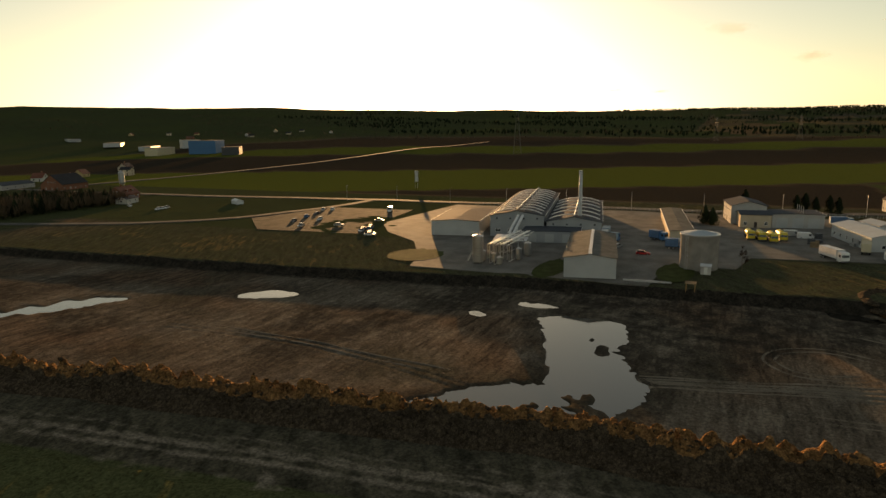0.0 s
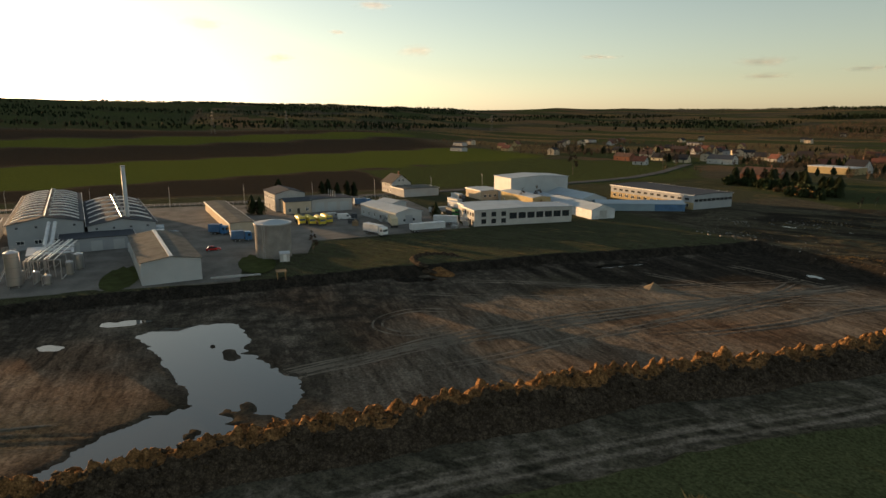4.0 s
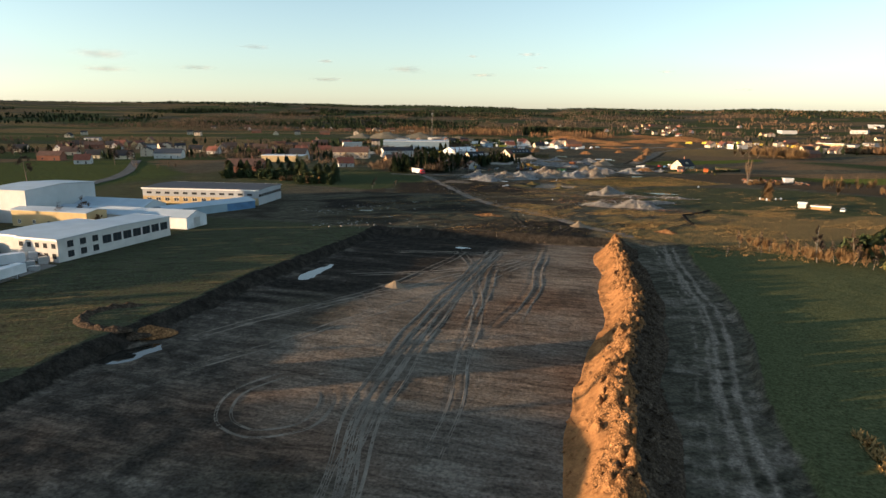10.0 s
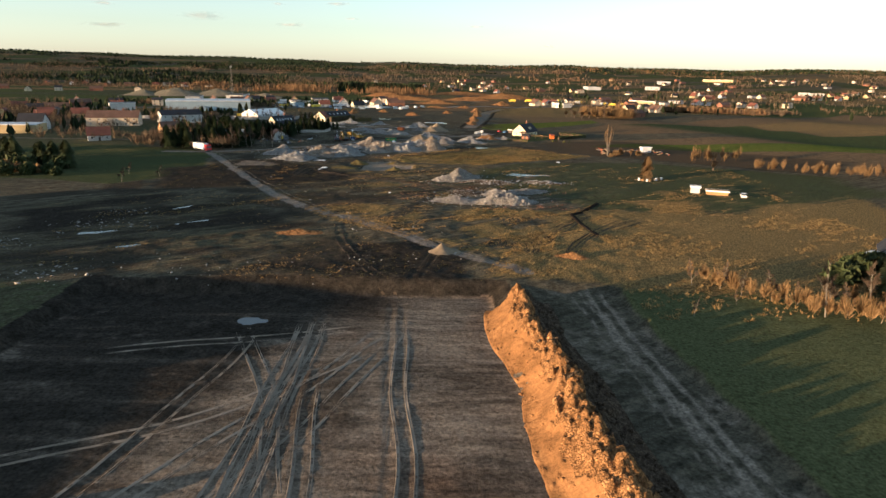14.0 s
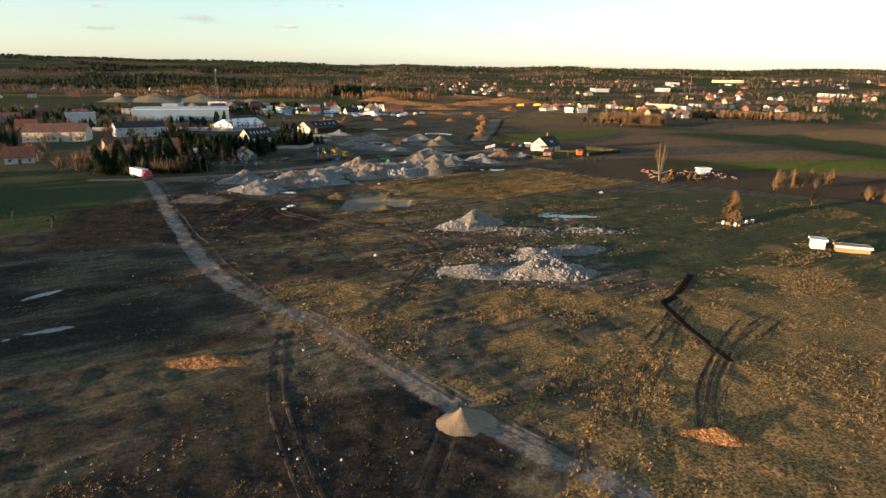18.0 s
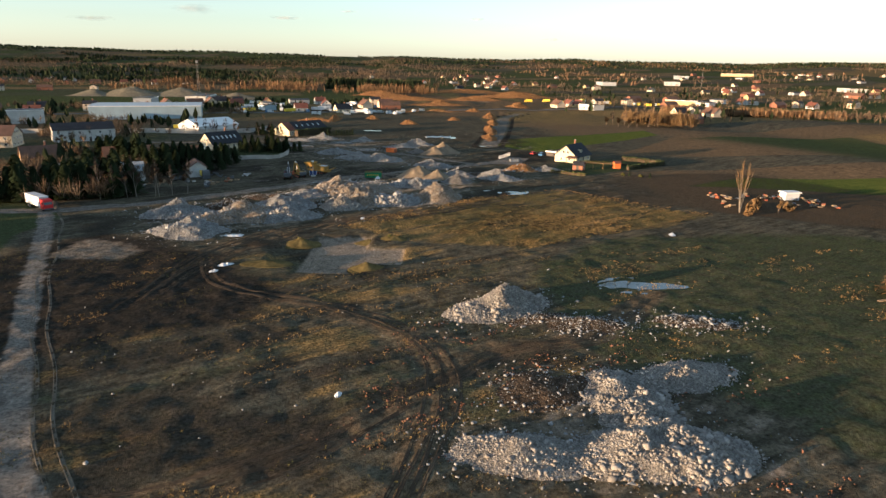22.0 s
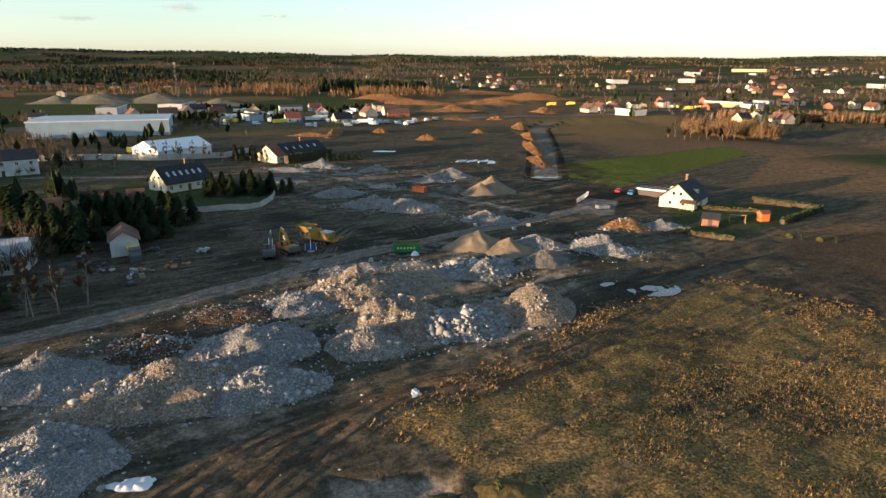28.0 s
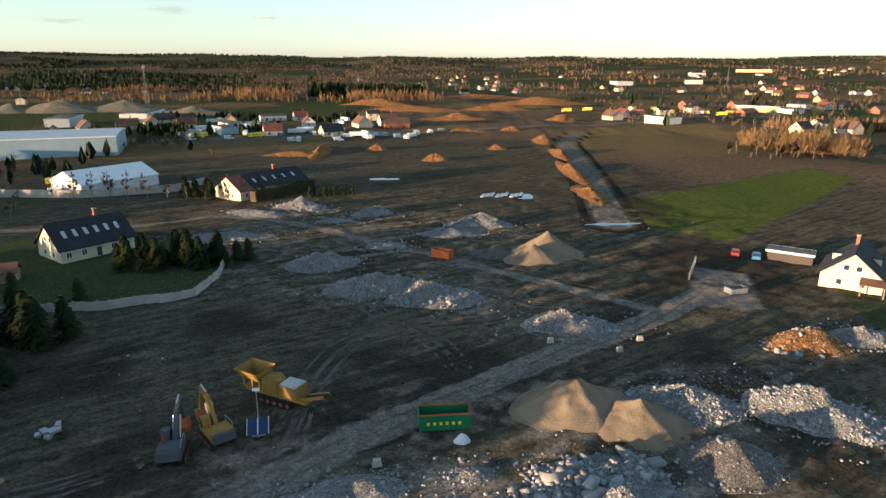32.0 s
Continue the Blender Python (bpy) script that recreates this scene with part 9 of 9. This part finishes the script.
# ---- dry grass tufts ----
def tufts(name, n, spot, h, label, seed, blades=5, material="straw"):
    rng = np.random.default_rng(seed)
    x, y = spot(rng, n)
    n = len(x)
    z = height(x, y) - .03
    hh = h * (.4 + rng.random(n) ** 2 * 1.3)
    out = []
    for i in range(blades):
        a = rng.random(n) * 6.28
        r, ln = .5 * hh, hh * (.6 + .6 * rng.random(n))
        bx, by = x + np.cos(a) * r * rng.random(n), y + np.sin(a) * r * rng.random(n)
        tx, ty = bx + np.cos(a) * ln * .75, by + np.sin(a) * ln * .75
        w = .15 * hh + .01
        out.append(np.stack([np.stack([bx - np.sin(a) * w, by + np.cos(a) * w, z], -1), np.stack([bx + np.sin(a) * w, by - np.cos(a) * w, z], -1), np.stack([tx, ty, z + ln * .75], -1)], 1))
    V = np.concatenate(out).reshape(-1, 3)
    return tagged(part(name, array_mesh(name, V, np.arange(len(V)).reshape(-1, 3)), material), label, "grass", kind="stuff")


def clumped(x0, x1, y0, y1, size, cut, seed, poly=None):
    """Tufts in patches that are drawn out along the tracks."""
    def f(rng, n):
        x, y = rng.uniform(x0, x1, n), rng.uniform(y0, y1, n)
        k = .5 * fbm(x, y, size * 2.5, seed, 3) + .55 * along(x, y, size * .45, seed + 1, 3, .25) + .3 * fbm(x, y, 1.2, seed + 2, 2) > cut
        if poly:
            k &= inside(poly, x, y, 2) > .5
        return x[k], y[k]
    return f


MEADOW = [(-80, 377), (-72, 364), (-38, 358), (18, 392), (-20, 428), (-48, 412)]
tufts("dry_grass", 80000, clumped(-46, 60, 198, 305, 9, .14, 301, [(-46, 205), (-20, 198), (60, 196), (60, 300), (30, 305), (-24, 262)]), .26, "tufts of tall dry straw-coloured grass", 1, 4)
tufts("dry_grass", 90000, clumped(-82, 18, 358, 428, 5, .1, 302, MEADOW), .26, "field of tall dry yellow grass", 2, 3)
tufts("rough_grass", 90000, clumped(-82, 18, 358, 428, 7, -.15, 312, MEADOW), .20, "dull olive grass of the dry meadow", 12, 3, "olivegrass")
tufts("dry_grass", 36000, clumped(-150, -62, 200, 285, 9, .24, 303), .22, "dry grass tufts on rough ground", 3, 4)
tufts("rough_grass", 60000, clumped(-150, -20, 200, 350, 8, .12, 313), .20, "dull olive grass on the trodden site", 13, 3, "olivegrass")
tufts("dry_grass", 60000, clumped(-120, -20, 240, 350, 8, .36, 304), .22, "sparse dry grass on the trodden site", 4, 4)
tufts("dry_grass", 70000, clumped(-98, -14, 206, 274, 7, .02, 310, [(-42, 214), (-62, 230), (-86, 250), (-96, 264), (-84, 272), (-62, 270), (-30, 268), (-18, 262), (-30, 220)]), .24, "dry grass beside the site road", 10, 4)
tufts("dry_grass", 22000, clumped(-30, 70, 300, 360, 8, .2, 305), .22, "dry grass on the green field", 5, 4)
tufts("dry_grass", 2600, clumped(-14, 0, 52, 84, 6, -.6, 306, [(-11.5, 80), (-11.8, 70), (-5, 56), (-1, 54), (-3, 60), (-9, 72), (-10, 80)]), .8, "strip of tall yellow grass along the field edge", 6)
tufts("dry_grass", 9000, clumped(-90, -40, 370, 420, 5, -.3, 308, [(-86, 377), (-47, 417), (-43, 413), (-81, 372)]), .34, "band of tall lit grass along the meadow's edge", 8, 5)
tufts("dry_grass", 7000, clumped(-50, 20, 388, 432, 5, -.3, 309, [(-49, 412), (-20, 428), (18, 392), (20, 395), (-20, 431.5), (-50, 415)]), .34, "band of tall grass beside the ploughland", 9, 5)
tufts("dry_grass", 4000, clumped(-20, 60, 180, 200, 6, .1, 307), .4, "dry grass along the field edge", 7)

# ---- small clouds, far off ----
def cloud_material():
    """Thin torn vapour: holes by noise, light passes through."""
    m = bpy.data.materials.new("cloud")
    m.use_nodes = True
    n, l = m.node_tree.nodes, m.node_tree.links
    n.remove(n["Principled BSDF"])
    co, info = n.new("ShaderNodeTexCoord"), n.new("ShaderNodeObjectInfo")
    shift = n.new("ShaderNodeVectorMath")
    shift.operation = "ADD"
    l.new(co.outputs["Object"], shift.inputs[0])
    sc = n.new("ShaderNodeMath")
    sc.operation = "MULTIPLY"
    sc.inputs[1].default_value = 40.0
    l.new(info.outputs["Random"], sc.inputs[0])
    l.new(sc.outputs[0], shift.inputs[1])
    t = n.new("ShaderNodeTexNoise")
    t.inputs["Scale"].default_value, t.inputs["Detail"].default_value = 1.3, 4
    l.new(shift.outputs[0], t.inputs["Vector"])
    ln = n.new("ShaderNodeVectorMath")
    ln.operation = "LENGTH"
    l.new(co.outputs["Object"], ln.inputs[0])
    a = n.new("ShaderNodeMath")
    a.operation = "MULTIPLY_ADD"
    a.inputs[1].default_value, a.inputs[2].default_value = -0.95, 0.22
    l.new(ln.outputs["Value"], a.inputs[0])
    b = n.new("ShaderNodeMath")
    b.operation = "ADD"
    l.new(a.outputs[0], b.inputs[0])
    l.new(t.outputs[0], b.inputs[1])
    r = n.new("ShaderNodeMapRange")
    r.interpolation_type = "SMOOTHSTEP"
    r.inputs[1].default_value, r.inputs[2].default_value, r.inputs[4].default_value = 0.16, 0.72, 0.24
    l.new(b.outputs[0], r.inputs[0])
    tr, di, cl = n.new("ShaderNodeBsdfTranslucent"), n.new("ShaderNodeBsdfDiffuse"), n.new("ShaderNodeBsdfTransparent")
    mx, mx2 = n.new("ShaderNodeMixShader"), n.new("ShaderNodeMixShader")
    for s_ in (tr, di):
        s_.inputs[0].default_value = (0.75, 0.68, 0.62, 1)
    l.new(tr.outputs[0], mx.inputs[1])
    l.new(di.outputs[0], mx.inputs[2])
    l.new(r.outputs[0], mx2.inputs[0])
    l.new(cl.outputs[0], mx2.inputs[1])
    l.new(mx.outputs[0], mx2.inputs[2])
    l.new(mx2.outputs[0], n["Material Output"].inputs[0])
    return m


M["cloud"] = cloud_material()
for k, (az, el, w, h) in enumerate(((132, 3.0, 150, 34), (137, 2.0, 70, 18), (123, 3.0, 90, 18), (101, 3.1, 60, 24), (97, 2.9, 70, 22), (92, 7.5, 130, 90), (86, 5.2, 110, 70), (81, 7.4, 60, 34), (74, 6.0, 150, 110), (78, 9.6, 140, 60),
                                    (58, 5.2, 130, 44), (45, 4.6, 190, 70), (44, 3.4, 230, 36), (38, 3.8, 130, 40), (20, 4.1, 150, 50), (14, 5.2, 60, 22), (9, 5.4, 80, 24), (8, 4.2, 50, 18), (27, 4.6, 70, 24), (-9, 2.3, 80, 14), (33, 5.6, 130, 34), (13, 3.6, 90, 26), (27, 3.1, 130, 30), (-3, 3.8, 60, 14))):
    d = 4300
    a, e = radians(az), radians(el)
    t = new("cloud")
    t.matrix_basis = pose(-40 - math.sin(a) * d, 120 + math.cos(a) * d, 40 + math.tan(e) * d, 0, 0, az)
    rng_ = random.Random(400 + k)
    for i in range(2):
        g = Geo()
        n = 9
        vs = [(-1 + 2 * u / n, 0.18 * math.sin(2.2 * u + i), -1 + 2 * v / n) for v in range(n + 1) for u in range(n + 1)]
        g.add(vs, [(v * (n + 1) + u, v * (n + 1) + u + 1, (v + 1) * (n + 1) + u + 1, (v + 1) * (n + 1) + u) for v in range(n) for u in range(n)])
        ob = part("vapour_layer", g, "cloud", t)
        ob.matrix_basis = Matrix.Translation((rng_.uniform(-.3, .3) * w, 25 * i, rng_.uniform(-.2, .2) * h)) @ Matrix.Diagonal((w * rng_.uniform(1.3, 2.0), 30, h * rng_.uniform(.7, 1.0), 1))
    tagged(t, "small torn evening cloud low over the land", "cloud", "clouds", kind="structure")
